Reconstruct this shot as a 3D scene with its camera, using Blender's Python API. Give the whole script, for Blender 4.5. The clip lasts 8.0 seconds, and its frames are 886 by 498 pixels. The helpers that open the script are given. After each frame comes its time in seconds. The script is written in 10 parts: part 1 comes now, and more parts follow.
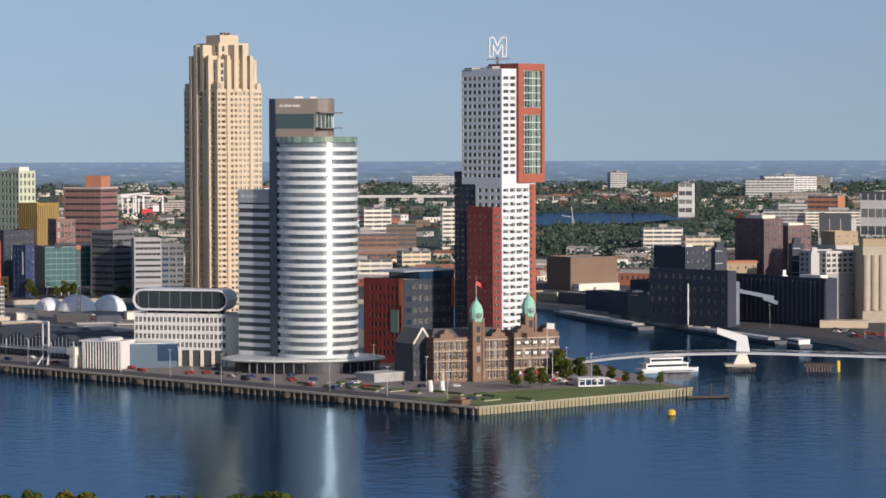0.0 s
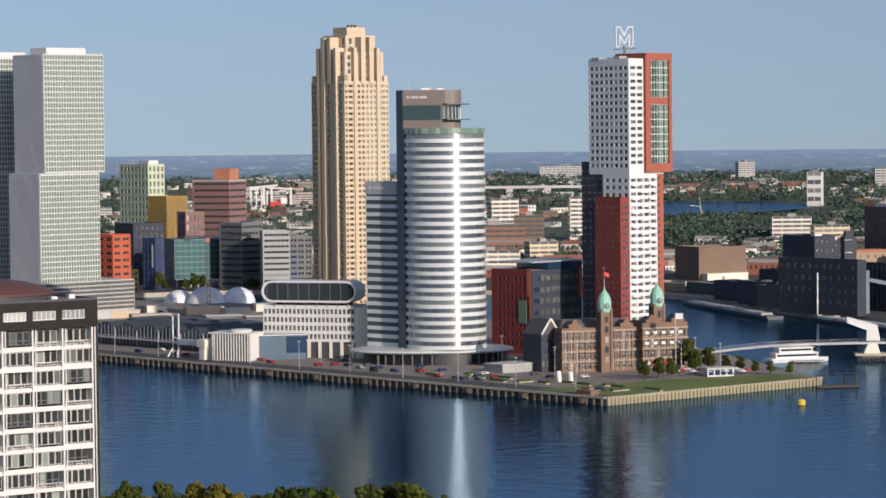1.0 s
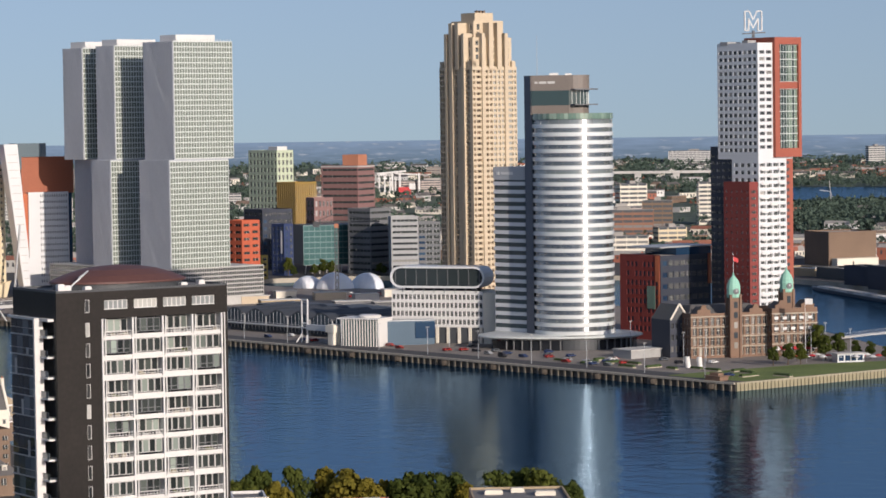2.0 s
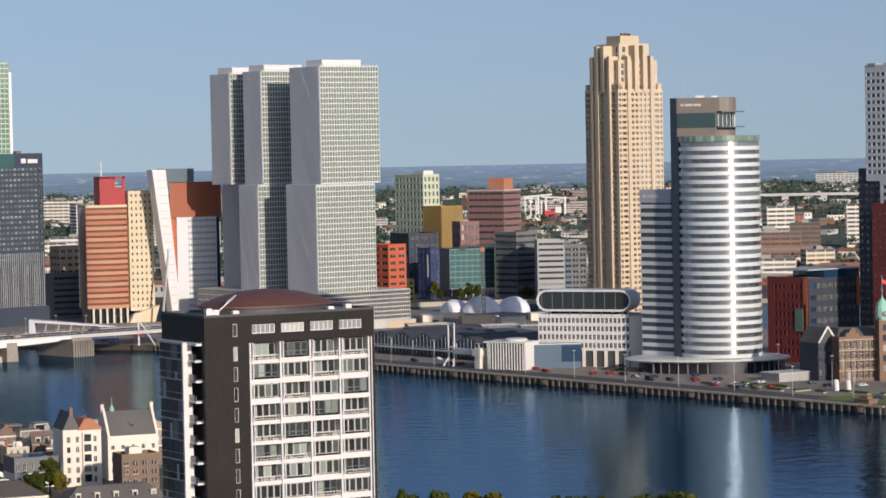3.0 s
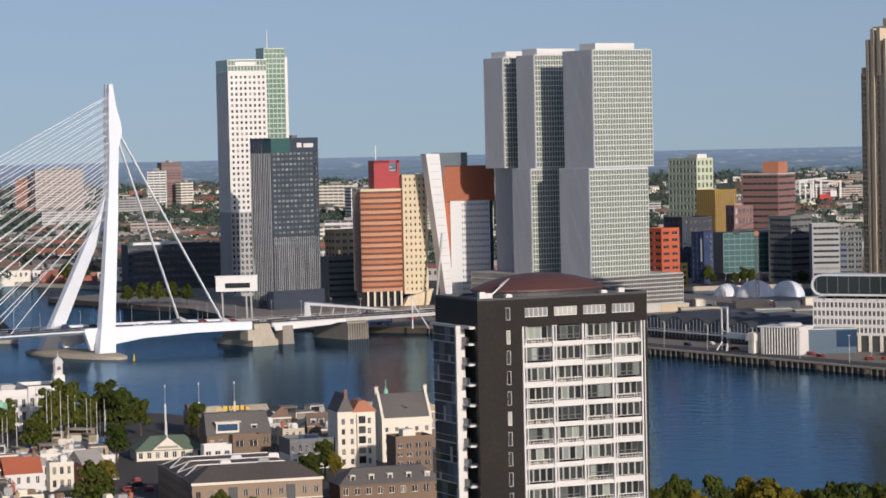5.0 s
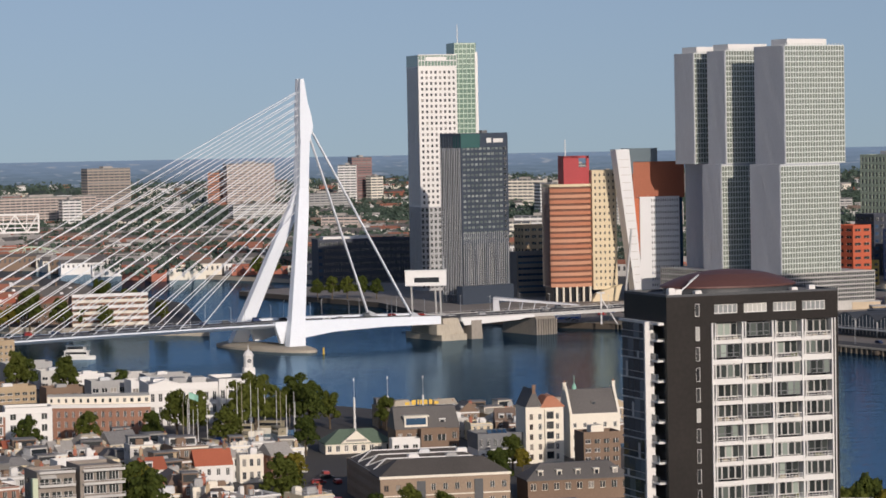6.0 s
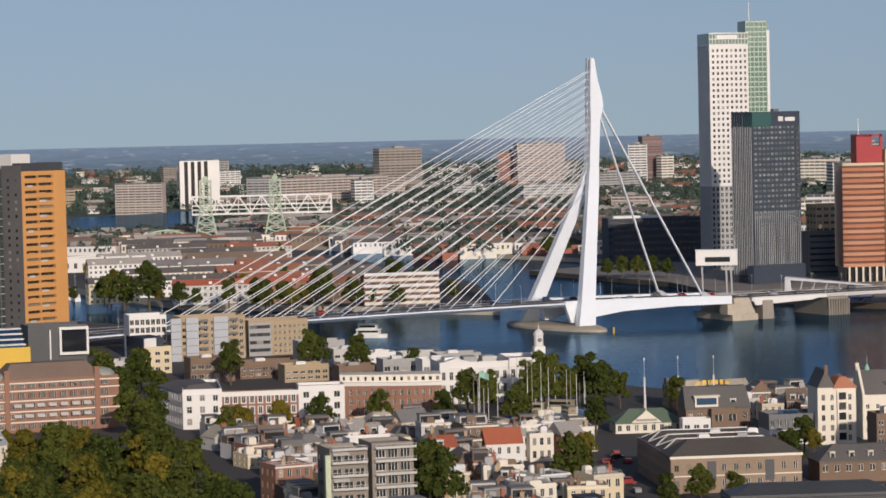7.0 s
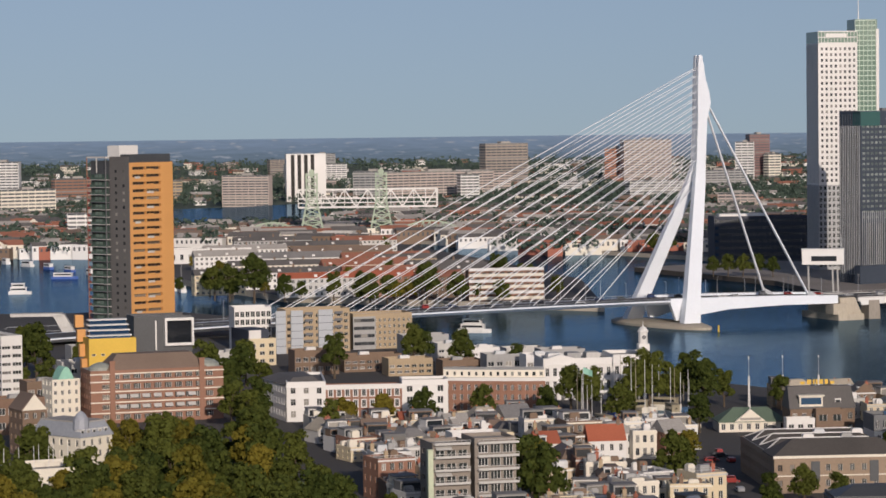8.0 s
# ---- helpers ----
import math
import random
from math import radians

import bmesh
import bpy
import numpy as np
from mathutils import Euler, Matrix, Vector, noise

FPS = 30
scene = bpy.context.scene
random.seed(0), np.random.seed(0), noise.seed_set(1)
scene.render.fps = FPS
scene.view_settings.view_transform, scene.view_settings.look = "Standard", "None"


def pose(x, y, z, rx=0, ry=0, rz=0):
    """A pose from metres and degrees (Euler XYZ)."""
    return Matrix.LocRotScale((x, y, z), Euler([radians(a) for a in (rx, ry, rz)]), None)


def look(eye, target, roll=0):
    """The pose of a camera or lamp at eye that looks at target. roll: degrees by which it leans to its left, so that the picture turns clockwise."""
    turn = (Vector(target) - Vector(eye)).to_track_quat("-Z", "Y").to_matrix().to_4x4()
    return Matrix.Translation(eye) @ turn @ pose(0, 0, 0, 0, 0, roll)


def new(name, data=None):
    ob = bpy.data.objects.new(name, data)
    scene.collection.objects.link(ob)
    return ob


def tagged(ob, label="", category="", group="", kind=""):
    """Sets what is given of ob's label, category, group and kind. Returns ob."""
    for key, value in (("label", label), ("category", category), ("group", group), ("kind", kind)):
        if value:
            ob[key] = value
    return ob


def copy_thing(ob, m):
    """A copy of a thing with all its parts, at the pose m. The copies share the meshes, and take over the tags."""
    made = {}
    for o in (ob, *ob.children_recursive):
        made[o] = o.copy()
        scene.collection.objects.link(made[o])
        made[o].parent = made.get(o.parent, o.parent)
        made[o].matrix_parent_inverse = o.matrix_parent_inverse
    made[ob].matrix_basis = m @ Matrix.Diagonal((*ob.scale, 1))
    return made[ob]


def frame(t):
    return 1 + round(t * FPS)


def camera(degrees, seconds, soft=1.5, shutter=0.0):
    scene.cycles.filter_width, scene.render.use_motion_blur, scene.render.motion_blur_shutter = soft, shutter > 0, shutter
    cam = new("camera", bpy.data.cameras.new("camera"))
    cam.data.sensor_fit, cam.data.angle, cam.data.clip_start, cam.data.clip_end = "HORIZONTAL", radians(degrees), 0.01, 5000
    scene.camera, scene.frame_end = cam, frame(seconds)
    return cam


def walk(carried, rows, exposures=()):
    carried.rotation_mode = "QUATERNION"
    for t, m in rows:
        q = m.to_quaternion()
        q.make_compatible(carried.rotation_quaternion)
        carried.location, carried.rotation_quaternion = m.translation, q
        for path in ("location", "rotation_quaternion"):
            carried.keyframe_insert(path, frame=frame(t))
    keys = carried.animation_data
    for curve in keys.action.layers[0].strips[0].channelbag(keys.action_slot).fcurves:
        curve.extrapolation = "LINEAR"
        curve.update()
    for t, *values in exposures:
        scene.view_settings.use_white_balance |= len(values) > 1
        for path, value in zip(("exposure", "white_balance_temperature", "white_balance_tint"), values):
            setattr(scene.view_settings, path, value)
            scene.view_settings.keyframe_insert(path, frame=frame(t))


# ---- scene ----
cam = camera(17.82, 8.0, 1.65)
EYE = 107.0
ROWS = [  # seconds, turn to the left, tilt, lean
    (0.0, 0.000, -2.238, 0.162),
    (0.5, 1.012, -2.250, 0.288),
    (1.0, 2.572, -2.406, 0.602),
    (1.2, 3.235, -2.363, 0.752),
    (2.3, 5.702, -2.784, 0.761),
    (2.5, 6.116, -2.805, 0.796),
    (3.0, 8.118, -2.142, 1.129),
    (3.5, 9.541, -2.230, 1.225),
    (4.0, 11.368, -1.870, 1.324),
    (4.2, 11.999, -1.847, 1.230),
    (5.3, 14.481, -2.462, 1.167),
    (5.5, 15.239, -2.320, 1.014),
    (6.0, 17.492, -2.375, 1.079),
    (6.5, 21.118, -2.186, 0.998),
    (7.0, 23.369, -2.673, 1.296),
    (7.5, 24.389, -2.689, 1.064),
    (8.0, 25.531, -2.733, 0.702),
]
walk(cam, [(t, pose(0, 0, EYE, 90 + tilt, lean, turn)) for t, turn, tilt, lean in ROWS],
     exposures=[(0.0, -0.05, 6270, 19), (2.5, -0.08, 6320, 19), (4.0, -0.17, 6320, 19), (5.3, -0.3, 6280, 19), (6.5, -0.41, 6400, 19), (8.0, -0.48, 6450, 20)])

# ---- light ----
SUN_SIDE, SUN_UP = 38.0, 16.0      # degrees to the right of straight behind the view, and above the horizon
to_sun = Vector((math.sin(radians(SUN_SIDE)) * math.cos(radians(SUN_UP)), -math.cos(radians(SUN_SIDE)) * math.cos(radians(SUN_UP)), math.sin(radians(SUN_UP))))
world = bpy.data.worlds.new("sky")
scene.world = world
world.use_nodes = True
wn = world.node_tree.nodes
sky = wn.new("ShaderNodeTexSky")
sky.sky_type, sky.sun_disc = "NISHITA", False
sky.sun_elevation, sky.sun_rotation = radians(SUN_UP), radians(180 - SUN_SIDE)
sky.air_density, sky.dust_density, sky.ozone_density, sky.altitude = 1.0, 1.6, 3.0, 100
wn["Background"].inputs["Strength"].default_value = 0.11
co, lift = wn.new("ShaderNodeTexCoord"), wn.new("ShaderNodeMapping")   # a hazier, deeper sky towards the horizon
lift.inputs["Location"].default_value, lift.inputs["Scale"].default_value = (0, 0, 0.1), (1, 1, 0.9)
world.node_tree.links.new(co.outputs["Generated"], lift.inputs["Vector"])
world.node_tree.links.new(lift.outputs["Vector"], sky.inputs["Vector"])
tone = wn.new("ShaderNodeHueSaturation")
tone.inputs["Saturation"].default_value = 0.84
world.node_tree.links.new(sky.outputs["Color"], tone.inputs["Color"])
world.node_tree.links.new(tone.outputs["Color"], wn["Background"].inputs["Color"])
sun = new("sun", bpy.data.lights.new("sun", "SUN"))
sun.data.energy, sun.data.angle, sun.data.color = 4.1, radians(0.6), (1.0, 0.9, 0.74)
sun.matrix_world = look(to_sun * 1000, (0, 0, 0))


# ---- helpers of the place ----
def polar(az, d):
    """The plan point at d metres, az degrees to the left of straight ahead."""
    return -d * math.sin(radians(az)), d * math.cos(radians(az))


class Shape:
    """Collects faces for one mesh."""

    def __init__(self):
        self.v, self.f, self.m = [], [], []

    def poly(self, pts, m=0):
        n = len(self.v)
        self.v.extend([tuple(p) for p in pts])
        self.f.append(tuple(range(n, n + len(pts))))
        self.m.append(m)

    def box(self, x0, y0, z0, x1, y1, z1, m=0):
        n = len(self.v)
        self.v += [(x0, y0, z0), (x1, y0, z0), (x1, y1, z0), (x0, y1, z0), (x0, y0, z1), (x1, y0, z1), (x1, y1, z1), (x0, y1, z1)]
        self.f += [(n + a, n + b, n + c, n + d) for a, b, c, d in ((0, 3, 2, 1), (4, 5, 6, 7), (0, 1, 5, 4), (1, 2, 6, 5), (2, 3, 7, 6), (3, 0, 4, 7))]
        self.m += [m] * 6

    def prism(self, pts, z0, z1, m=0, mt=None):
        n = len(pts)
        for i in range(n):
            (ax, ay), (bx, by) = pts[i], pts[(i + 1) % n]
            self.poly([(ax, ay, z0), (bx, by, z0), (bx, by, z1), (ax, ay, z1)], m)
        self.poly([(x, y, z1) for x, y in pts], m if mt is None else mt)
        self.poly([(x, y, z0) for x, y in reversed(pts)], m)

    def loft(self, rings, m=0, caps=True):
        n = len(rings[0])
        b = len(self.v)
        for r in rings:
            self.v.extend([tuple(p) for p in r])
        for k in range(len(rings) - 1):
            for i in range(n):
                j = (i + 1) % n
                self.f.append((b + k * n + i, b + k * n + j, b + (k + 1) * n + j, b + (k + 1) * n + i))
                self.m.append(m)
        if caps:
            self.f.append(tuple(b + i for i in reversed(range(n))))
            self.f.append(tuple(b + (len(rings) - 1) * n + i for i in range(n)))
            self.m += [m, m]

    def lathe(self, prof, n=16, x=0.0, y=0.0, m=0):
        self.loft([[(x + r * math.cos(2 * math.pi * i / n), y + r * math.sin(2 * math.pi * i / n), z) for i in range(n)] for r, z in prof], m)

    def beam(self, p, q, w, h=None, m=0):
        p, q = Vector(p), Vector(q)
        h = w if h is None else h
        a = (q - p).normalized()
        s = a.cross(Vector((0, 0, 1)))
        s = s.normalized() if s.length > 1e-4 else Vector((1, 0, 0))
        u = s.cross(a).normalized()
        self.loft([[c + s * (i * w / 2) + u * (j * h / 2) for i, j in ((-1, -1), (1, -1), (1, 1), (-1, 1))] for c in (p, q)], m)

    def tube(self, p, q, r0, r1=None, n=6, m=0):
        p, q = Vector(p), Vector(q)
        r1 = r0 if r1 is None else r1
        a = (q - p).normalized()
        s = a.cross(Vector((0.31, 0.17, 0.94))).normalized()
        u = a.cross(s)
        self.loft([[c + (s * math.cos(2 * math.pi * i / n) + u * math.sin(2 * math.pi * i / n)) * r for i in range(n)] for c, r in ((p, r0), (q, r1))], m)

    def mesh(self, name, mats, smooth=False):
        me = bpy.data.meshes.new(name)
        seen, spot = {}, []
        for p in self.v:                         # corners that meet are one
            spot.append(seen.setdefault((round(p[0], 3), round(p[1], 3), round(p[2], 3)), len(seen)))
        faces = [tuple(spot[i] for i in f) for f in self.f]
        keep = [len(set(f)) == len(f) for f in faces]
        if all(keep):
            me.from_pydata(list(seen), [], faces)
        else:
            me.from_pydata(self.v, [], self.f)
        for m in mats if isinstance(mats, (list, tuple)) else [mats]:
            me.materials.append(m)
        me.polygons.foreach_set("material_index", self.m)
        if smooth:
            me.polygons.foreach_set("use_smooth", [True] * len(self.f))
        me.update()
        return me


def part(name, shape, mats, parent=None, label="", kind="", smooth=False):
    """Links a shape, or a mesh made before, as one mesh under its thing."""
    ob = new(name, shape.mesh(name, mats, smooth) if isinstance(shape, Shape) else shape)
    ob.parent = parent
    return tagged(ob, label, kind=kind)


def thing(name, label, category, x, y, z=0.0, turn=0.0, group="", kind=""):
    ob = new(name)
    ob.matrix_world = pose(x, y, z, 0, 0, turn)
    return tagged(ob, label, category, group, kind)


def corner_thing(name, label, category, az, d, theta, z=0.0, group=""):
    """A building by its corner towards the river: x runs along its right front, y along its left front."""
    x, y = polar(az, d)
    return thing(name, label, category, x, y, z, az + theta, group)


# ---- materials ----
def material(name, color, rough=0.8, metal=0.0, vary=0.15, grain=1.5, stain=0.06, bump=0.15, rand=0.0, spec=0.5, tint=None, streak=False):
    """A surface with stains and grain at two scales, and some change from piece to piece."""
    m = bpy.data.materials.new(name)
    m.use_nodes = True
    nt = m.node_tree
    b = nt.nodes["Principled BSDF"]
    co = nt.nodes.new("ShaderNodeTexCoord")
    mp = nt.nodes.new("ShaderNodeMapping")
    mp.inputs["Scale"].default_value = (1, 1, 0.25 if streak else 1)
    nt.links.new(co.outputs["Object"], mp.inputs["Vector"])
    big, fine = nt.nodes.new("ShaderNodeTexNoise"), nt.nodes.new("ShaderNodeTexNoise")
    big.inputs["Scale"].default_value, big.inputs["Detail"].default_value = stain, 6
    fine.inputs["Scale"].default_value, fine.inputs["Detail"].default_value = grain, 4
    for n in (big, fine):
        nt.links.new(mp.outputs["Vector"], n.inputs["Vector"])
    add = nt.nodes.new("ShaderNodeMath")
    add.operation = "ADD"
    nt.links.new(big.outputs["Fac"], add.inputs[0])
    nt.links.new(fine.outputs["Fac"], add.inputs[1])
    last = add
    if rand:
        info = nt.nodes.new("ShaderNodeObjectInfo")
        mul = nt.nodes.new("ShaderNodeMath")
        mul.operation = "MULTIPLY_ADD"
        mul.inputs[1].default_value = rand
        nt.links.new(info.outputs["Random"], mul.inputs[0])
        nt.links.new(add.outputs[0], mul.inputs[2])
        last = mul
    ramp = nt.nodes.new("ShaderNodeMapRange")
    ramp.inputs["From Min"].default_value, ramp.inputs["From Max"].default_value = 0.6, 1.4 + rand
    nt.links.new(last.outputs[0], ramp.inputs["Value"])
    mix = nt.nodes.new("ShaderNodeMix")
    mix.data_type = "RGBA"
    hi = tint or color
    mix.inputs["A"].default_value = (*[c * (1 - vary) for c in color], 1)
    mix.inputs["B"].default_value = (*[min(1, c * (1 + vary)) for c in hi], 1)
    nt.links.new(ramp.outputs[0], mix.inputs["Factor"])
    nt.links.new(mix.outputs["Result"], b.inputs["Base Color"])
    b.inputs["Roughness"].default_value, b.inputs["Metallic"].default_value = rough, metal
    b.inputs["Specular IOR Level"].default_value = spec
    if bump:
        bp = nt.nodes.new("ShaderNodeBump")
        bp.inputs["Strength"].default_value, bp.inputs["Distance"].default_value = bump, 0.05
        nt.links.new(fine.outputs["Fac"], bp.inputs["Height"])
        nt.links.new(bp.outputs["Normal"], b.inputs["Normal"])
    return m


def glazing(name, dark, pale, share=0.25, rough=0.06, island=False, spec=0.6):
    """Window glass: most panes dark, some with pale blinds behind them, each a little different."""
    m = bpy.data.materials.new(name)
    m.use_nodes = True
    nt = m.node_tree
    b = nt.nodes["Principled BSDF"]
    if island:
        info = nt.nodes.new("ShaderNodeNewGeometry")
        out = info.outputs["Random Per Island"]
    else:
        info = nt.nodes.new("ShaderNodeObjectInfo")
        out = info.outputs["Random"]
    ramp = nt.nodes.new("ShaderNodeValToRGB")
    e = ramp.color_ramp.elements
    e[0].position, e[0].color = 0.0, (*dark, 1)
    e[1].position, e[1].color = 1.0, (*pale, 1)
    for pos, k in ((1 - share, 0.1), (1 - share * 0.55, 0.55)):
        n = e.new(pos)
        n.color = (*[d + (p - d) * k for d, p in zip(dark, pale)], 1)
    nt.links.new(out, ramp.inputs["Fac"])
    nt.links.new(ramp.outputs["Color"], b.inputs["Base Color"])
    b.inputs["Roughness"].default_value = rough
    b.inputs["Specular IOR Level"].default_value = spec
    co, wave, bp = nt.nodes.new("ShaderNodeTexCoord"), nt.nodes.new("ShaderNodeTexNoise"), nt.nodes.new("ShaderNodeBump")
    wave.inputs["Scale"].default_value = 0.4
    bp.inputs["Strength"].default_value, bp.inputs["Distance"].default_value = 0.06, 0.05
    nt.links.new(co.outputs["Object"], wave.inputs["Vector"])
    nt.links.new(wave.outputs["Fac"], bp.inputs["Height"])
    nt.links.new(bp.outputs["Normal"], b.inputs["Normal"])
    return m


WHITE = material("white_cladding", (0.7, 0.69, 0.66), 0.45, vary=0.06)
WHITE_GLOSS = material("white_panel", (0.68, 0.69, 0.69), 0.3, vary=0.05, bump=0.03)
OFFWHITE = material("cream_plaster", (0.74, 0.69, 0.58), 0.8, vary=0.08)
SAND = material("sand_brick", (0.57, 0.47, 0.335), 0.85, vary=0.1)
CREAM = material("cream_brick", (0.66, 0.56, 0.38), 0.85, vary=0.08)
TAN = material("tan_brick", (0.4, 0.31, 0.2), 0.9, vary=0.14)
RED = material("red_brick", (0.36, 0.13, 0.085), 0.9, vary=0.16)
DEEPRED = material("deep_red_brick", (0.23, 0.05, 0.042), 0.85, vary=0.15)
ORANGERED = material("orange_red_brick", (0.5, 0.15, 0.07), 0.85, vary=0.12)
RUST = material("rust_brick", (0.45, 0.19, 0.11), 0.9, vary=0.12)
BROWN = material("brown_brick", (0.2, 0.138, 0.096), 0.9, vary=0.18)
OLDSTONE = material("weathered_brick", (0.21, 0.132, 0.09), 0.9, vary=0.22, stain=0.12)
# a true dark blue on some blocks, painted-in shade on others
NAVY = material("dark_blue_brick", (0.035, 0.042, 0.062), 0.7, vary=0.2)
BLACK = material("black_brick", (0.017, 0.014, 0.012), 0.5, vary=0.35, rand=0.0, spec=0.25, stain=0.15)
CHAR = material("charcoal_panel", (0.06, 0.065, 0.07), 0.5, vary=0.2)
GREY = material("grey_concrete", (0.36, 0.36, 0.35), 0.85, vary=0.14, streak=True)
PALEGREY = material("pale_concrete", (0.52, 0.51, 0.48), 0.85, vary=0.12, streak=True)
DARKGREY = material("dark_grey", (0.15, 0.155, 0.16), 0.7, vary=0.18)
ALU = material("aluminium_cladding", (0.47, 0.49, 0.52), 0.5, 0.1, vary=0.08, streak=True)
ALU_LIGHT = material("pale_aluminium", (0.7, 0.73, 0.69), 0.4, 0.2, vary=0.06)
STEEL = material("painted_steel", (0.5, 0.52, 0.53), 0.45, 0.3, vary=0.1)
BRIDGE = material("bridge_paint", (0.72, 0.76, 0.8), 0.4, vary=0.07, stain=0.04, bump=0.05)
CABLE = material("cable_sheath", (0.72, 0.74, 0.76), 0.5, vary=0.05, bump=0)
ORANGE = material("orange_panel", (0.62, 0.31, 0.1), 0.7, vary=0.08)
GOLD = material("gold_panel", (0.4, 0.26, 0.07), 0.45, 0.3, vary=0.18)
PURPLE = material("maroon_cladding", (0.24, 0.13, 0.12), 0.7, vary=0.12)
MINT = material("pale_green_panel", (0.5, 0.56, 0.4), 0.6, vary=0.1)
GREENSTEEL = material("green_steel", (0.36, 0.44, 0.33), 0.6, vary=0.15)
COPPER = material("green_copper", (0.28, 0.55, 0.43), 0.6, vary=0.15)
SLATE = material("slate_roof", (0.125, 0.117, 0.11), 0.75, vary=0.25, grain=2.5)
ROOFBROWN = material("brown_tile_roof", (0.2, 0.145, 0.11), 0.85, vary=0.2, grain=3)
ROOFDULL = material("dull_red_tile_roof", (0.3, 0.125, 0.08), 0.9, vary=0.2, grain=3)
ROOFRED = material("red_tile_roof", (0.4, 0.115, 0.06), 0.85, vary=0.18, grain=3)
ROOFDARK = material("dark_brown_slate", (0.085, 0.076, 0.068), 0.8, vary=0.25, grain=2.5)
BITUMEN = material("bitumen_roof", (0.2, 0.195, 0.19), 0.9, vary=0.25)
ROOFTAN = material("pale_sanded_roof", (0.42, 0.37, 0.29), 0.95, vary=0.2)
ROOFGREY = material("gravel_roof", (0.36, 0.34, 0.31), 0.95, vary=0.2)
DOME = material("maroon_metal_dome", (0.12, 0.055, 0.045), 0.5, vary=0.15)
REDSIGN = material("red_paint", (0.55, 0.05, 0.05), 0.6, vary=0.1)
YELLOW = material("yellow_paint", (0.68, 0.44, 0.05), 0.6, vary=0.1)
BLUEPAINT = material("blue_paint", (0.06, 0.13, 0.38), 0.5, vary=0.1)
WOODDARK = material("dark_timber", (0.075, 0.06, 0.045), 0.9, vary=0.3)
WOODPALE = material("weathered_timber", (0.33, 0.29, 0.2), 0.9, vary=0.25)
CONCRETE = material("old_concrete", (0.42, 0.37, 0.29), 0.9, vary=0.2, streak=True)
ASPHALT = material("asphalt", (0.07, 0.07, 0.072), 0.9, vary=0.25, stain=0.03)
PAVING = material("quay_paving", (0.26, 0.23, 0.2), 0.9, vary=0.22, stain=0.03, grain=0.8)
GRASS = material("grass", (0.1, 0.17, 0.035), 0.95, vary=0.3, stain=0.04, tint=(0.17, 0.21, 0.05))
EARTH = material("town_ground", (0.075, 0.07, 0.066), 0.95, vary=0.3, stain=0.01)
BLUEGLASS = glazing("blue_glass", (0.015, 0.04, 0.085), (0.05, 0.1, 0.17), 0.4)
GLASS = glazing("window_glass", (0.02, 0.026, 0.032), (0.38, 0.36, 0.32), 0.28)
GLASS_I = glazing("window_band", (0.02, 0.028, 0.03), (0.3, 0.3, 0.27), 0.3, island=True)
TEALGLASS = glazing("teal_glass", (0.03, 0.09, 0.09), (0.1, 0.2, 0.18), 0.5, island=True)
GREENGLASS = glazing("green_glass", (0.12, 0.2, 0.16), (0.3, 0.4, 0.32), 0.5, island=True)
PALEGLASS = glazing("curtained_glass", (0.085, 0.11, 0.098), (0.42, 0.46, 0.38), 0.55, island=True)
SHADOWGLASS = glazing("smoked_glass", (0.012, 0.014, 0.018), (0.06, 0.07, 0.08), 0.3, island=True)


def foliage(name, dark, light):
    m = bpy.data.materials.new(name)
    m.use_nodes = True
    nt = m.node_tree
    b = nt.nodes["Principled BSDF"]
    geo, info = nt.nodes.new("ShaderNodeNewGeometry"), nt.nodes.new("ShaderNodeObjectInfo")
    add = nt.nodes.new("ShaderNodeMath")
    add.operation, add.inputs[1].default_value = "MULTIPLY_ADD", 0.34
    nt.links.new(geo.outputs["Random Per Island"], add.inputs[0])
    half = nt.nodes.new("ShaderNodeMath")
    half.operation, half.inputs[1].default_value = "MULTIPLY", 0.62
    nt.links.new(info.outputs["Random"], half.inputs[0])
    nt.links.new(half.outputs[0], add.inputs[2])
    mix = nt.nodes.new("ShaderNodeMix")
    mix.data_type = "RGBA"
    mix.inputs["A"].default_value, mix.inputs["B"].default_value = (*dark, 1), (*light, 1)
    nt.links.new(add.outputs[0], mix.inputs["Factor"])
    nt.links.new(mix.outputs["Result"], b.inputs["Base Color"])
    b.inputs["Roughness"].default_value = 0.75
    b.inputs["Specular IOR Level"].default_value = 0.15
    thin, both = nt.nodes.new("ShaderNodeBsdfTranslucent"), nt.nodes.new("ShaderNodeMixShader")   # light through the leaves
    nt.links.new(mix.outputs["Result"], thin.inputs["Color"])
    both.inputs["Fac"].default_value = 0.3
    nt.links.new(b.outputs[0], both.inputs[1])
    nt.links.new(thin.outputs[0], both.inputs[2])
    nt.links.new(both.outputs[0], nt.nodes["Material Output"].inputs["Surface"])
    return m


MELLOW = material("mellow_brick", (0.29, 0.155, 0.105), 0.9, vary=0.15)
LEAF = foliage("green_leaves", (0.038, 0.06, 0.013), (0.125, 0.14, 0.026))
LEAF_AUTUMN = foliage("yellowing_leaves", (0.085, 0.09, 0.014), (0.24, 0.19, 0.026))
# far foliage is paler and bluer: haze put into the leaf colour
LEAF_HAZE = foliage("far_leaves", (0.085, 0.125, 0.098), (0.105, 0.148, 0.11))
BARK = material("bark", (0.1, 0.075, 0.05), 0.95, vary=0.3)


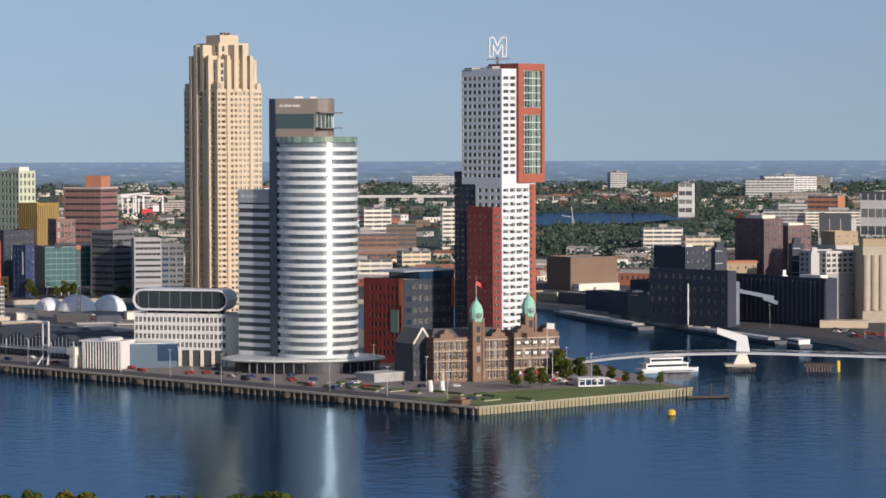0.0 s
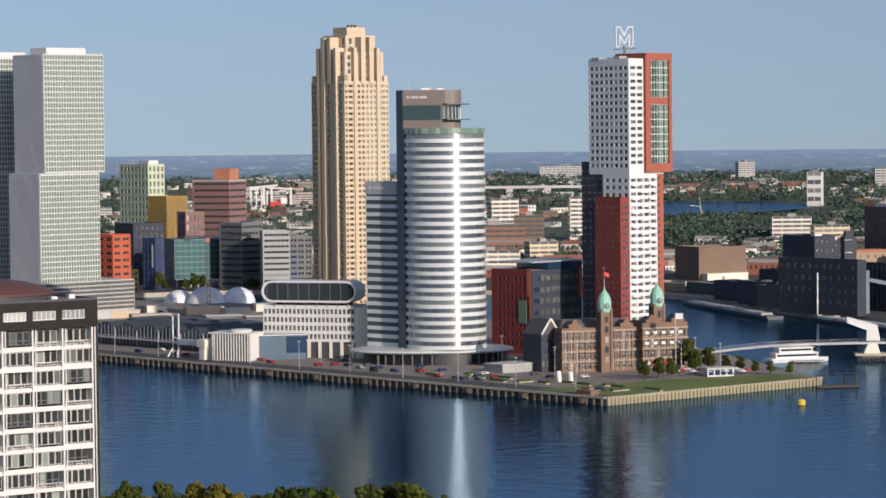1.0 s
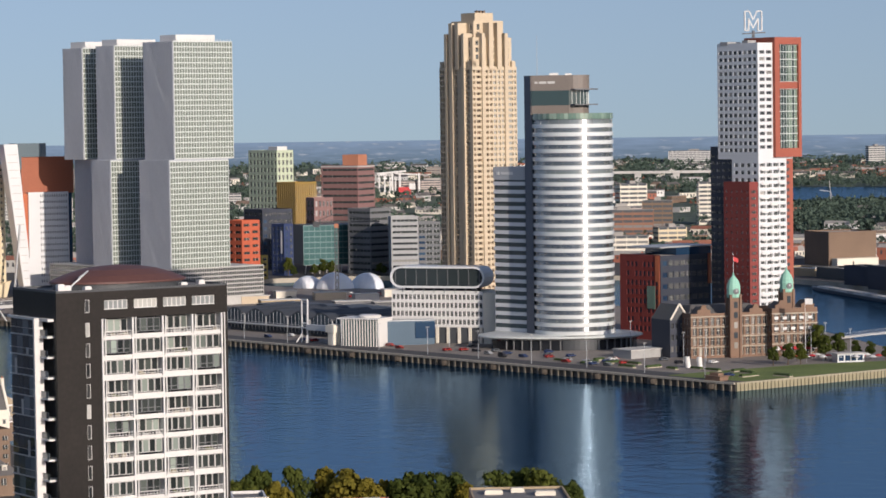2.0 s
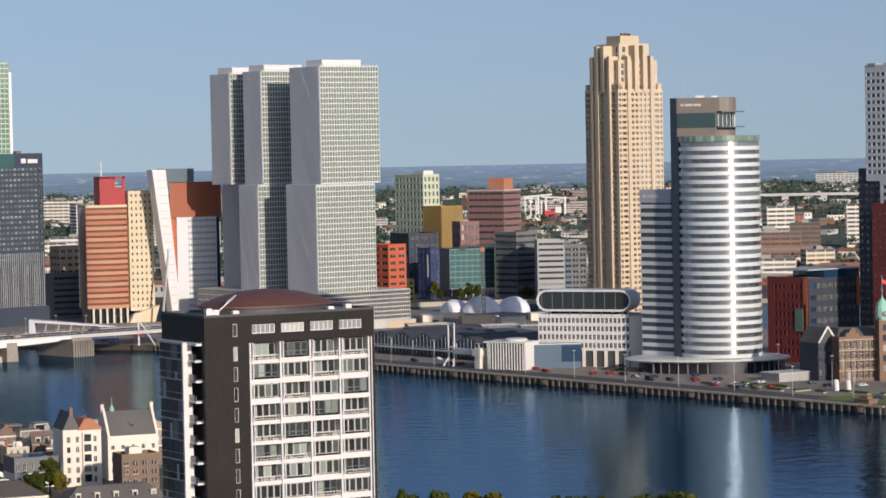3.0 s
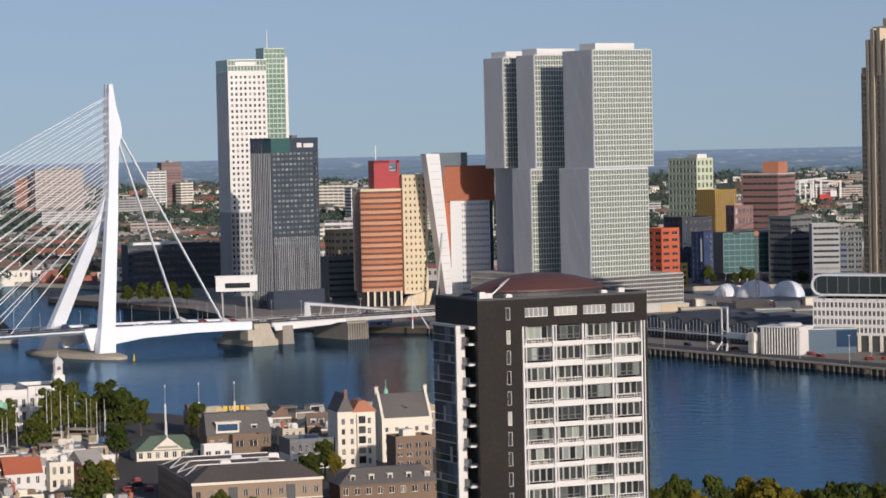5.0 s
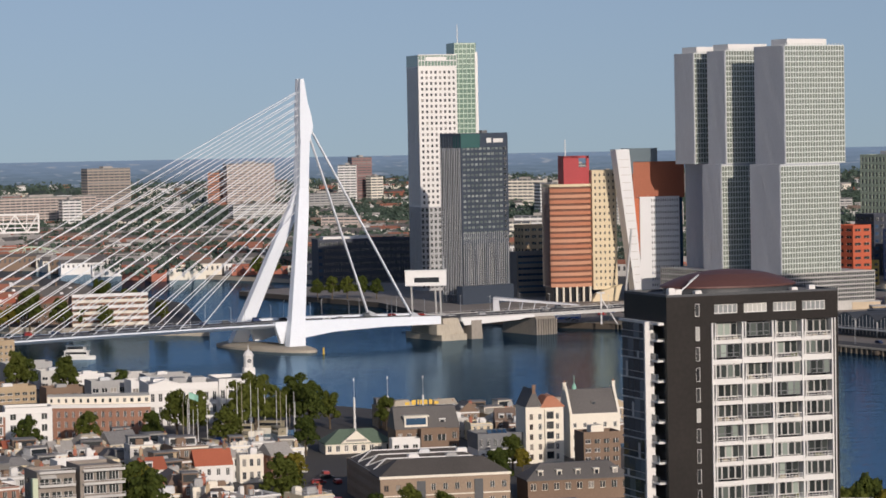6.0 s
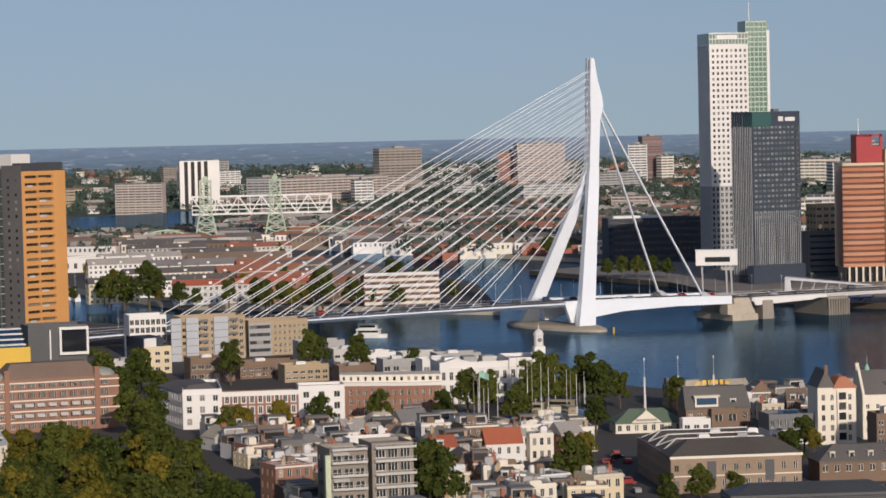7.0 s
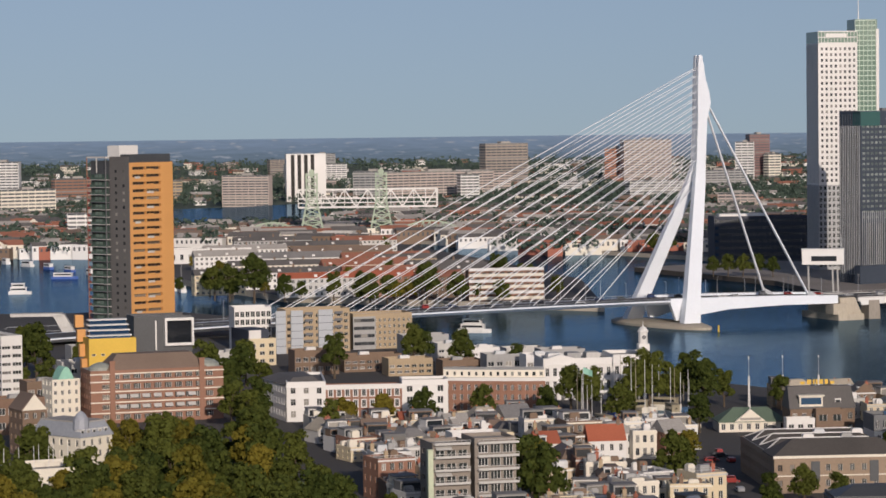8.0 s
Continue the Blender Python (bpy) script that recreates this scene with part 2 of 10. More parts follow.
def water_material():
    m = bpy.data.materials.new("river_water")
    m.use_nodes = True
    nt = m.node_tree
    nt.nodes.remove(nt.nodes["Principled BSDF"])
    co = nt.nodes.new("ShaderNodeTexCoord")
    deep, gloss, both = nt.nodes.new("ShaderNodeBsdfDiffuse"), nt.nodes.new("ShaderNodeBsdfGlossy"), nt.nodes.new("ShaderNodeMixShader")
    # gloss tinted blue in place of the deeper sky that waves mirror
    gloss.inputs["Color"].default_value, gloss.inputs["Roughness"].default_value = (0.4, 0.58, 0.76, 1), 0.035
    both.inputs["Fac"].default_value = 0.48
    nt.links.new(deep.outputs[0], both.inputs[1])
    nt.links.new(gloss.outputs[0], both.inputs[2])
    nt.links.new(both.outputs[0], nt.nodes["Material Output"].inputs["Surface"])
    patch = nt.nodes.new("ShaderNodeTexNoise")
    patch.inputs["Scale"].default_value, patch.inputs["Detail"].default_value = 0.006, 5
    mix = nt.nodes.new("ShaderNodeMix")
    mix.data_type = "RGBA"
    mix.inputs["A"].default_value, mix.inputs["B"].default_value = (0.008, 0.024, 0.045, 1), (0.014, 0.034, 0.058, 1)
    nt.links.new(co.outputs["Object"], patch.inputs["Vector"])
    nt.links.new(patch.outputs["Fac"], mix.inputs["Factor"])
    nt.links.new(mix.outputs["Result"], deep.inputs["Color"])
    swell, ripple = nt.nodes.new("ShaderNodeTexNoise"), nt.nodes.new("ShaderNodeTexNoise")
    for n, s, d in ((swell, 0.12, 3), (ripple, 0.9, 3)):
        n.inputs["Scale"].default_value, n.inputs["Detail"].default_value = s, d
        nt.links.new(co.outputs["Object"], n.inputs["Vector"])
    b1, b2 = nt.nodes.new("ShaderNodeBump"), nt.nodes.new("ShaderNodeBump")
    b1.inputs["Strength"].default_value, b1.inputs["Distance"].default_value = 0.6, 0.45
    b2.inputs["Strength"].default_value, b2.inputs["Distance"].default_value = 0.6, 0.09
    nt.links.new(swell.outputs["Fac"], b1.inputs["Height"])
    nt.links.new(ripple.outputs["Fac"], b2.inputs["Height"])
    nt.links.new(b1.outputs["Normal"], b2.inputs["Normal"])
    nt.links.new(b2.outputs["Normal"], gloss.inputs["Normal"])
    return m


WATER = water_material()


# ---- water and land ----
def sheet(name, pts, z0, z1, mats, label, category, mt=None):
    s = Shape()
    s.prism(pts, z0, z1, 0, mt)
    ob = part(name, s, mats)
    return tagged(ob, label, category, kind="structure")


river = Shape()
river.poly([(-4800, -4700, 0), (4800, -4700, 0), (4800, 3300, 0), (-4800, 3300, 0)])
tagged(part("water", river, WATER), "dark blue rippled river water", "water", kind="structure")

sheet("ground_north_bank", [(900, 400), (500, 540), (100, 625), (-108, 690), (-150, 800), (-285, 962), (-372, 1012), (-452, 1078), (-560, 1165), (-650, 1228), (-795, 1300), (-832, 1252), (-1300, 1180), (-4700, 1500), (-4700, -4600), (4700, -4600), (4700, -400)], -3, 4, [CONCRETE, EARTH], "old town ground behind the north quay", "ground", 1)
sheet("ground_pier", [(13, 1090), (103, 1172), (70, 1300), (40, 1420), (-60, 1560), (-165, 1690), (-350, 1800), (-640, 1860), (-700, 1760), (-560, 1640), (-480, 1520), (-400, 1470), (-366, 1463)], -3, 3, [WOODDARK, PAVING], "paved pier with quays on both sides", "pier", 1)
sheet("ground_south_bank", [(-2600, 2900), (-1560, 2440), (-1240, 2220), (-960, 2060), (-725, 1912), (-640, 1861), (-350, 1801), (-230, 1850), (-120, 1850), (40, 1800), (84, 1738), (136, 1566), (150, 1574), (203, 1452), (222, 1310), (700, 1050), (2900, 900), (2900, 2900), (0, 3000)], -3, 3, [CONCRETE, EARTH], "built-up ground on the south bank", "ground", 1)
sheet("ground_island", [(-575, 1402), (-784, 1425), (-905, 1530), (-1060, 1700), (-1420, 2330), (-1250, 2300), (-1000, 2020), (-820, 1800), (-680, 1620)], -3, 3.5, [CONCRETE, EARTH], "quay-edged river island", "ground", 1)
sheet("ground_east_bank", [(-1200, 2010), (-1500, 1960), (-2900, 2300), (-2900, 3200), (-1500, 2640)], -3, 3.2, [CONCRETE, EARTH], "far river bank", "ground", 1)


def far_true(d):
    """The plain beyond the town is laid out on a gentle rise: the true distance that stands at d."""
    return d if d < 2000 else d + 3.2e-7 * (d - 2000) ** 3


def far_height(d):
    return max(0.0, EYE - EYE * d / far_true(d)) + 2.8


def far_at(d_true):
    lo, hi = 500.0, 4850.0
    for _ in range(40):
        mid = (lo + hi) / 2
        lo, hi = (mid, hi) if far_true(mid) < d_true else (lo, mid)
    return lo


plain = Shape()
azs, ds = [-60 + 3 * i for i in range(51)], [2500, 2700, 2900, 3100, 3300, 3500, 3700, 3900, 4100, 4300, 4500, 4700, 4850]
for i in range(len(azs) - 1):
    for j in range(len(ds) - 1):
        plain.poly([(*polar(a, d), far_height(d)) for a, d in ((azs[i], ds[j]), (azs[i], ds[j + 1]), (azs[i + 1], ds[j + 1]), (azs[i + 1], ds[j]))])
# plain's green lightened to stand in for haze
PLAIN = material("wooded_plain", (0.08, 0.11, 0.078), 0.95, vary=0.4, stain=0.004, grain=0.05, bump=0)
tagged(part("ground_plain", plain, PLAIN), "wide wooded plain reaching the horizon", "ground", kind="structure")


# ---- buildings ----
def window_mesh(w, h, bars, glass, sash, cross=0):
    """One window: a sash of bars with the panes set back in it."""
    t = min(0.12, w * 0.09)
    xs = [q for k in range(bars + 2) for q in (-w / 2 + (w - t) * k / (bars + 1), -w / 2 + (w - t) * k / (bars + 1) + t)]
    zs = [-h / 2, -h / 2 + t] + ([h * cross - h / 2, h * cross - h / 2 + t] if cross else []) + [h / 2 - t, h / 2]
    n = len(xs)
    verts = [(x, -0.06, z) for z in zs for x in xs]
    faces, kinds = [], []
    for j in range(len(zs) - 1):
        for i in range(n - 1):
            q = [j * n + i, j * n + i + 1, j * n + n + i + 1, j * n + n + i]
            if i % 2 and j % 2:
                k = len(verts)
                verts += [(verts[v][0], 0.0, verts[v][2]) for v in q]
                faces += [[q[e], q[(e + 1) % 4], k + (e + 1) % 4, k + e] for e in range(4)] + [[k, k + 1, k + 2, k + 3]]
                kinds += [1, 1, 1, 1, 0]
            else:
                faces.append(q)
                kinds.append(1)
    me = bpy.data.meshes.new("window")
    me.from_pydata(verts, [], faces)
    me.materials.append(glass)
    me.materials.append(sash)
    me.polygons.foreach_set("material_index", kinds)
    me.update()
    return me


def face(cols, rows, w=0.55, h=0.5, lo=0.0, hi=None, a=0.0, b=None, dep=0.35, bars=1, glass=None, sash=None, skip=None, cross=0, spans=None):
    """How the windows of one front lie: columns and rows in the stretch a..b, lo..hi, and their share of a cell."""
    return dict(cols=cols, rows=rows, w=w, h=h, lo=lo, hi=hi, a=a, b=b, dep=dep, bars=bars, glass=glass, sash=sash, skip=skip, cross=cross, spans=spans)


COUNT, ROOM = {}, {}


def front(s, parent, x0, y0, z0, x1, y1, z1, spec, m=0):
    """Adds a wall from (x0, y0) to (x1, y1) with real openings to s, and hangs the windows in it. The outside is on the right of that way."""
    run = Vector((x1 - x0, y1 - y0))
    length = run.length
    u = run / length
    n = Vector((u.y, -u.x))

    def at(a, z, d=0.0):
        return x0 + u.x * a - n.x * d, y0 + u.y * a - n.y * d, z

    if not spec:
        s.poly([at(0, z0), at(length, z0), at(length, z1), at(0, z1)], m)
        return
    a0, a1 = spec["a"], spec["b"] if spec["b"] is not None else length
    lo, hi = spec["lo"] + z0, (spec["hi"] + z0 if spec["hi"] is not None else z1)
    cw, rh = (a1 - a0) / spec["cols"], (hi - lo) / spec["rows"]
    w, h, dep = cw * spec["w"], rh * spec["h"], spec["dep"]
    spans = spec["spans"] or [(a0 + cw * (i + 0.5) - w / 2, a0 + cw * (i + 0.5) + w / 2) for i in range(spec["cols"])]
    edge = 0.0
    for i, (l, r) in enumerate(spans):
        w = r - l
        key = (round(w, 2), round(h, 2), spec["bars"], spec["glass"] or GLASS, spec["sash"] or WHITE, spec["cross"])
        if key not in COUNT:
            COUNT[key] = window_mesh(*key)
        s.poly([at(edge, z0), at(l, z0), at(l, z1), at(edge, z1)], m)
        base = z0
        for j in range(spec["rows"]):
            if spec["skip"] and spec["skip"](i, j):
                continue
            b, t = lo + rh * (j + 0.5) - h / 2, lo + rh * (j + 0.5) + h / 2
            s.poly([at(l, base), at(r, base), at(r, b), at(l, b)], m)
            s.poly([at(l, b), at(r, b), at(r, b, dep), at(l, b, dep)], m)
            s.poly([at(l, t, dep), at(r, t, dep), at(r, t), at(l, t)], m)
            s.poly([at(l, b, dep), at(l, t, dep), at(l, t), at(l, b)], m)
            s.poly([at(r, b), at(r, t), at(r, t, dep), at(r, b, dep)], m)
            base = t
            left = ROOM.get(parent.name, 7)
            if left > 0:
                ROOM[parent.name] = left - 1
                win = new("window", COUNT[key])
                win.parent = parent
                win.matrix_basis = pose(*at((l + r) / 2, (b + t) / 2, dep), 0, 0, math.degrees(math.atan2(u.y, u.x)))
            else:
                cuts = [c for k in range(spec["bars"] + 2) for c in (l + (w - 0.12) * k / (spec["bars"] + 1), l + (w - 0.12) * k / (spec["bars"] + 1) + 0.12)]
                for k, (c, e) in enumerate(zip(cuts, cuts[1:])):
                    s.poly([at(c, b, dep), at(e, b, dep), at(e, t, dep), at(c, t, dep)], 2 if k % 2 else 3)
        s.poly([at(l, base), at(r, base), at(r, z1), at(l, z1)], m)
        edge = r
    s.poly([at(edge, z0), at(length, z0), at(length, z1), at(edge, z1)], m)


def block(parent, wr, wl, z0, z1, wall, right=None, left=None, x=0.0, y=0.0, roof=None, parapet=0.9, name="wall", label="", far=None, back=None):
    """A storeyed block with its roof; right and left are the two fronts towards the river."""
    s = Shape()
    front(s, parent, x, y, z0, x + wr, y, z1, right)
    front(s, parent, x, y + wl, z0, x, y, z1, left)
    front(s, parent, x + wr, y, z0, x + wr, y + wl, z1, far)
    front(s, parent, x + wr, y + wl, z0, x, y + wl, z1, back)
    s.poly([(x, y, z0), (x, y + wl, z0), (x + wr, y + wl, z0), (x + wr, y, z0)])
    part(name, s, [wall, wall, GLASS_I, WHITE], parent, label)
    r = Shape()
    t = min(0.4, wr * 0.1, wl * 0.1)
    r.box(x + t, y + t, z1 - 0.3, x + wr - t, y + wl - t, z1 - 0.02, 0)
    if parapet:
        r.box(x, y, z1, x + wr, y + t, z1 + parapet, 1)
        r.box(x, y + wl - t, z1, x + wr, y + wl, z1 + parapet, 1)
        r.box(x, y + t, z1, x + t, y + wl - t, z1 + parapet, 1)
        r.box(x + wr - t, y + t, z1, x + wr, y + wl - t, z1 + parapet, 1)
    part("roof", r, [roof or ROOFGREY, wall], parent)


def building(name, label, category, az, d, theta, wr, wl, z1, wall, right=None, left=None, z0=3.0, roof=None, group="", parapet=0.9):
    b = corner_thing(name, label, category, az, d, theta, 0.0, group)
    block(b, wr, wl, z0, z1, wall, right, left, 0, 0, roof, parapet)
    return b


def nearer(b, k):
    """Moves a thing along the line of sight from the tower, keeping its breadth in view."""
    x, y, z = b.location
    b.location = (x * k, y * k, EYE - (EYE - z) * k)
    b.scale = (k, k, k)


def rooftop(parent, x, y, z, w, d, h, mat=None, name="plant_room", label=""):
    s = Shape()
    s.box(x, y, z - 0.3, x + w, y + d, z + h)
    s.box(x + 0.2, y + 0.2, z + h, x + w - 0.2, y + d - 0.2, z + h + 0.25)
    return part(name, s, mat or WHITE, parent, label)


# ---- towers on the pier ----
def letter_m(parent, x, y, z, w, h):
    """An outlined letter M of white tubes on a mast."""
    s = Shape()
    pts = [(0, 0), (0, 1), (0.27, 1), (0.5, 0.55), (0.73, 1), (1, 1), (1, 0), (0.78, 0), (0.78, 0.62), (0.5, 0.12), (0.22, 0.62), (0.22, 0)]
    c, k = math.cos(radians(-44)), math.sin(radians(-44))
    q = [(x + c * (a - 0.5) * w, y + k * (a - 0.5) * w, z + b * h) for a, b in pts]
    for i in range(len(q)):
        s.beam(q[i], q[(i + 1) % len(q)], 0.55, 0.55)
    part("letter", s, WHITE, parent, "white outlined capital letter")
    t = Shape()
    t.beam((x, y, z - 3.2), (x, y, z), 0.9, 0.9)
    t.beam((x - c * 5, y - k * 5, z - 1.4), (x + c * 5.5, y + k * 5.5, z - 0.9), 0.7, 0.5)
    t.beam((x - 1.6, y - 1.6, z - 2.2), (x + 1.6, y + 1.6, z - 2.2), 1.4, 1.6)
    part("mast", t, DARKGREY, parent)


BRICKRED = material("brick_red_panel", (0.34, 0.095, 0.06), 0.8, vary=0.12)


def stacked_tower():
    b = corner_thing("residential_tower", "stacked tower of white, red and dark blue blocks", "tower", -1.19, 1285, 45)
    ROOM[b.name] = 180
    block(b, 22, 26, 86, 137.8, WHITE_GLOSS, face(2, 15, 0.76, 0.5, 4, 50, 0.6, 9.3, bars=3, sash=DARKGREY), face(8, 15, 0.68, 0.55, 2.5, 50, 0.6, 25.4, bars=1, sash=DARKGREY), roof=ROOFGREY)
    block(b, 17.8, 17.1, 3, 86, WHITE_GLOSS, face(4, 25, 0.78, 0.5, 3, 82, 0.4, 17.6, bars=2, dep=0.9, sash=WHITE), face(4, 6, 0.55, 0.5, 62, 82, 0.8, 16.6, sash=DARKGREY), parapet=0)
    for j in range(24):
        for i in range(3):
            if (i + j) % 2:
                s = Shape()
                s.box(1.0 + i * 5.6, -1.1, 8 + j * 3.16, 5.6 + i * 5.6, 0, 8.25 + j * 3.16)
                s.box(1.0 + i * 5.6, -1.1, 8.25 + j * 3.16, 5.6 + i * 5.6, -1.02, 9.2 + j * 3.16)
                part("balcony", s, WHITE, b)
    s = Shape()
    s.box(17.8, 0.6, 3, 22.6, 17, 87)
    for j in range(26):
        s.box(18.6, 0.45, 6 + j * 3.1, 20.2, 0.6, 7.4 + j * 3.1, 1)
    part("side_wing", s, [BRICKRED, CHAR], b, "red brick strip")
    block(b, 15, 14.2, 3, 90.9, NAVY, None, face(4, 26, 0.7, 0.4, 2, 86, sash=DARKGREY), x=0.4, y=17.2)
    block(b, 5.4, 16.5, 3, 75, DEEPRED, face(1, 22, 0.55, 0.42, 2, 70, sash=DEEPRED), face(5, 22, 0.34, 0.4, 2, 70, sash=DEEPRED), x=-5.8, y=0.1)
    # the glass box in its red frame
    x0, x1, z0, z1 = 9.4, 26.4, 86.8, 141.2
    s = Shape()
    s.box(x0, -1.6, z0, x1, 18, z0 + 4)
    s.box(x0, -1.6, z1 - 3.2, x1, 18, z1)
    s.box(x0, -1.6, z0 + 4, x0 + 3, 18, z1 - 3.2)
    s.box(x1 - 1.8, -1.6, z0 + 4, x1, 18, z1 - 3.2)
    s.box(x0 + 3, -0.9, 117.5, x1 - 1.8, 10, 121.2)
    part("red_surround", s, BRICKRED, b, "brick-red panelled surround")
    g, k = Shape(), Shape()
    for j in range(14):
        za = z0 + 4 + j * (z1 - z0 - 7.2) / 14
        zb = za + (z1 - z0 - 7.2) / 14
        for i in range(7):
            xa = x0 + 3 + i * 12.2 / 7
            g.poly([(xa, -0.5, za), (xa + 1.74, -0.5, za), (xa + 1.74, -0.5, zb), (xa, -0.5, zb)])
            k.box(xa - 0.07, -0.62, za, xa + 0.07, -0.5, zb)
        k.box(x0 + 3, -0.9, zb - 0.25, x1 - 1.8, -0.5, zb + 0.1)
    part("glazing", g, glazing("balcony_glass", (0.03, 0.045, 0.045), (0.24, 0.31, 0.24), 0.35, island=True), b, "pale green glazing", kind="stuff")
    part("mullions", k, ALU_LIGHT, b, kind="stuff")
    s = Shape()
    s.box(-0.2, 19, 137.8, 8, 24, 139.5)
    s.box(2, 8, 137.8, 7, 12, 140)
    part("plant_room", s, GREY, b)
    letter_m(b, 6.2, 8.8, 144.4, 7.6, 8.8)


def cream_tower():
    b = corner_thing("brick_tower", "tall sand-coloured brick tower with a stepped art deco crown", "tower", 4.56, 1590, 37)
    ROOM[b.name] = 180
    # brown-black panes paint in the shade of the balcony recesses
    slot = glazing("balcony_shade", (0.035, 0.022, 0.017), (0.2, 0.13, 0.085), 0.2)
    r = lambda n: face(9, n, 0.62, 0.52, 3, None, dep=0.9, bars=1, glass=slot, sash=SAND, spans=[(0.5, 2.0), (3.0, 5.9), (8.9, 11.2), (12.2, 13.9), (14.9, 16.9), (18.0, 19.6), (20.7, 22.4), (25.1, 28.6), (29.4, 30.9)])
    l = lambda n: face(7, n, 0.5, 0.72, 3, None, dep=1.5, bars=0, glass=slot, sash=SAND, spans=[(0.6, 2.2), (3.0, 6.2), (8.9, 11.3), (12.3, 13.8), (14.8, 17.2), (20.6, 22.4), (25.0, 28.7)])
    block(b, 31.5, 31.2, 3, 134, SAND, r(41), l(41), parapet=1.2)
    block(b, 27.5, 27.2, 134, 150.5, SAND, face(6, 4, 0.5, 0.66, 1, None, 1, 26.5, bars=1), face(6, 3, 0.4, 0.8, 1, None, 1, 26), 2, 2, parapet=1.2)
    block(b, 21, 21, 150.5, 160, SAND, face(4, 2, 0.45, 0.7, 0.5, None, 1, 20), face(4, 2, 0.4, 0.8, 0.5), 5, 5, parapet=1.2)
    block(b, 13, 13, 160, 165, SAND, None, None, 9, 9, parapet=0.8)
    s0 = 31.5
    for k, (a, w, zt) in enumerate(((0.3, 2.6, 138.5), (6.4, 2.2, 154), (11.5, 3.0, 160), (17.4, 3.0, 160), (22.6, 2.2, 154), (28.4, 2.6, 138.5))):
        s = Shape()
        s.box(a, 0.3 if zt < 140 else -0.9, 134 if a in (0.3, 28.4, 11.5, 17.4) else 3, a + w, 1.0, zt)
        s.box(a, 1.0, 134, a + w, 5, zt)
        part("pier", s, SAND, b)
        s = Shape()
        s.box(0.3 if zt < 140 else -1.2, a, 134 if a in (0.3, 28.4, 11.5) else 3, 1.0, a + w, zt)
        s.box(1.0, a, 134, 5, a + w, zt)
        part("pier", s, SAND, b)
    for k in range(3):
        s = Shape()
        s.box(12 + k * 2.4, 11, 165, 13.2 + k * 2.4, 13, 167.2)
        part("chimney", s, BROWN, b)


ENAMEL = material("enamel_band", (0.64, 0.67, 0.66), 0.34, vary=0.06, bump=0.02, spec=0.5)


coat = ENAMEL.node_tree.nodes["Principled BSDF"]      # glazed enamel over the bands
coat.inputs["Coat Weight"].default_value, coat.inputs["Coat Roughness"].default_value, coat.inputs["Coat IOR"].default_value = 0.7, 0.1, 1.6


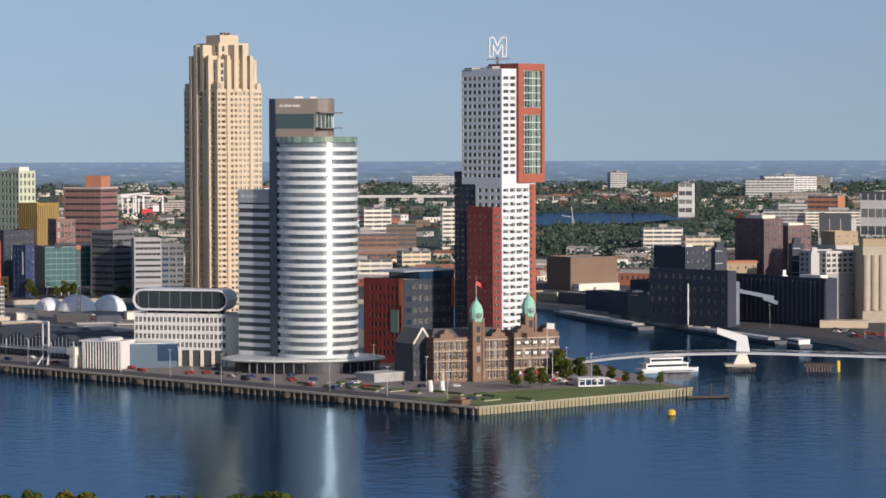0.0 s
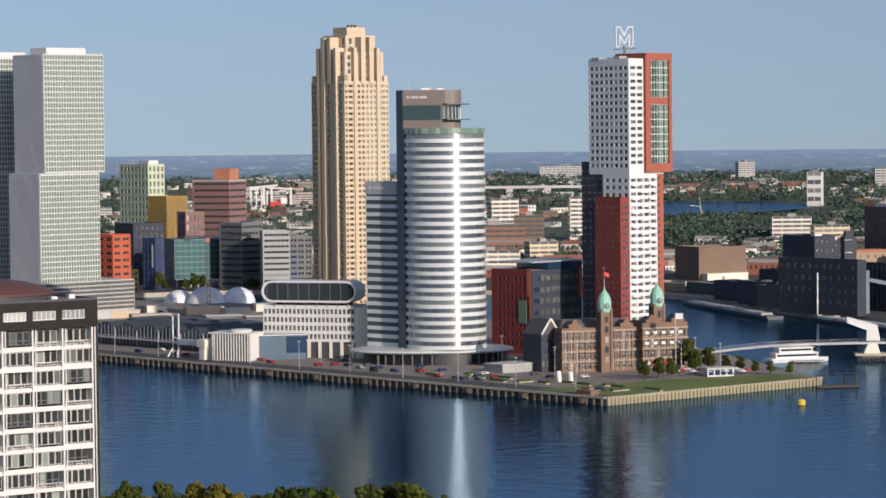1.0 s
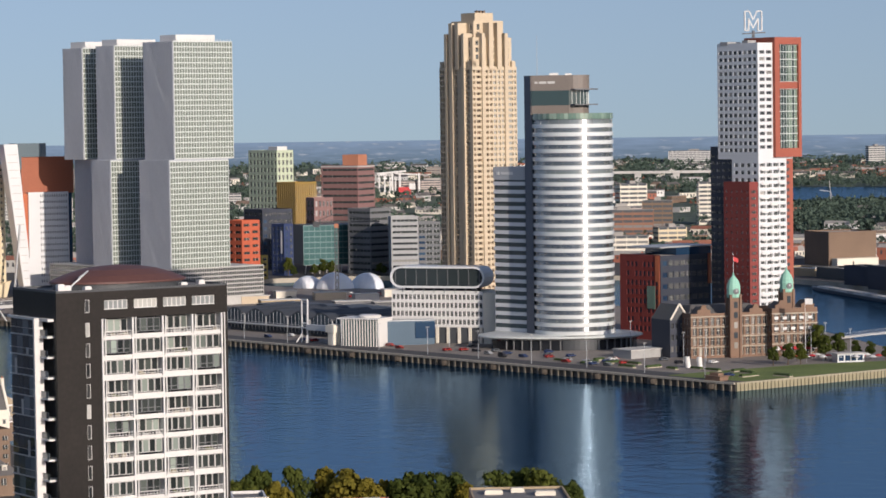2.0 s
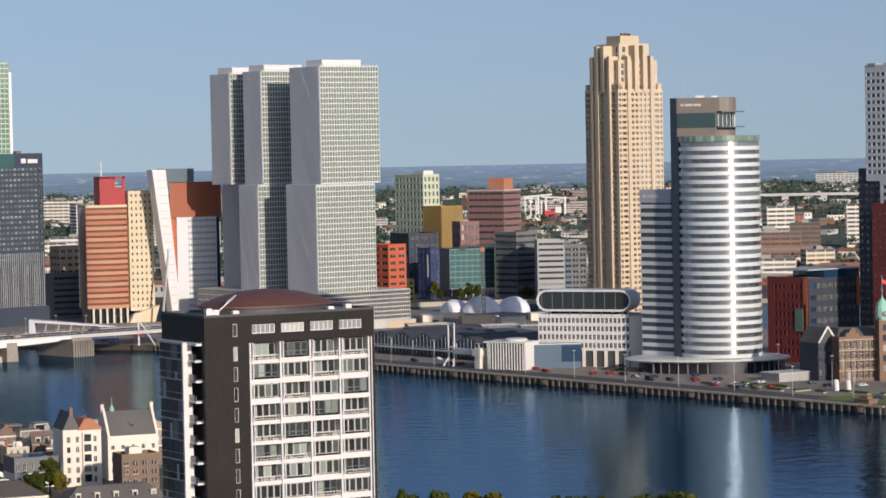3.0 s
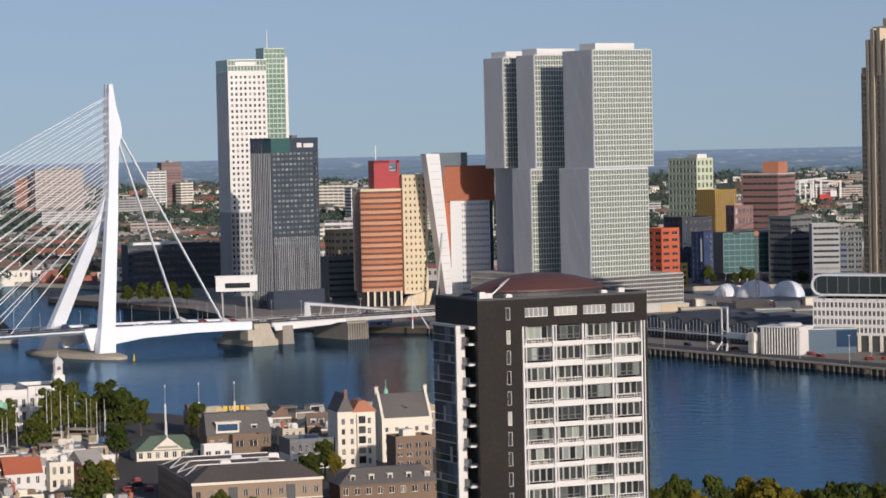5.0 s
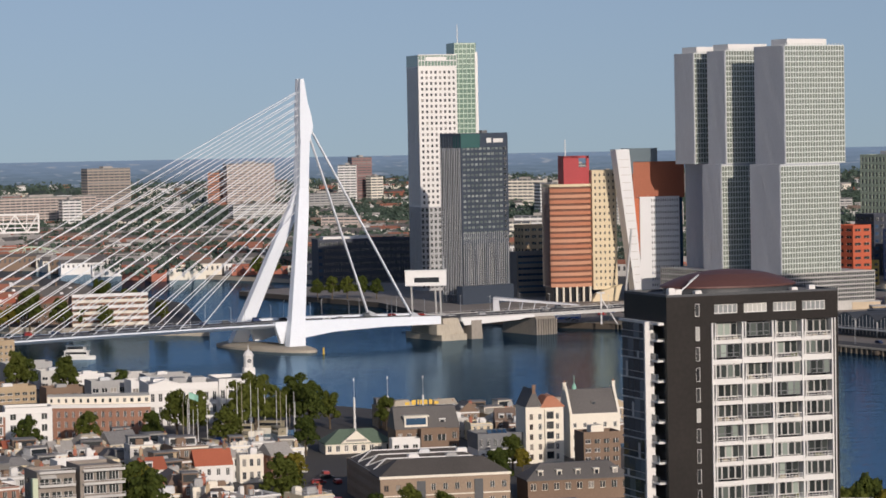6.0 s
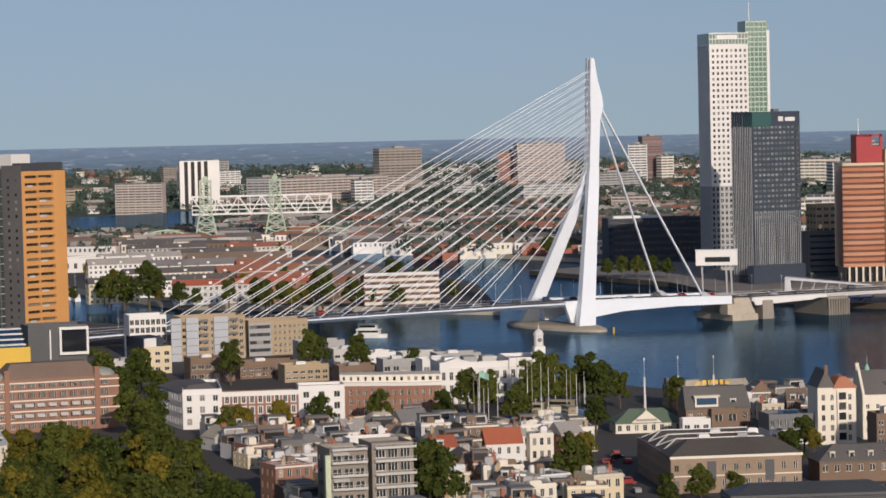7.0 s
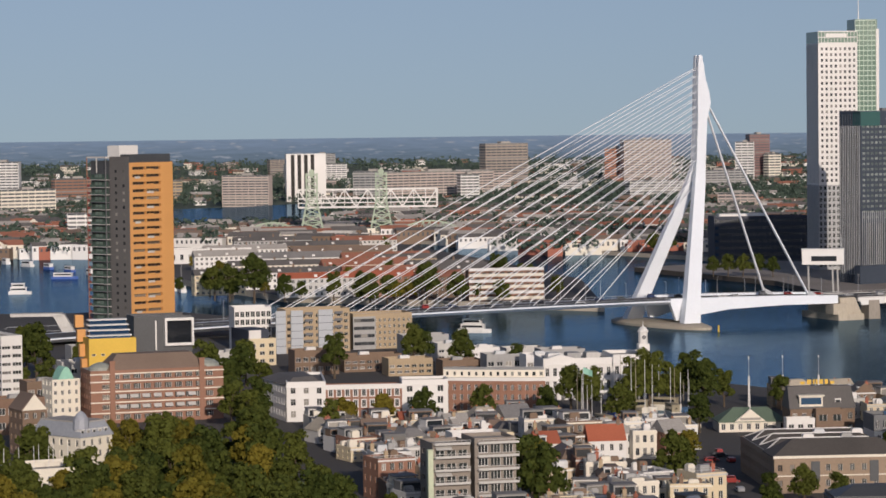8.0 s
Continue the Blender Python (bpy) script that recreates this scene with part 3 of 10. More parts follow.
def drum_tower():
    x, y = polar(2.55, 1265)
    b = thing("office_tower", "round-fronted office tower with white bands and dark ribbon windows", "tower", x, y, 0, 2.55)
    R, z0, n = 18.2, 9.8, 26
    h = (105.2 - z0) / n
    core, lites = Shape(), Shape()
    seg = 240
    for j in range(n):
        za, zb = z0 + j * h, z0 + (j + 1) * h
        ring = Shape()
        m = za + h * 0.47
        arc = [math.pi * 2 * i / seg for i in range(seg + 1)]
        for i in range(seg):
            p = [(math.cos(arc[i + k]), math.sin(arc[i + k])) for k in (0, 1)]
            o = [(c * R, s * R) for c, s in p]
            q = [(c * (R - 0.5), s * (R - 0.5)) for c, s in p]
            ring.poly([(*o[0], za), (*o[1], za), (*o[1], m), (*o[0], m)])
            ring.poly([(*o[0], m), (*o[1], m), (*q[1], m), (*q[0], m)])
            ring.poly([(*q[0], za), (*q[1], za), (*o[1], za), (*o[0], za)])
            if math.sin(arc[i]) < 0.4:
                lites.poly([(*q[0], m), (*q[1], m), (*q[1], zb), (*q[0], zb)])
                if (i + j * 3) % 11 == 0:
                    core.box(q[0][0] - 0.12, q[0][1] - 0.12, m, q[0][0] + 0.12, q[0][1] + 0.12, zb)
        part("white_band", ring, ENAMEL, b, smooth=False)
    solar = glazing("ribbon_glass", (0.045, 0.055, 0.054), (0.2, 0.23, 0.21), 0.35, rough=0.27, island=True, spec=0.9)
    solar.node_tree.nodes["Principled BSDF"].inputs["IOR"].default_value = 2.5
    bent = solar.node_tree.nodes["Principled BSDF"]  # panes a little out of plumb: highlights drawn out upright
    round_z = solar.node_tree.nodes.new("ShaderNodeTangent")
    round_z.direction_type, round_z.axis = "RADIAL", "Z"
    solar.node_tree.links.new(round_z.outputs["Tangent"], bent.inputs["Tangent"])
    bent.inputs["Anisotropic"].default_value, bent.inputs["Anisotropic Rotation"].default_value = 0.95, 0.25
    part("ribbon_window", lites, solar, b, kind="stuff", smooth=True)
    part("window_frame", core, DARKGREY, b, kind="stuff")
    s = Shape()
    s.lathe([(R - 1, 3), (R - 1, 105.4), (R - 0.2, 105.4), (R - 0.2, 106.0), (1, 106.2)], 48)
    part("core", s, CHAR, b)
    s = Shape()
    for i in range(0, 64):
        a0, a1 = 2 * math.pi * i / 64, 2 * math.pi * (i + 0.94) / 64
        s.poly([(R * math.cos(a0), R * math.sin(a0), 105.4), (R * math.cos(a1), R * math.sin(a1), 105.4), (R * math.cos(a1), R * math.sin(a1), 108), (R * math.cos(a0), R * math.sin(a0), 108)])
    part("glass_parapet", s, GREENGLASS, b, kind="stuff")
    # the dark slab behind, its rounded head and the fins
    taupe = material("taupe_panel", (0.2, 0.17, 0.145), 0.5, vary=0.12)
    slab = material("blue_grey_panel", (0.085, 0.1, 0.13), 0.4, vary=0.12)
    s = Shape()
    s.prism([(-21.4, 1), (-18.0, -3.5), (-17.6, 14), (-20.5, 16)], 3, 125)
    part("slab", s, slab, b, "dark blue-grey slab")

    def head(r, x0, z):
        pts = [(-18.5, -3.2), (x0 - 2, -6)]
        pts += [(x0 + r * math.cos(a), 1 + r * math.sin(a)) for a in [radians(-90 + 18 * i) for i in range(11)]]
        return [(px, py, z) for px, py in pts + [(-20, 9)]]
    for nm, za, zb, r, mt in (("crown", 118.2, 125, 7.2, taupe), ("upper_glass", 111.6, 118.2, 6.6, glazing("head_glass", (0.02, 0.04, 0.045), (0.06, 0.1, 0.1), 0.4)), ("neck", 105, 111.6, 6.9, taupe)):
        s = Shape()
        s.loft([head(r, 0.6, za), head(r, 0.6, zb)])
        part(nm, s, mt, b)
    for z in (111.6, 118.4):
        s = Shape()
        s.loft([head(10.2, 1.4, z), head(10.2, 1.4, z + 0.5)])
        part("fin", s, DARKGREY, b)
    s = Shape()
    for i in range(12):
        a = radians(-95 + 16 * i)
        s.beam((0.6 + 6.8 * math.cos(a), 1 + 6.8 * math.sin(a), 111.6), (0.6 + 6.8 * math.cos(a), 1 + 6.8 * math.sin(a), 118.3), 0.22)
    part("glass_frame", s, ALU_LIGHT, b, kind="stuff")
    s = Shape()
    s.tube((-15.5, 4, 125), (-15.5, 4, 143), 0.14, 0.06)
    part("aerial", s, STEEL, b)
    s = Shape()
    for i, w in enumerate((1.3, 3.4, 4.6)):
        xx = -16.6 + (0, 1.9, 5.8)[i]
        s.beam((xx, -3.75 - 0.14 * (xx + 16), 121.8), (xx + w, -3.75 - 0.14 * (xx + w + 16), 121.8), 0.12, 1.0)
    part("sign", s, PALEGREY, b, "pale sign bars")
    s = Shape()
    s.box(-10, 2, 125, -6, 6, 126)
    s.box(-3, 1, 125, 0, 4, 125.8)
    part("plant_room", s, WHITE, b)
    # banded wing
    w = Shape()
    bands = Shape()
    p0, p1 = Vector((-21.6, 3.0)), Vector((-36.0, 15.5))
    u = (p1 - p0).normalized()
    nrm = Vector((u.y, -u.x)) if u.y > 0 else Vector((-u.y, u.x))
    nrm = -nrm if nrm.y > 0 else nrm
    inside = -nrm
    quad = lambda d0, d1: [tuple(p0 + inside * d0), tuple(p0 + inside * d1), tuple(p1 + inside * d1), tuple(p1 + inside * d0)]
    w.prism(quad(0.5, 16), 3, 83)
    part("wing_core", w, glazing("wing_glass", (0.09, 0.11, 0.11), (0.2, 0.22, 0.21), 0.4, rough=0.1), b)
    for j in range(20):
        za = z0 + j * h
        t = Shape()
        t.prism(quad(0, 0.6), za, za + h * 0.47)
        part("white_band", t, WHITE_GLOSS, b)
    t = Shape()
    t.prism(quad(-0.05, 16), 78.4, 84.2)
    part("wing_head", t, material("pale_sign_panel", (0.46, 0.47, 0.47), 0.5, vary=0.06), b)
    t = Shape()
    for a, c in ((1.5, 3.2), (4.2, 11.5)):
        t.beam((*(p0 + u * (18.6 - a) + nrm * 0.15), 81.3), (*(p0 + u * (18.6 - c) + nrm * 0.15), 81.3), 0.15, 1.3)
    part("sign", t, WHITE, b)
    # canopy and lobby
    t = Shape()
    ring = lambda k, z: [(-6.4 + (37.0 + k) * math.cos(2 * math.pi * i / 48), 3 + (22.5 + k) * math.sin(2 * math.pi * i / 48), z) for i in range(48)]
    t.loft([ring(-1.5, 7.9), ring(0, 8.6), ring(-0.4, 9.2), ring(-4, 9.9)])
    part("canopy", t, ALU_LIGHT, b, "wide oval pale canopy", smooth=False)
    t = Shape()
    t.loft([[(px * 0.86, py * 0.84, z) for px, py, _ in ring(0, 0)] for z in (3, 8)])
    part("lobby", t, SHADOWGLASS, b)
    for i in range(30, 48):
        px, py, _ = ring(-3, 0)[i]
        t = Shape()
        t.tube((px, py, 3), (px, py, 8.2), 0.35, n=8)
        part("column", t, DARKGREY, b)


def grid_front(b, x, y, z0, z1, w, cols, rows, glass, bar, along_y=False, deep=0.35, joined=False):
    """A glazed front of panes behind slab edges and mullions."""
    g = Shape()
    cw, rh = w / cols, (z1 - z0) / rows
    for j in range(rows):
        for i in range(cols):
            a0, a1, b0, b1 = i * cw, (i + 1) * cw, z0 + j * rh, z0 + (j + 1) * rh
            g.poly([(x, y + a0, b0), (x, y + a1, b0), (x, y + a1, b1), (x, y + a0, b1)] if along_y else [(x + a0, y, b0), (x + a1, y, b0), (x + a1, y, b1), (x + a0, y, b1)])
    part("panes", g, glass, b, kind="stuff")
    lattice = Shape()
    for j in range(rows + 1):
        s = lattice if joined else Shape()
        zz = z0 + j * rh
        if along_y:
            s.box(x - deep, y, zz - 0.3, x - 0.01, y + w, zz + 0.3)
        else:
            s.box(x, y - deep, zz - 0.3, x + w, y - 0.01, zz + 0.3)
        if not joined:
            part("slab_edge", s, bar, b)
    for i in range(cols + 1):
        s = lattice if joined else Shape()
        aa = i * cw
        if along_y:
            s.box(x - deep * 0.8, y + aa - 0.13, z0, x - 0.01, y + aa + 0.13, z1)
        else:
            s.box(x + aa - 0.13, y - deep * 0.8, z0, x + aa + 0.13, y - 0.01, z1)
        if not joined:
            part("mullion", s, bar, b)
    if joined:
        part("glazing_lattice", lattice, bar, b, kind="stuff")


def triple_tower():
    b = corner_thing("twin_slab_tower", "three linked grey aluminium towers with shifted upper halves", "tower", 10.60, 1580, 36)
    lots = ((0, 28.5, 151.4, -3.7, 0, 29), (57, 18, 150.5, -3.7, 57, 19), (89, 20, 150, 6.0, 86, 22))
    for k, (yu, wu, zt, xl, yl, wlow) in enumerate(lots):
        s = Shape()
        s.box(0.0, yu, 85.4, 41.4, yu + wu, zt)
        part("upper_block", s, ALU, b)
        s = Shape()
        s.box(xl, yl, 22, xl + 41, yl + wlow, 85.4)
        part("lower_block", s, ALU, b)
        for (xx, y0, w, za, zb) in ((0.0, yu, wu, 85.4, zt), (xl, yl, wlow, 22, 85.0)):
            s = Shape()
            for i in range(int(w / 0.9)):        # ribbed aluminium on the long sides
                s.box(xx - 0.22, y0 + 0.2 + i * 0.9, za, xx - 0.01, y0 + 0.65 + i * 0.9, zb)
            for j in range(int((zb - za) / 7.2)):
                s.box(xx - 0.1, y0, za + j * 7.2, xx - 0.01, y0 + w, za + j * 7.2 + 0.25)
            part("cladding_ribs", s, ALU, b, kind="stuff")
        grid_front(b, 0.4, yu - 0.05, 86, zt - 0.2, 40.6, 22, 22, PALEGLASS, ALU_LIGHT, deep=0.5, joined=k > 0)
        grid_front(b, xl + 0.3, yl - 0.05, 24, 84.4, 40.4, 22, 20, PALEGLASS, ALU_LIGHT, deep=0.5, joined=k > 0)
        s = Shape()
        s.box(3, yu + 1, zt, 30, yu + min(wu - 1, 16), zt + 3.6)
        part("plant_room", s, WHITE, b)
        s = Shape()
        for i in range(18):                      # stubs of the facade along the roof edge
            s.box(1 + i * 2.3, yu - 0.1, zt, 1.25 + i * 2.3, yu + 0.2, zt + 1.1)
        part("roof_stubs", s, ALU_LIGHT, b, kind="stuff")
    s = Shape()
    s.box(-7, -5, 3, 57, 116, 24.6)
    part("podium", s, PALEGREY, b, "pale grid-fronted podium")
    grid_front(b, -7, -5.05, 8, 24.4, 64, 40, 7, GLASS_I, PALEGREY, deep=0.25)
    grid_front(b, -7.05, -5, 8, 24.4, 121, 60, 5, GLASS_I, PALEGREY, True, 0.25, joined=True)


def white_tower():
    b = corner_thing("white_office_tower", "tall white gridded office tower with a green glass side tower", "tower", 17.97, 1850, 17)
    ROOM[b.name] = 180
    block(b, 26.3, 26.6, 58, 150, WHITE, face(8, 24, 0.5, 0.5, 1, 90, 1, 25.8, sash=DARKGREY), face(9, 1, 0.5, 0.98, bars=0, glass=BLUEGLASS), parapet=0)
    block(b, 26.3, 26.6, 3, 58, material("grey_white_panel", (0.4, 0.41, 0.41), 0.6, vary=0.1), face(9, 14, 0.6, 0.6, 1, sash=DARKGREY), face(9, 1, 0.5, 0.98, bars=0, glass=BLUEGLASS), parapet=0)
    grid_front(b, 0, -0.05, 150, 157.4, 26.3, 12, 2, GREENGLASS, WHITE)
    s = Shape()
    s.box(0, 0.2, 150, 26.3, 26.6, 157.4)
    part("glass_head", s, GREENGLASS, b)
    s = Shape()
    s.beam((5, -0.5, 154.8), (19, -0.5, 154.8), 0.3, 2.6)
    part("sign", s, WHITE, b, "white sign bar")
    s = Shape()
    s.box(26.4, 5, 3, 41.5, 22, 165.3)
    part("green_tower", s, GREENGLASS, b, "green glass side tower")
    grid_front(b, 26.4, 4.95, 60, 164.6, 14, 5, 32, GREENGLASS, material("pale_green_steel", (0.55, 0.66, 0.56), 0.5, vary=0.05), deep=0.9)
    s = Shape()
    s.box(40.4, 3.8, 60, 42.2, 10, 159)
    part("white_fin", s, WHITE, b)
    s = Shape()
    s.tube((31, 12, 165), (31, 12, 178), 0.35, 0.2)
    part("aerial", s, WHITE, b)


DUSK = material("dusk_blue_panel", (0.045, 0.06, 0.085), 0.4, vary=0.15)


def dark_tower():
    b = corner_thing("dark_office_tower", "dark grey office tower with rows of pale windows", "tower", 17.14, 1700, 35)
    ROOM[b.name] = 180
    win = glazing("green_grey_window", (0.14, 0.17, 0.16), (0.36, 0.4, 0.37), 0.7)
    block(b, 34.9, 21.9, 40, 104.7, DUSK, face(11, 18, 0.72, 0.5, 1, 58, 1, 34.2, bars=1, glass=win, sash=DUSK), face(8, 1, 0.55, 0.98, bars=0, glass=BLUEGLASS), parapet=1.2)
    block(b, 34.9, 21.9, 3, 40, DUSK, face(20, 1, 0.5, 0.96, bars=0, glass=BLUEGLASS), face(8, 1, 0.55, 0.98, bars=0, glass=BLUEGLASS), parapet=0)
    s = Shape()
    s.box(0.0, -0.25, 97, 14, 8, 105.4)
    part("glass_corner", s, TEALGLASS, b, "green glass corner")
    s = Shape()
    s.box(19, -0.4, 100, 22.4, -0.05, 102.8)
    s.box(24, -0.4, 100, 31, -0.05, 102.4)
    part("sign", s, WHITE, b, "white sign shapes")
    s = Shape()                                  # pale steel fins down both fronts
    for i in range(24):
        s.box(1 + i * 1.42, -0.35, 8, 1.22 + i * 1.42, -0.02, 46)
    for i in range(12):
        s.box(-0.35, 0.8 + i * 1.8, 8, -0.02, 1.05 + i * 1.8, 97)
    part("fins", s, STEEL, b, kind="stuff")
    # podium given the tower's dark blue as painted shade
    s = Shape()
    s.box(-4, -5, 3, 34, 1, 14)
    part("podium", s, DUSK, b)
    s = Shape()
    s.box(20, 6, 105, 24, 9, 107.5)
    part("plant_room", s, DARKGREY, b)


def rust_tower():
    b = corner_thing("residential_block", "rust and cream banded tower with a red rooftop cube", "tower", 15.33, 1700, 15)
    w, z0, n = 25.7, 12, 18
    h = (72.5 - z0) / n
    curve = lambda k: [(w * i / 10, 2.6 - 5.2 * math.sin(math.pi * i / 10) ** 0.8 * 0.5 - k) for i in range(11)]
    core = Shape()
    core.prism(curve(-1.4) + [(w, 22), (0, 22)], z0, 72.5)
    part("core", core, glazing("rust_window", (0.19, 0.1, 0.075), (0.34, 0.21, 0.16), 0.4, island=True), b)
    for j in range(n):
        s = Shape()
        s.prism(curve(0) + [(w, 4.5), (0, 4.5)], z0 + j * h, z0 + j * h + h * 0.58)
        part("band", s, RUST if j % 2 else material("salmon_brick", (0.52, 0.27, 0.17), 0.9, vary=0.1), b)
    s = Shape()
    s.prism(curve(0.2) + [(w, 22), (0, 22)], 72.5, 74)
    part("roof", s, CREAM, b)
    block(b, 15.2, 20, 10, 81.2, CREAM, face(5, 18, 0.38, 0.42, 1, None, 0.6, 14.8, bars=0, sash=CREAM), None, 25.9, 0.6)
    cube = Shape()
    cube.box(9.5, 5, 74, 25.5, 6.5, 84)
    cube.box(9.5, 5, 84, 19, 6.5, 91)
    cube.box(23.8, 5, 84, 25.5, 6.5, 91)
    cube.box(9.5, 5, 89.6, 25.5, 6.5, 91)
    cube.box(9.5, 6.5, 74, 11, 18, 91)
    part("red_cube", cube, material("crimson_panel", (0.36, 0.03, 0.035), 0.6, vary=0.1), b, "open crimson cube")
    s = Shape()
    s.tube((11.5, 8, 91), (11.5, 8, 100.5), 0.35, 0.25)
    part("aerial", s, WHITE, b)
    s = Shape()
    s.box(1, 3, 3, 25, 20, 12)
    part("lobby", s, SHADOWGLASS, b)
    for i in range(6):
        s = Shape()
        s.tube((3 + i * 4.2, 1.2, 3), (3 + i * 4.2, 1.2, 12), 0.7, n=8)
        part("column", s, OFFWHITE, b)
    s = Shape()
    s.loft([[(24, -3, 3), (40, -3, 3), (40, 2, 3), (24, 2, 3)], [(27, -3, 8), (43, -3, 13), (43, 2, 13), (27, 2, 8)]])
    part("tilted_pavilion", s, CREAM, b)


def leaning_tower():
    b = corner_thing("leaning_office_tower", "office tower with leaning white facade and dark blue core", "tower", 13.42, 1550, 20)
    # blue panes and sashes colour in the neighbouring tower's shadow
    block(b, 23, 14, 3, 68.5, WHITE_GLOSS, face(12, 19, 0.5, 0.42, 3, 66, 6.4, 22.6, bars=0, glass=BLUEGLASS, sash=BLUEPAINT), None, -3.3, 0)
    s = Shape()
    s.box(0.5, 14.2, 3, 27, 30, 82)
    part("glass_core", s, BLUEGLASS, b, "dark blue glass core")
    # darker copy of the orange-red panel, for the shadow across it
    s = Shape()
    s.box(-6.0, 3, 68.7, 24, 14.1, 88.5)
    part("brown_block", s, material("burnt_orange_panel", (0.34, 0.1, 0.045), 0.6, vary=0.1), b)
    s = Shape()
    s.box(-6.2, 0.8, 12, -3.4, 8, 68.6)
    part("orange_slab", s, ORANGERED, b)
    s = Shape()
    s.loft([[(-5.0, 0, 3), (-0.6, 0, 3), (-0.6, 9, 3), (-5.0, 9, 3)], [(-16.8, 0, 95.6), (-9.0, 0, 95.6), (-9.0, 9, 95.6), (-16.8, 9, 95.6)]])
    part("leaning_facade", s, WHITE_GLOSS, b, "leaning white facade slab")
    s = Shape()
    for j in range(20):
        z = 10 + j * 4.2
        k = (z - 3) / 92.6
        s.box(-5 - 11.8 * k + 1.0, -0.06, z, -0.6 - 8.4 * k - 1.0, 0, z + 0.35)
    part("light_strips", s, PALEGREY, b, kind="stuff")
    s = Shape()
    s.beam((-14.5, -1.5, 3), (-8.5, -0.2, 52), 0.9)
    part("strut", s, STEEL, b)
    s = Shape()
    s.box(-9, 2, 88.6, 8, 14, 96)
    s.box(-9, 2, 82, -6.1, 14, 88.6)
    part("top_glass", s, glazing("pale_top_glass", (0.14, 0.18, 0.2), (0.3, 0.36, 0.38), 0.5), b)
    nearer(b, 1.095)


GREENBALC = glazing("balcony_pane", (0.05, 0.085, 0.07), (0.16, 0.22, 0.19), 0.5, island=True)


def orange_tower():
    b = corner_thing("orange_flats", "tall residential slab with orange, grey and glass fronts", "tower", 31.88, 1400, 40)
    dk = glazing("balcony_dark", (0.035, 0.024, 0.018), (0.3, 0.26, 0.2), 0.3)
    ROOM[b.name] = 40
    block(b, 28.1, 29.6, 4, 85, ORANGE, face(2, 20, 0.84, 0.4, 6, 80, dep=1.4, bars=2, glass=dk, sash=BROWN, spans=[(2.0, 10.4), (10.9, 20.2)]), None, parapet=0)
    for j in range(20):                          # orange screens before half of each balcony
        s = Shape()
        z = 10 + j * 3.7
        s.box(11.2 if j % 3 else 3.4, -0.12, z + 0.5, 15.4 if j % 3 else 6.8, -0.02, z + 1.5)
        part("balcony_screen", s, ORANGE if j % 2 else PALEGREY, b)
    s = Shape()
    s.box(-0.3, 0.0, 4, -0.02, 14.8, 88)
    part("grey_front", s, material("mid_grey_panel", (0.13, 0.125, 0.12), 0.7, vary=0.14), b)
    for j in range(21):
        for yy in (3.4, 9.2):
            w = Shape()
            w.box(-0.42, yy, 9 + j * 3.55, -0.31, yy + 1.5, 10.4 + j * 3.55)
            part("window", w, GLASS, b)
    # charcoal sheet behind the balconies, their shade put in as colour
    s = Shape()
    s.box(-0.12, 14.9, 4, -0.02, 29.5, 86)
    part("balcony_shade_wall", s, CHAR, b)
    for j in range(20):
        z = 6 + j * 3.7
        s = Shape()
        s.box(-2.6, 14.9, z, -0.13, 29.6, z + 0.28)
        part("floor_slab", s, PALEGREY if j % 4 else DARKGREY, b)
        s = Shape()
        s.box(-2.6, 15.4, z + 0.28, -2.52, 28.6, z + 1.35)
        part("glass_rail", s, GREENBALC, b)
        s = Shape()
        for k in range(5):
            s.box(-0.5, 15.6 + k * 2.7, z + 0.4, -0.4, 17.7 + k * 2.7, z + 2.9)
        part("balcony_glazing", s, GREENBALC, b)
        s = Shape()
        s.box(-2.75, 27.6, z + 0.28, -2.4, 29.7, z + 1.5)
        part("red_panel", s, DEEPRED, b)
    for yy in (14.9, 29.3):
        s = Shape()
        s.box(-2.8, yy, 4, -2.4, yy + 0.4, 88)
        part("post", s, MELLOW if yy > 20 else DARKGREY, b)
    s = Shape()
    s.box(-2.8, 14.8, 87.2, 0, 29.7, 88)
    s.box(-2.8, 21.8, 80, -2.4, 22.3, 87.2)
    part("roof_frame", s, PALEGREY, b)
    s = Shape()
    s.box(0, 0, 85, 28.1, 29.6, 85.5, 0)
    s.box(1, 1, 85.5, 27.4, 14, 89, 0)
    part("roof", s, CHAR, b)
    rooftop(b, 0.5, 8, 87, 12, 9, 6.2, WHITE)


# pale blue-grey pane tones put bright reflections into the base colour
SKYGLASS = glazing("reflecting_glass", (0.045, 0.06, 0.075), (0.22, 0.26, 0.29), 0.35, rough=0.03, spec=1.0)


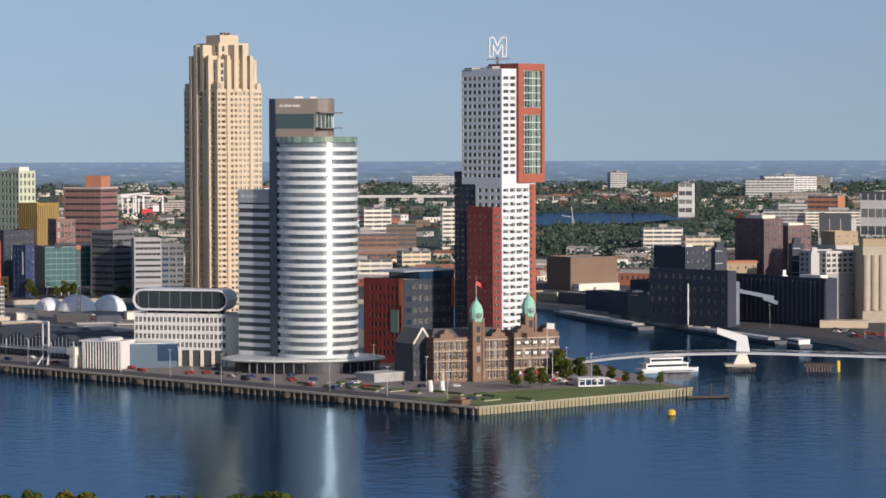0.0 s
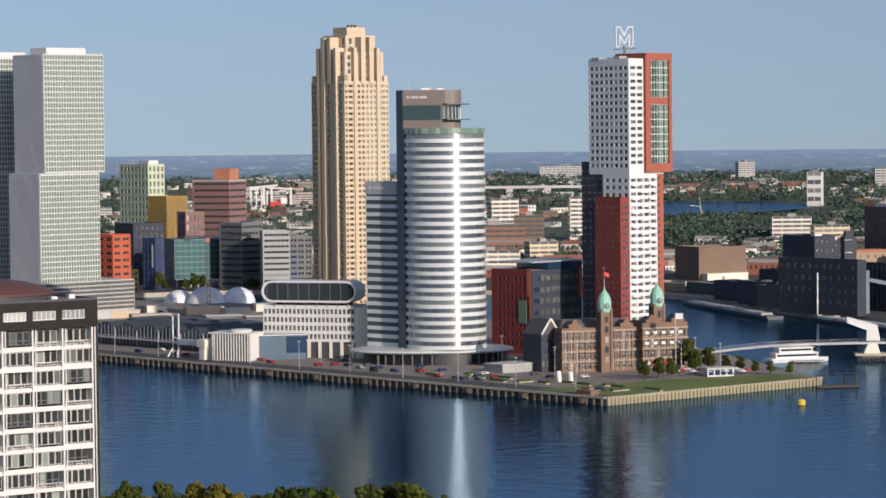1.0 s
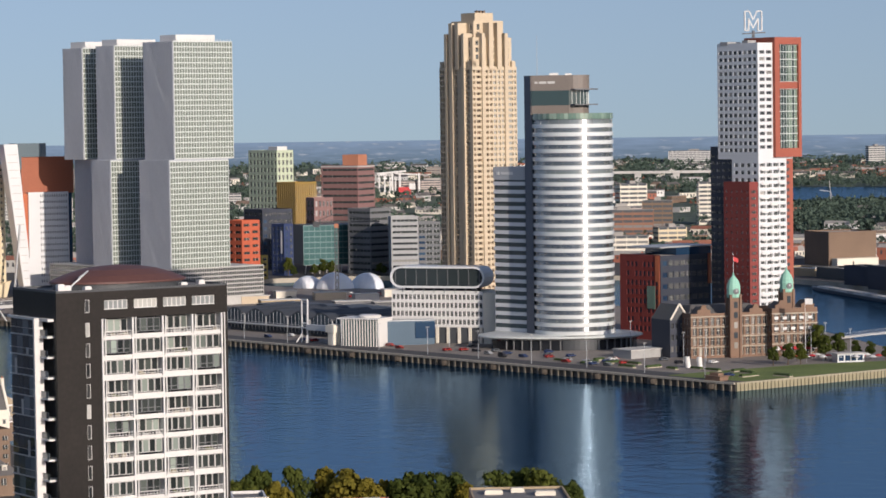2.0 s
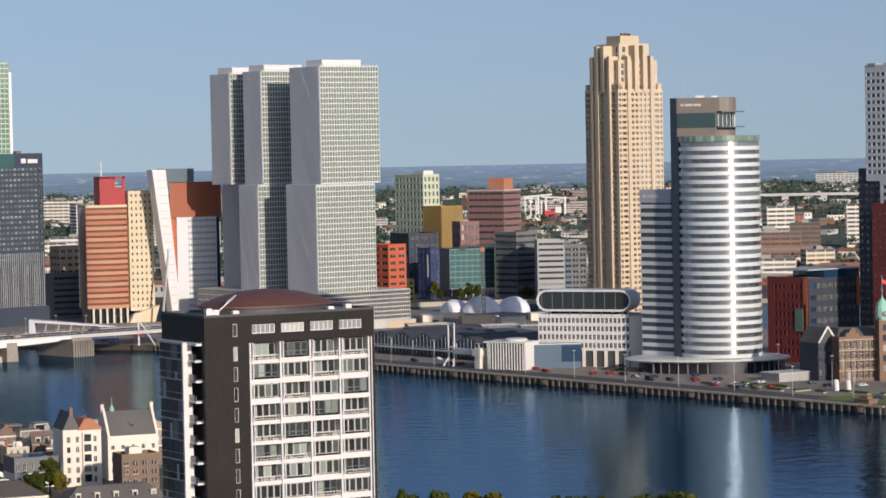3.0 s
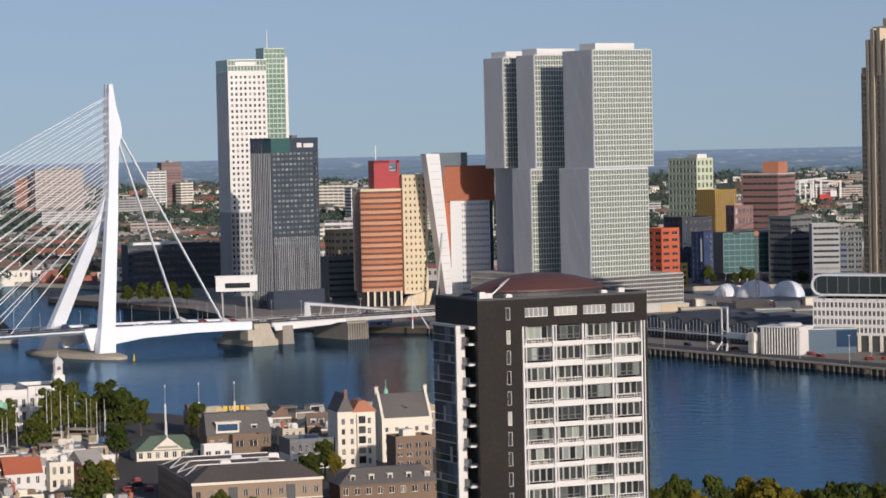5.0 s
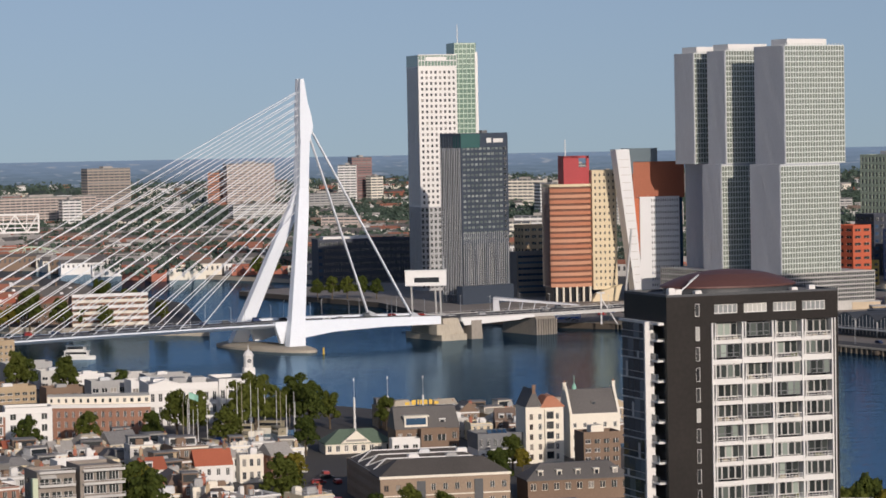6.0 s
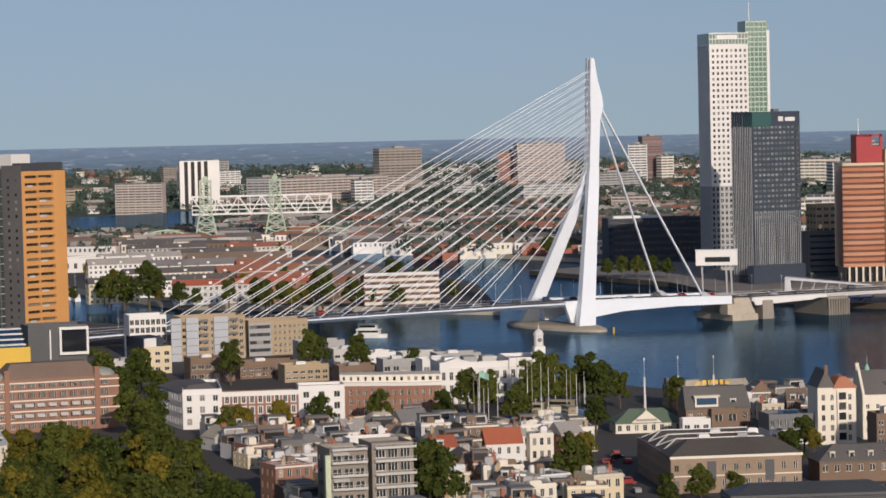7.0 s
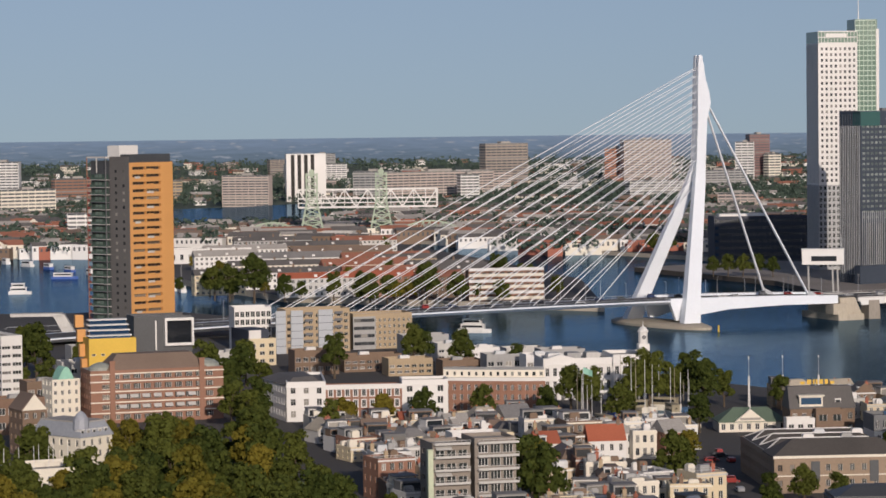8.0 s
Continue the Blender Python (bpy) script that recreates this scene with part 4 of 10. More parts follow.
def black_flats():
    """The near dark block with its white gridded balcony front and the shallow dome."""
    b = corner_thing("apartment_tower", "dark brick apartment tower with white balconies and maroon dome", "apartment block", 13.03, 440, 25)
    ROOM[b.name] = 60
    W, L, Z = 30.0, 16.1, 80.6
    s = Shape()
    fx0, fx1, fz0, fz1 = 7.7, 28.8, 44.3, 76.3
    # right front with the recessed balcony field, slits and attic windows
    s.poly([(0, 0, 4), (W, 0, 4), (W, 0, fz0), (0, 0, fz0)])
    s.poly([(fx1, 0, fz0), (W, 0, fz0), (W, 0, fz1), (fx1, 0, fz1)])
    front(s, b, 0, 0, fz0, fx0, 0, fz1, face(1, 10, 0.15, 0.68, 0, 32, 2.9, 7.7, dep=0.12, bars=0, sash=WHITE, glass=glazing("slit_glass", (0.02, 0.022, 0.024), (0.6, 0.6, 0.56), 0.2)))
    front(s, b, 0, 0, fz1, fx0, 0, Z, face(1, 1, 0.16, 0.62, 0.5, 3.7, 2.9, 7.7, dep=0.12, bars=0, sash=WHITE))
    front(s, b, fx0, 0, fz1, W, 0, Z, face(4, 1, 0.8, 0.42, 0.4, 3.9, 0, 20.6, dep=0.3, bars=4, sash=WHITE, glass=glazing("attic_glass", (0.25, 0.27, 0.27), (0.5, 0.5, 0.46), 0.6)))
    for xx, d in ((fx0, 1), (fx1, -1)):
        s.poly([(xx, 0, fz0), (xx, 1.6, fz0), (xx, 1.6, fz1), (xx, 0, fz1)])
    s.poly([(fx0, 0, fz1), (fx1, 0, fz1), (fx1, 1.6, fz1), (fx0, 1.6, fz1)])
    s.poly([(W, 0, 4), (W, L, 4), (W, L, Z), (W, 0, Z)])
    s.poly([(W, L, 4), (0, L, 4), (0, L, Z), (W, L, Z)])
    # left front
    s.poly([(0, 0, 4), (0, 0.9, 4), (0, 0.9, Z), (0, 0, Z)])
    s.poly([(0, 0.9, 76.6), (0, L, 76.6), (0, L, Z), (0, 0.9, Z)])
    s.poly([(1.4, 0.9, 4), (1.4, L, 4), (1.4, L, 76.6), (1.4, 0.9, 76.6)], 1)
    s.poly([(0, 0.9, 76.6), (0, L, 76.6), (1.4, L, 76.6), (1.4, 0.9, 76.6)])
    s.poly([(0, 0.9, 4), (1.4, 0.9, 4), (1.4, 0.9, 76.6), (0, 0.9, 76.6)])
    part("wall", s, [BLACK, CHAR], b)
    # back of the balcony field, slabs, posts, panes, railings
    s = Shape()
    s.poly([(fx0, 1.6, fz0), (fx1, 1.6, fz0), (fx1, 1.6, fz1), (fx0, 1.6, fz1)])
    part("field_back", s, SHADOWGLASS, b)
    cw, rh = (fx1 - fx0) / 4, (fz1 - fz0) / 10
    pane = {}
    rnd = random.Random(5)
    frost = glazing("flat_glass", (0.018, 0.022, 0.023), (0.34, 0.4, 0.35), 0.26)
    tall = window_mesh(cw * 0.215, rh * 0.66, 0, frost, PALEGREY)
    low = window_mesh(cw * 0.215, rh * 0.66, 0, frost, DARKGREY, 0.3)
    rail = Shape()
    rail.box(0.3, -0.04, 0, cw - 0.3, 0.02, 0.09)
    rail.box(0.3, -0.03, -0.45, cw - 0.3, 0.01, -0.38)
    for k in range(9):
        rail.box(0.3 + (cw - 0.66) * k / 8, -0.02, -0.9, 0.36 + (cw - 0.66) * k / 8, 0.0, 0)
    rail = rail.mesh("railing", WHITE)
    for j in range(10):
        z = fz0 + j * rh
        s = Shape()
        s.box(fx0, -0.25, z - 0.14, fx1, 1.6, z + 0.14)
        part("floor_slab", s, WHITE, b)
        for i in range(4):
            x = fx0 + i * cw
            out = (i * 2 + j) % 3 == 0 or rnd.random() < 0.25
            y = 0.1 if not out else 1.1
            s = Shape()
            if out:
                s.box(x + 0.25, -0.25, z + 0.16, x + cw - 0.25, -0.12, z + 0.5)
            else:
                s.box(x + 0.1, -0.2, z + 0.16, x + cw - 0.1, 0.2, z + (0.78 if (i + j) % 2 else 0.6))
            part("parapet", s, WHITE, b)
            for k in range(4):
                g = part("pane", tall if (i * 3 + j) % 4 else low, None, b)
                g.matrix_basis = pose(x + cw * (0.17 + 0.22 * k), y, z + rh * 0.61, 0, 0, 0)
            if out:
                r = part("railing", rail, None, b)
                r.matrix_basis = pose(x, -0.22, z + 1.15, 0, 0, 0)
                if rnd.random() < 0.7:
                    t = Shape()
                    for _ in range(3):
                        tx, th = x + rnd.uniform(0.6, cw - 1.2), rnd.uniform(0.4, 0.9)
                        t.box(tx, 0.15, z + 0.16, tx + rnd.uniform(0.4, 0.9), 0.6, z + 0.16 + th)
                    part("balcony_furniture", t, [rnd.choice((BROWN, GREY, WOODPALE, LEAF))], b, kind="stuff")
    for i in range(5):
        x = fx0 + i * cw
        s = Shape()
        s.box(x - 0.13, -0.32, fz0, x + 0.13, 1.6, fz1)
        s.box(x + 0.55, -0.1, fz0, x + 0.72, 0.3, fz1)
        part("post", s, WHITE, b)
        s = Shape()
        s.box(x + 0.3, 0.05, fz0, x + 0.42, 0.3, fz1)
        part("downpipe", s, DARKGREY, b)
    s = Shape()
    s.box(fx0 - 0.3, -0.5, fz0 - 3.2, fx1 + 0.4, 0.2, fz0 - 1.4)
    part("lower_band", s, WHITE, b)
    s = Shape()
    for k in range(14):
        s.box(fx0 + k * 1.55, -0.55, fz0 - 1.4, fx0 + k * 1.55 + 0.08, -0.4, fz0 - 0.2)
    s.box(fx0 - 0.3, -0.58, fz0 - 0.3, fx1 + 0.8, -0.42, fz0 - 0.2)
    part("scaffold_rail", s, BROWN, b, kind="stuff")
    # left front: an open loggia at the corner, then glazed winter gardens
    for j in range(11):
        z = 41.6 + j * 3.2
        s = Shape()
        s.box(-0.95, 1.5, z, 1.4, 4.3, z + 0.32)
        part("floor_slab", s, WHITE, b)
        s = Shape()
        s.box(-0.9, 1.6, z + 0.3, -0.84, 4.1, z + 1.3)
        part("glass_rail", s, SKYGLASS, b)
        s = Shape()
        s.box(-0.62, 4.9, z, 1.4, L, z + 0.2)
        part("floor_slab", s, PALEGREY, b)
        for k in range(5):
            s = Shape()
            y = 5.0 + k * 2.2
            s.box(-0.5, y, z + 0.2, -0.44, y + 2.1, z + 3.1)
            part("winter_garden_glass", s, SKYGLASS, b)
        s = Shape()
        s.box(-0.58, 5.0 + (j * 3 % 5) * 2.2, z + 0.2, -0.5, 5.7 + (j * 3 % 5) * 2.2, z + (1.3 if j % 2 else 2.6))
        s.box(-0.58, 4.9, z + 1.15, -0.5, L, z + 1.22)
        part("blind", s, PALEGREY, b)
        g = part("pane", tall, None, b)
        g.matrix_basis = pose(1.2, 2.4, z + 1.7, 0, 0, -90)
    s = Shape()
    s.box(-1.8, 4.3, 41, -0.3, 4.8, 76.6)
    s.box(-1.0, 1.0, 76.2, 0, L, 76.6)
    part("post", s, WHITE, b)
    s = Shape()
    s.box(0.3, 0.3, Z - 0.3, W - 0.3, L - 0.3, Z)
    for q in ((0, 0, W, 0.35), (0, L - 0.35, W, L), (0, 0.35, 0.35, L - 0.35), (W - 0.35, 0.35, W, L - 0.35)):
        s.box(q[0], q[1], Z, q[2], q[3], Z + 0.35, 1)
    part("roof", s, [BITUMEN, CHAR], b)
    s = Shape()
    ring = lambda k, z: [(14.6 + 10.9 * k * math.cos(2 * math.pi * i / 40), 8 + 7.2 * k * math.sin(2 * math.pi * i / 40), z) for i in range(40)]
    s.loft([ring(1.0, Z), ring(1.0, Z + 1.0)])
    part("dome_drum", s, CHAR, b)
    s = Shape()
    s.loft([ring(1.06, Z + 1.0), ring(1.06, Z + 1.3), ring(0.85, Z + 2.2), ring(0.6, Z + 3.0), ring(0.3, Z + 3.5), ring(0.02, Z + 3.7)])
    part("dome", s, DOME, b, "shallow maroon metal dome", smooth=False)
    for x, y, h in ((1.0, 1.2, 1.2), (2.6, 2.2, 0.9), (5.5, 1.0, 0.7), (26, 2, 0.8), (22.5, 1.3, 0.6)):
        s = Shape()
        s.box(x, y, Z, x + 1.1, y + 1, Z + h)
        s.box(x + 0.1, y + 0.1, Z + h, x + 1.0, y + 0.9, Z + h + 0.12)
        part("roof_box", s, WHITE, b)
    s = Shape()
    for p, q in (((3, 3, Z), (6.5, 2, Z + 3.2)), ((6.5, 2, Z + 3.2), (4.5, 1.2, Z + 2.2))):
        s.beam(p, q, 0.2)
    part("window_cleaning_crane", s, STEEL, b)


stacked_tower()
cream_tower()
drum_tower()
triple_tower()
white_tower()
dark_tower()
rust_tower()
leaning_tower()
orange_tower()
black_flats()


# ---- the cable-stayed bridge ----
BX, BY, BA = -510.0, 1319.0, 48.0


def deck_z(s):
    return 13.4 - 0.00006 * s * s if s < 0 else 13.4 - 0.00018 * s * s


def cable_bridge():
    """x runs along the bridge to the south, y across it, away from the near side; the pylon stands at x = 0."""
    b = thing("cable_bridge", "white cable-stayed bridge with a bent forked pylon", "bridge", BX, BY, 0, BA)
    turn = Matrix.Rotation(radians(-BA), 2)
    loc = lambda x, y: tuple(turn @ Vector((x - BX, y - BY)))
    ax, ay = loc(-491, 1308)
    bx, by = loc(-531, 1331)
    kx, ky = loc(-498, 1340)

    def ring(x, y, z, along, across):
        return [(x - along / 2, y - across / 2, z), (x + along / 2, y - across / 2, z), (x + along / 2, y + across / 2, z), (x - along / 2, y + across / 2, z)]
    for fx, fy, off in ((ax, ay, -1.75), (bx, by, 1.75)):
        s = Shape()
        lean = lambda k: (fx + (kx - fx) * k, fy + (ky + off - fy) * k)
        s.loft([ring(fx, fy, 1.5, 9.2, 5.2), ring(*lean(0.14), 13, 7.8, 4.8), ring(*lean(0.55), 44, 6.6, 4.0), ring(*lean(0.9), 70, 5.9, 3.3), ring(kx, ky + off, 80, 5.2, 3.0),
                ring(kx + 1.2, ky + off, 103, 5.2, 2.8), ring(kx + 2.2, ky + off, 111, 7.4, 2.8), ring(kx + 1.9, ky + off, 116, 6.6, 2.7), ring(kx + 1.0, ky + off, 123, 4.4, 2.5), ring(kx + 0.4, ky + off, 135, 2.0, 2.0)])
        part("pylon_leg", s, BRIDGE, b, "bent white steel leg")
    s = Shape()
    s.box(kx - 1.6, ky - 1.75, 79, kx + 1.4, ky + 1.75, 83)
    s.box(kx - 0.8, ky - 1.75, 104, kx + 2.0, ky + 1.75, 112)
    part("pylon_link", s, BRIDGE, b)
    s, road, rings = Shape(), Shape(), []
    xs = [-330 + 10 * i for i in range(43)]
    for x in xs:
        z = deck_z(x) if x > -230 else deck_z(-230) - (-230 - x) * 0.03
        z2 = deck_z(x + 10) if x + 10 > -230 else deck_z(-230) - (-240 - x) * 0.03
        road.poly([(x, -12, z + 0.02), (x + 10, -12, z2 + 0.02), (x + 10, 12, z2 + 0.02), (x, 12, z + 0.02)])
        rings.append([(x, -15.5, z - 0.6), (x, -11, z - 2.2), (x, 11, z - 2.2), (x, 15.5, z - 0.6), (x, 15.5, z), (x, -15.5, z)])
    s.loft(rings)
    part("deck", s, BRIDGE, b, "slender steel road deck")
    part("roadway", road, ASPHALT, b, kind="stuff")
    for y in (-15.3, 15.3):
        s = Shape()
        for x in xs:
            z = deck_z(max(x, -230))
            s.beam((x, y, z + 1.1), (x + 10, y, deck_z(max(x + 10, -230)) + 1.1), 0.1, 0.1)
            s.beam((x, y, z), (x, y, z + 1.1), 0.1, 0.1)
            s.beam((x + 5, y, z), (x + 5, y, z + 1.1), 0.1, 0.1)
        part("railing", s, STEEL, b)
    s = Shape()
    for sgn in (-1, 1):
        ya, yb = sgn * 15.6, sgn * 13.2
        pts = [(-3, -1.6), (0, -10), (4, -10), (8, -8.6), (14, -7.4), (30, -5.2), (60, -3.8), (92, -3.2)]
        for (xa, da), (xb, db) in zip(pts, pts[1:]):
            s.loft([[(x, y, z) for y, z in ((ya, deck_z(x) + d), (yb, deck_z(x) + d), (yb, deck_z(x) + 0.9), (ya, deck_z(x) + 0.9))] for x, d in ((xa, da), (xb, db))])
    part("edge_girder", s, BRIDGE, b)
    for k in range(16):
        z = 128.5 - k * 3.75
        xd = -214 + k * 11.4
        for y, off in ((-14.2, -1.75), (14.2, 1.75)):
            t = Shape()
            t.tube((kx - 0.6, ky + off, z), (xd, y, deck_z(xd) + 0.4), 0.2, n=5)
            part("stay_cable", t, CABLE, b)
    for y, xd, off in ((-14, 76, -1.75), (14, 66, 1.75)):
        for d in (-0.5, 0.5):
            t = Shape()
            t.tube((kx + 4.6, ky + off + d * 0.8, 110.5), (xd, y + d, deck_z(xd) + 0.6), 0.42, n=6)
            part("back_stay", t, CABLE, b)
        t = Shape()
        t.loft([[(xd - 2, y - 1.4, 13), (xd + 5, y - 1.4, 12.4), (xd + 5, y + 1.4, 12.4), (xd - 2, y + 1.4, 13)], [(xd, y - 1, 15.6), (xd + 3, y - 1, 14.2), (xd + 3, y + 1, 14.2), (xd, y + 1, 15.6)]])
        part("cable_anchor", t, STEEL, b)
    s = Shape()
    base = lambda k, z: [((ax + bx) / 2 + math.cos(a) * 11 * k + (bx - ax) * 0.5 * math.sin(a) * k, (ay + by) / 2 + (by - ay) * 0.78 * math.sin(a) * k, z) for a in [2 * math.pi * i / 32 for i in range(32)]]
    s.loft([base(1.12, -3), base(1.12, 1.2), base(1.0, 2.2), base(0.92, 2.4)])
    part("pier_base", s, CONCRETE, b, "rounded concrete pylon base")
    for i in range(15):
        x = -225 + 22 * i
        for y in (-14.6, 14.6):
            t = Shape()
            t.tube((x, y, deck_z(x)), (x, y, deck_z(x) + 9.5), 0.1, 0.07, n=5)
            t.beam((x, y, deck_z(x) + 9.5), (x, y - math.copysign(1.6, y), deck_z(x) + 9.7), 0.2, 0.12)
            part("lamp_post", t, STEEL, b)
    # the abutment, the lifting span and its piers
    s = Shape()
    s.loft([ring(98, 0, -3, 15, 37), ring(98, 0, 3.2, 15, 37)])
    s.loft([ring(99, 0, 3.2, 12, 34), ring(97.5, 0, 11.4, 9, 31)])
    s.box(88, -18, 3.2, 96, -10, 8.5)
    part("abutment", s, CONCRETE, b, "weathered concrete abutment")
    s = Shape()
    s.loft([ring(113, -12, -3, 7, 9), ring(113, -12, 9.6, 6, 8)])
    stained = material("stained_concrete", (0.27, 0.24, 0.2), 0.9, vary=0.25, streak=True)
    part("small_pier", s, stained, b)
    s = Shape()
    s.loft([ring(155, 0, -3, 13, 34), ring(155, 0, 9.5, 12, 32)])
    part("bascule_pier", s, stained, b)
    for k in range(9):
        s = Shape()
        s.box(148.6 + k * 1.5, -17.6, -1, 149.2 + k * 1.5, -16.8, 8.4)
        part("fender_pile", s, stained, b)
    s = Shape()
    s.box(104, -15, 9.4, 149, 15, 10.8)
    s.loft([[(104, -15.6, 10.9), (149, -15.6, 10.9), (149, -14.2, 10.9), (104, -14.2, 10.9)], [(106, -15.6, 7.2), (140, -15.6, 8.6), (140, -14.2, 8.6), (106, -14.2, 7.2)]])
    part("lifting_span", s, WHITE, b, "white lifting span")
    s = Shape()
    s.box(103.5, -14, 10.9, 230, 14, 11.25)
    s.box(149, -15, 9.7, 230, 15, 10.9, 1)
    part("approach_road", s, [ASPHALT, PALEGREY], b)
    for y in (-15.2, 15.2):
        s = Shape()
        s.box(104, y - 0.25, 10.8, 230, y + 0.25, 11.5)
        for k in range(32):
            s.box(104 + k * 4, y - 0.06, 11.5, 104.12 + k * 4, y + 0.06, 12.5)
        s.box(104, y - 0.05, 12.4, 230, y + 0.05, 12.52)
        part("parapet_railing", s, PALEGREY, b)


cable_bridge()


def on_bridge(x, y):
    c, k = math.cos(radians(BA)), math.sin(radians(BA))
    return BX + c * x - k * y, BY + k * x + c * y


def control_house():
    x, y = polar(17.9, 1480)
    b = thing("control_house", "white raised box cabin on steel legs beside the bridge", "cabin", x, y, 0, 17.9)
    s = Shape()
    s.box(-10.8, -3, 26.6, 10.8, 3.5, 34.4)
    s.box(-11.1, -3.3, 34.2, 11.1, 3.8, 34.8)
    part("cabin", s, WHITE, b)
    s = Shape()
    s.box(-6, -3.15, 28.4, 7, -3.0, 31)
    part("window", s, GLASS, b)
    for xx in (-7, 5.5, 8):
        s = Shape()
        s.beam((xx, 0, 4), (xx - 0.6, 0, 26.6), 0.9)
        part("leg", s, GREY, b)
    s = Shape()
    s.box(-11, -4, 9, 10, 4, 12)
    part("platform", s, GREY, b)
    s = Shape()
    s.beam((9.5, 0, 34), (9.5, 0, 42), 0.25)
    part("mast", s, STEEL, b)


control_house()


# ---- along the pier ----
def pole_lamp(x, y, z, h, label="tall grey lamp post on the quay", group="quay lamps"):
    b = thing("street_lamp", label, "lamp", x, y, z, 0, group)
    s = Shape()
    s.tube((0, 0, 0), (0, 0, h), 0.14, 0.08, n=6)
    part("pole", s, STEEL, b)
    s = Shape()
    s.box(-0.7, -0.15, h - 0.1, 0.7, 0.15, h + 0.12)
    part("head", s, PALEGREY, b)
    return b


QA, QB = Vector((13.0, 1090.0)), Vector((-366.0, 1463.0))
QU = (QB - QA).normalized()
QN = Vector((QU.y, -QU.x))                       # towards the land
QN = QN if QN.y > 0 else -QN


def along(s, d):
    p = QA + QU * s + QN * d
    return p.x, p.y


QTURN = math.degrees(math.atan2(-QU.y, -QU.x))   # x along the quay towards its tip


def quay_front():
    q = thing("quay", "timber-fendered quay wall with a pale stone kerb", "quay", *along(0, 0), 0, QTURN, kind="structure")
    n = 130
    post = Shape()
    post.box(-0.45, -0.45, -1.5, 0.45, 0.25, 2.7)
    post = post.mesh("fender_post", material("wet_timber", (0.2, 0.165, 0.12), 0.85, vary=0.3))
    L = (QB - QA).length
    for i in range(n):
        p = part("fender_post", post, None, q)
        p.matrix_basis = pose(-L * (i + 0.5) / n, -0.35, 0)
    s = Shape()
    s.box(-L, -0.9, 2.6, 0, 0.6, 3.35)
    part("kerb", s, CONCRETE, q)
    for i in range(16):
        t = Shape()
        t.lathe([(1.5, 0.3), (1.7, 0.9), (1.7, 1.7), (1.5, 2.3)], 10, -12 - i * 32, -1.1)
        part("fender_drum", t, WOODDARK, q)
    # the sheet-piled side of the tip
    c = Vector((103.0, 1172.0)) - QA
    L2 = c.length
    r = thing("timber_quay", "weathered vertical timber quay wall under the lawn", "quay", QA.x, QA.y, 0, math.degrees(math.atan2(c.y, c.x)), kind="structure")
    plank = Shape()
    plank.box(-0.8, -0.5, -1.5, 0.8, 0.2, 2.9)
    plank = plank.mesh("plank", material("pale_wet_timber", (0.3, 0.26, 0.16), 0.9, vary=0.25))
    for i in range(60):
        p = part("plank", plank, None, r)
        p.matrix_basis = pose(L2 * (i + 0.5) / 60, -0.3, 0)
    s = Shape()
    s.box(0, -0.9, 2.7, L2, 0.5, 3.4)
    part("kerb", s, WOODPALE, r)


quay_front()
lawn = Shape()
lawn.poly([(17, 1098, 3.06), (100, 1173, 3.06), (90, 1192, 3.06), (40, 1170, 3.06), (2, 1140, 3.06), (-14, 1126, 3.06)])
tagged(part("lawn", lawn, GRASS), "mown green lawn at the pier's tip", "lawn", kind="structure")
path = Shape()
path.poly([(*along(4, 4), 3.05), (*along(515, 4), 3.05), (*along(515, 17), 3.05), (*along(4, 17), 3.05)])
tagged(part("road", path, ASPHALT), "dark quay road", "road", kind="structure")
for k in range(14):
    pole_lamp(*along(25 + k * 34, 9), 3, 12)


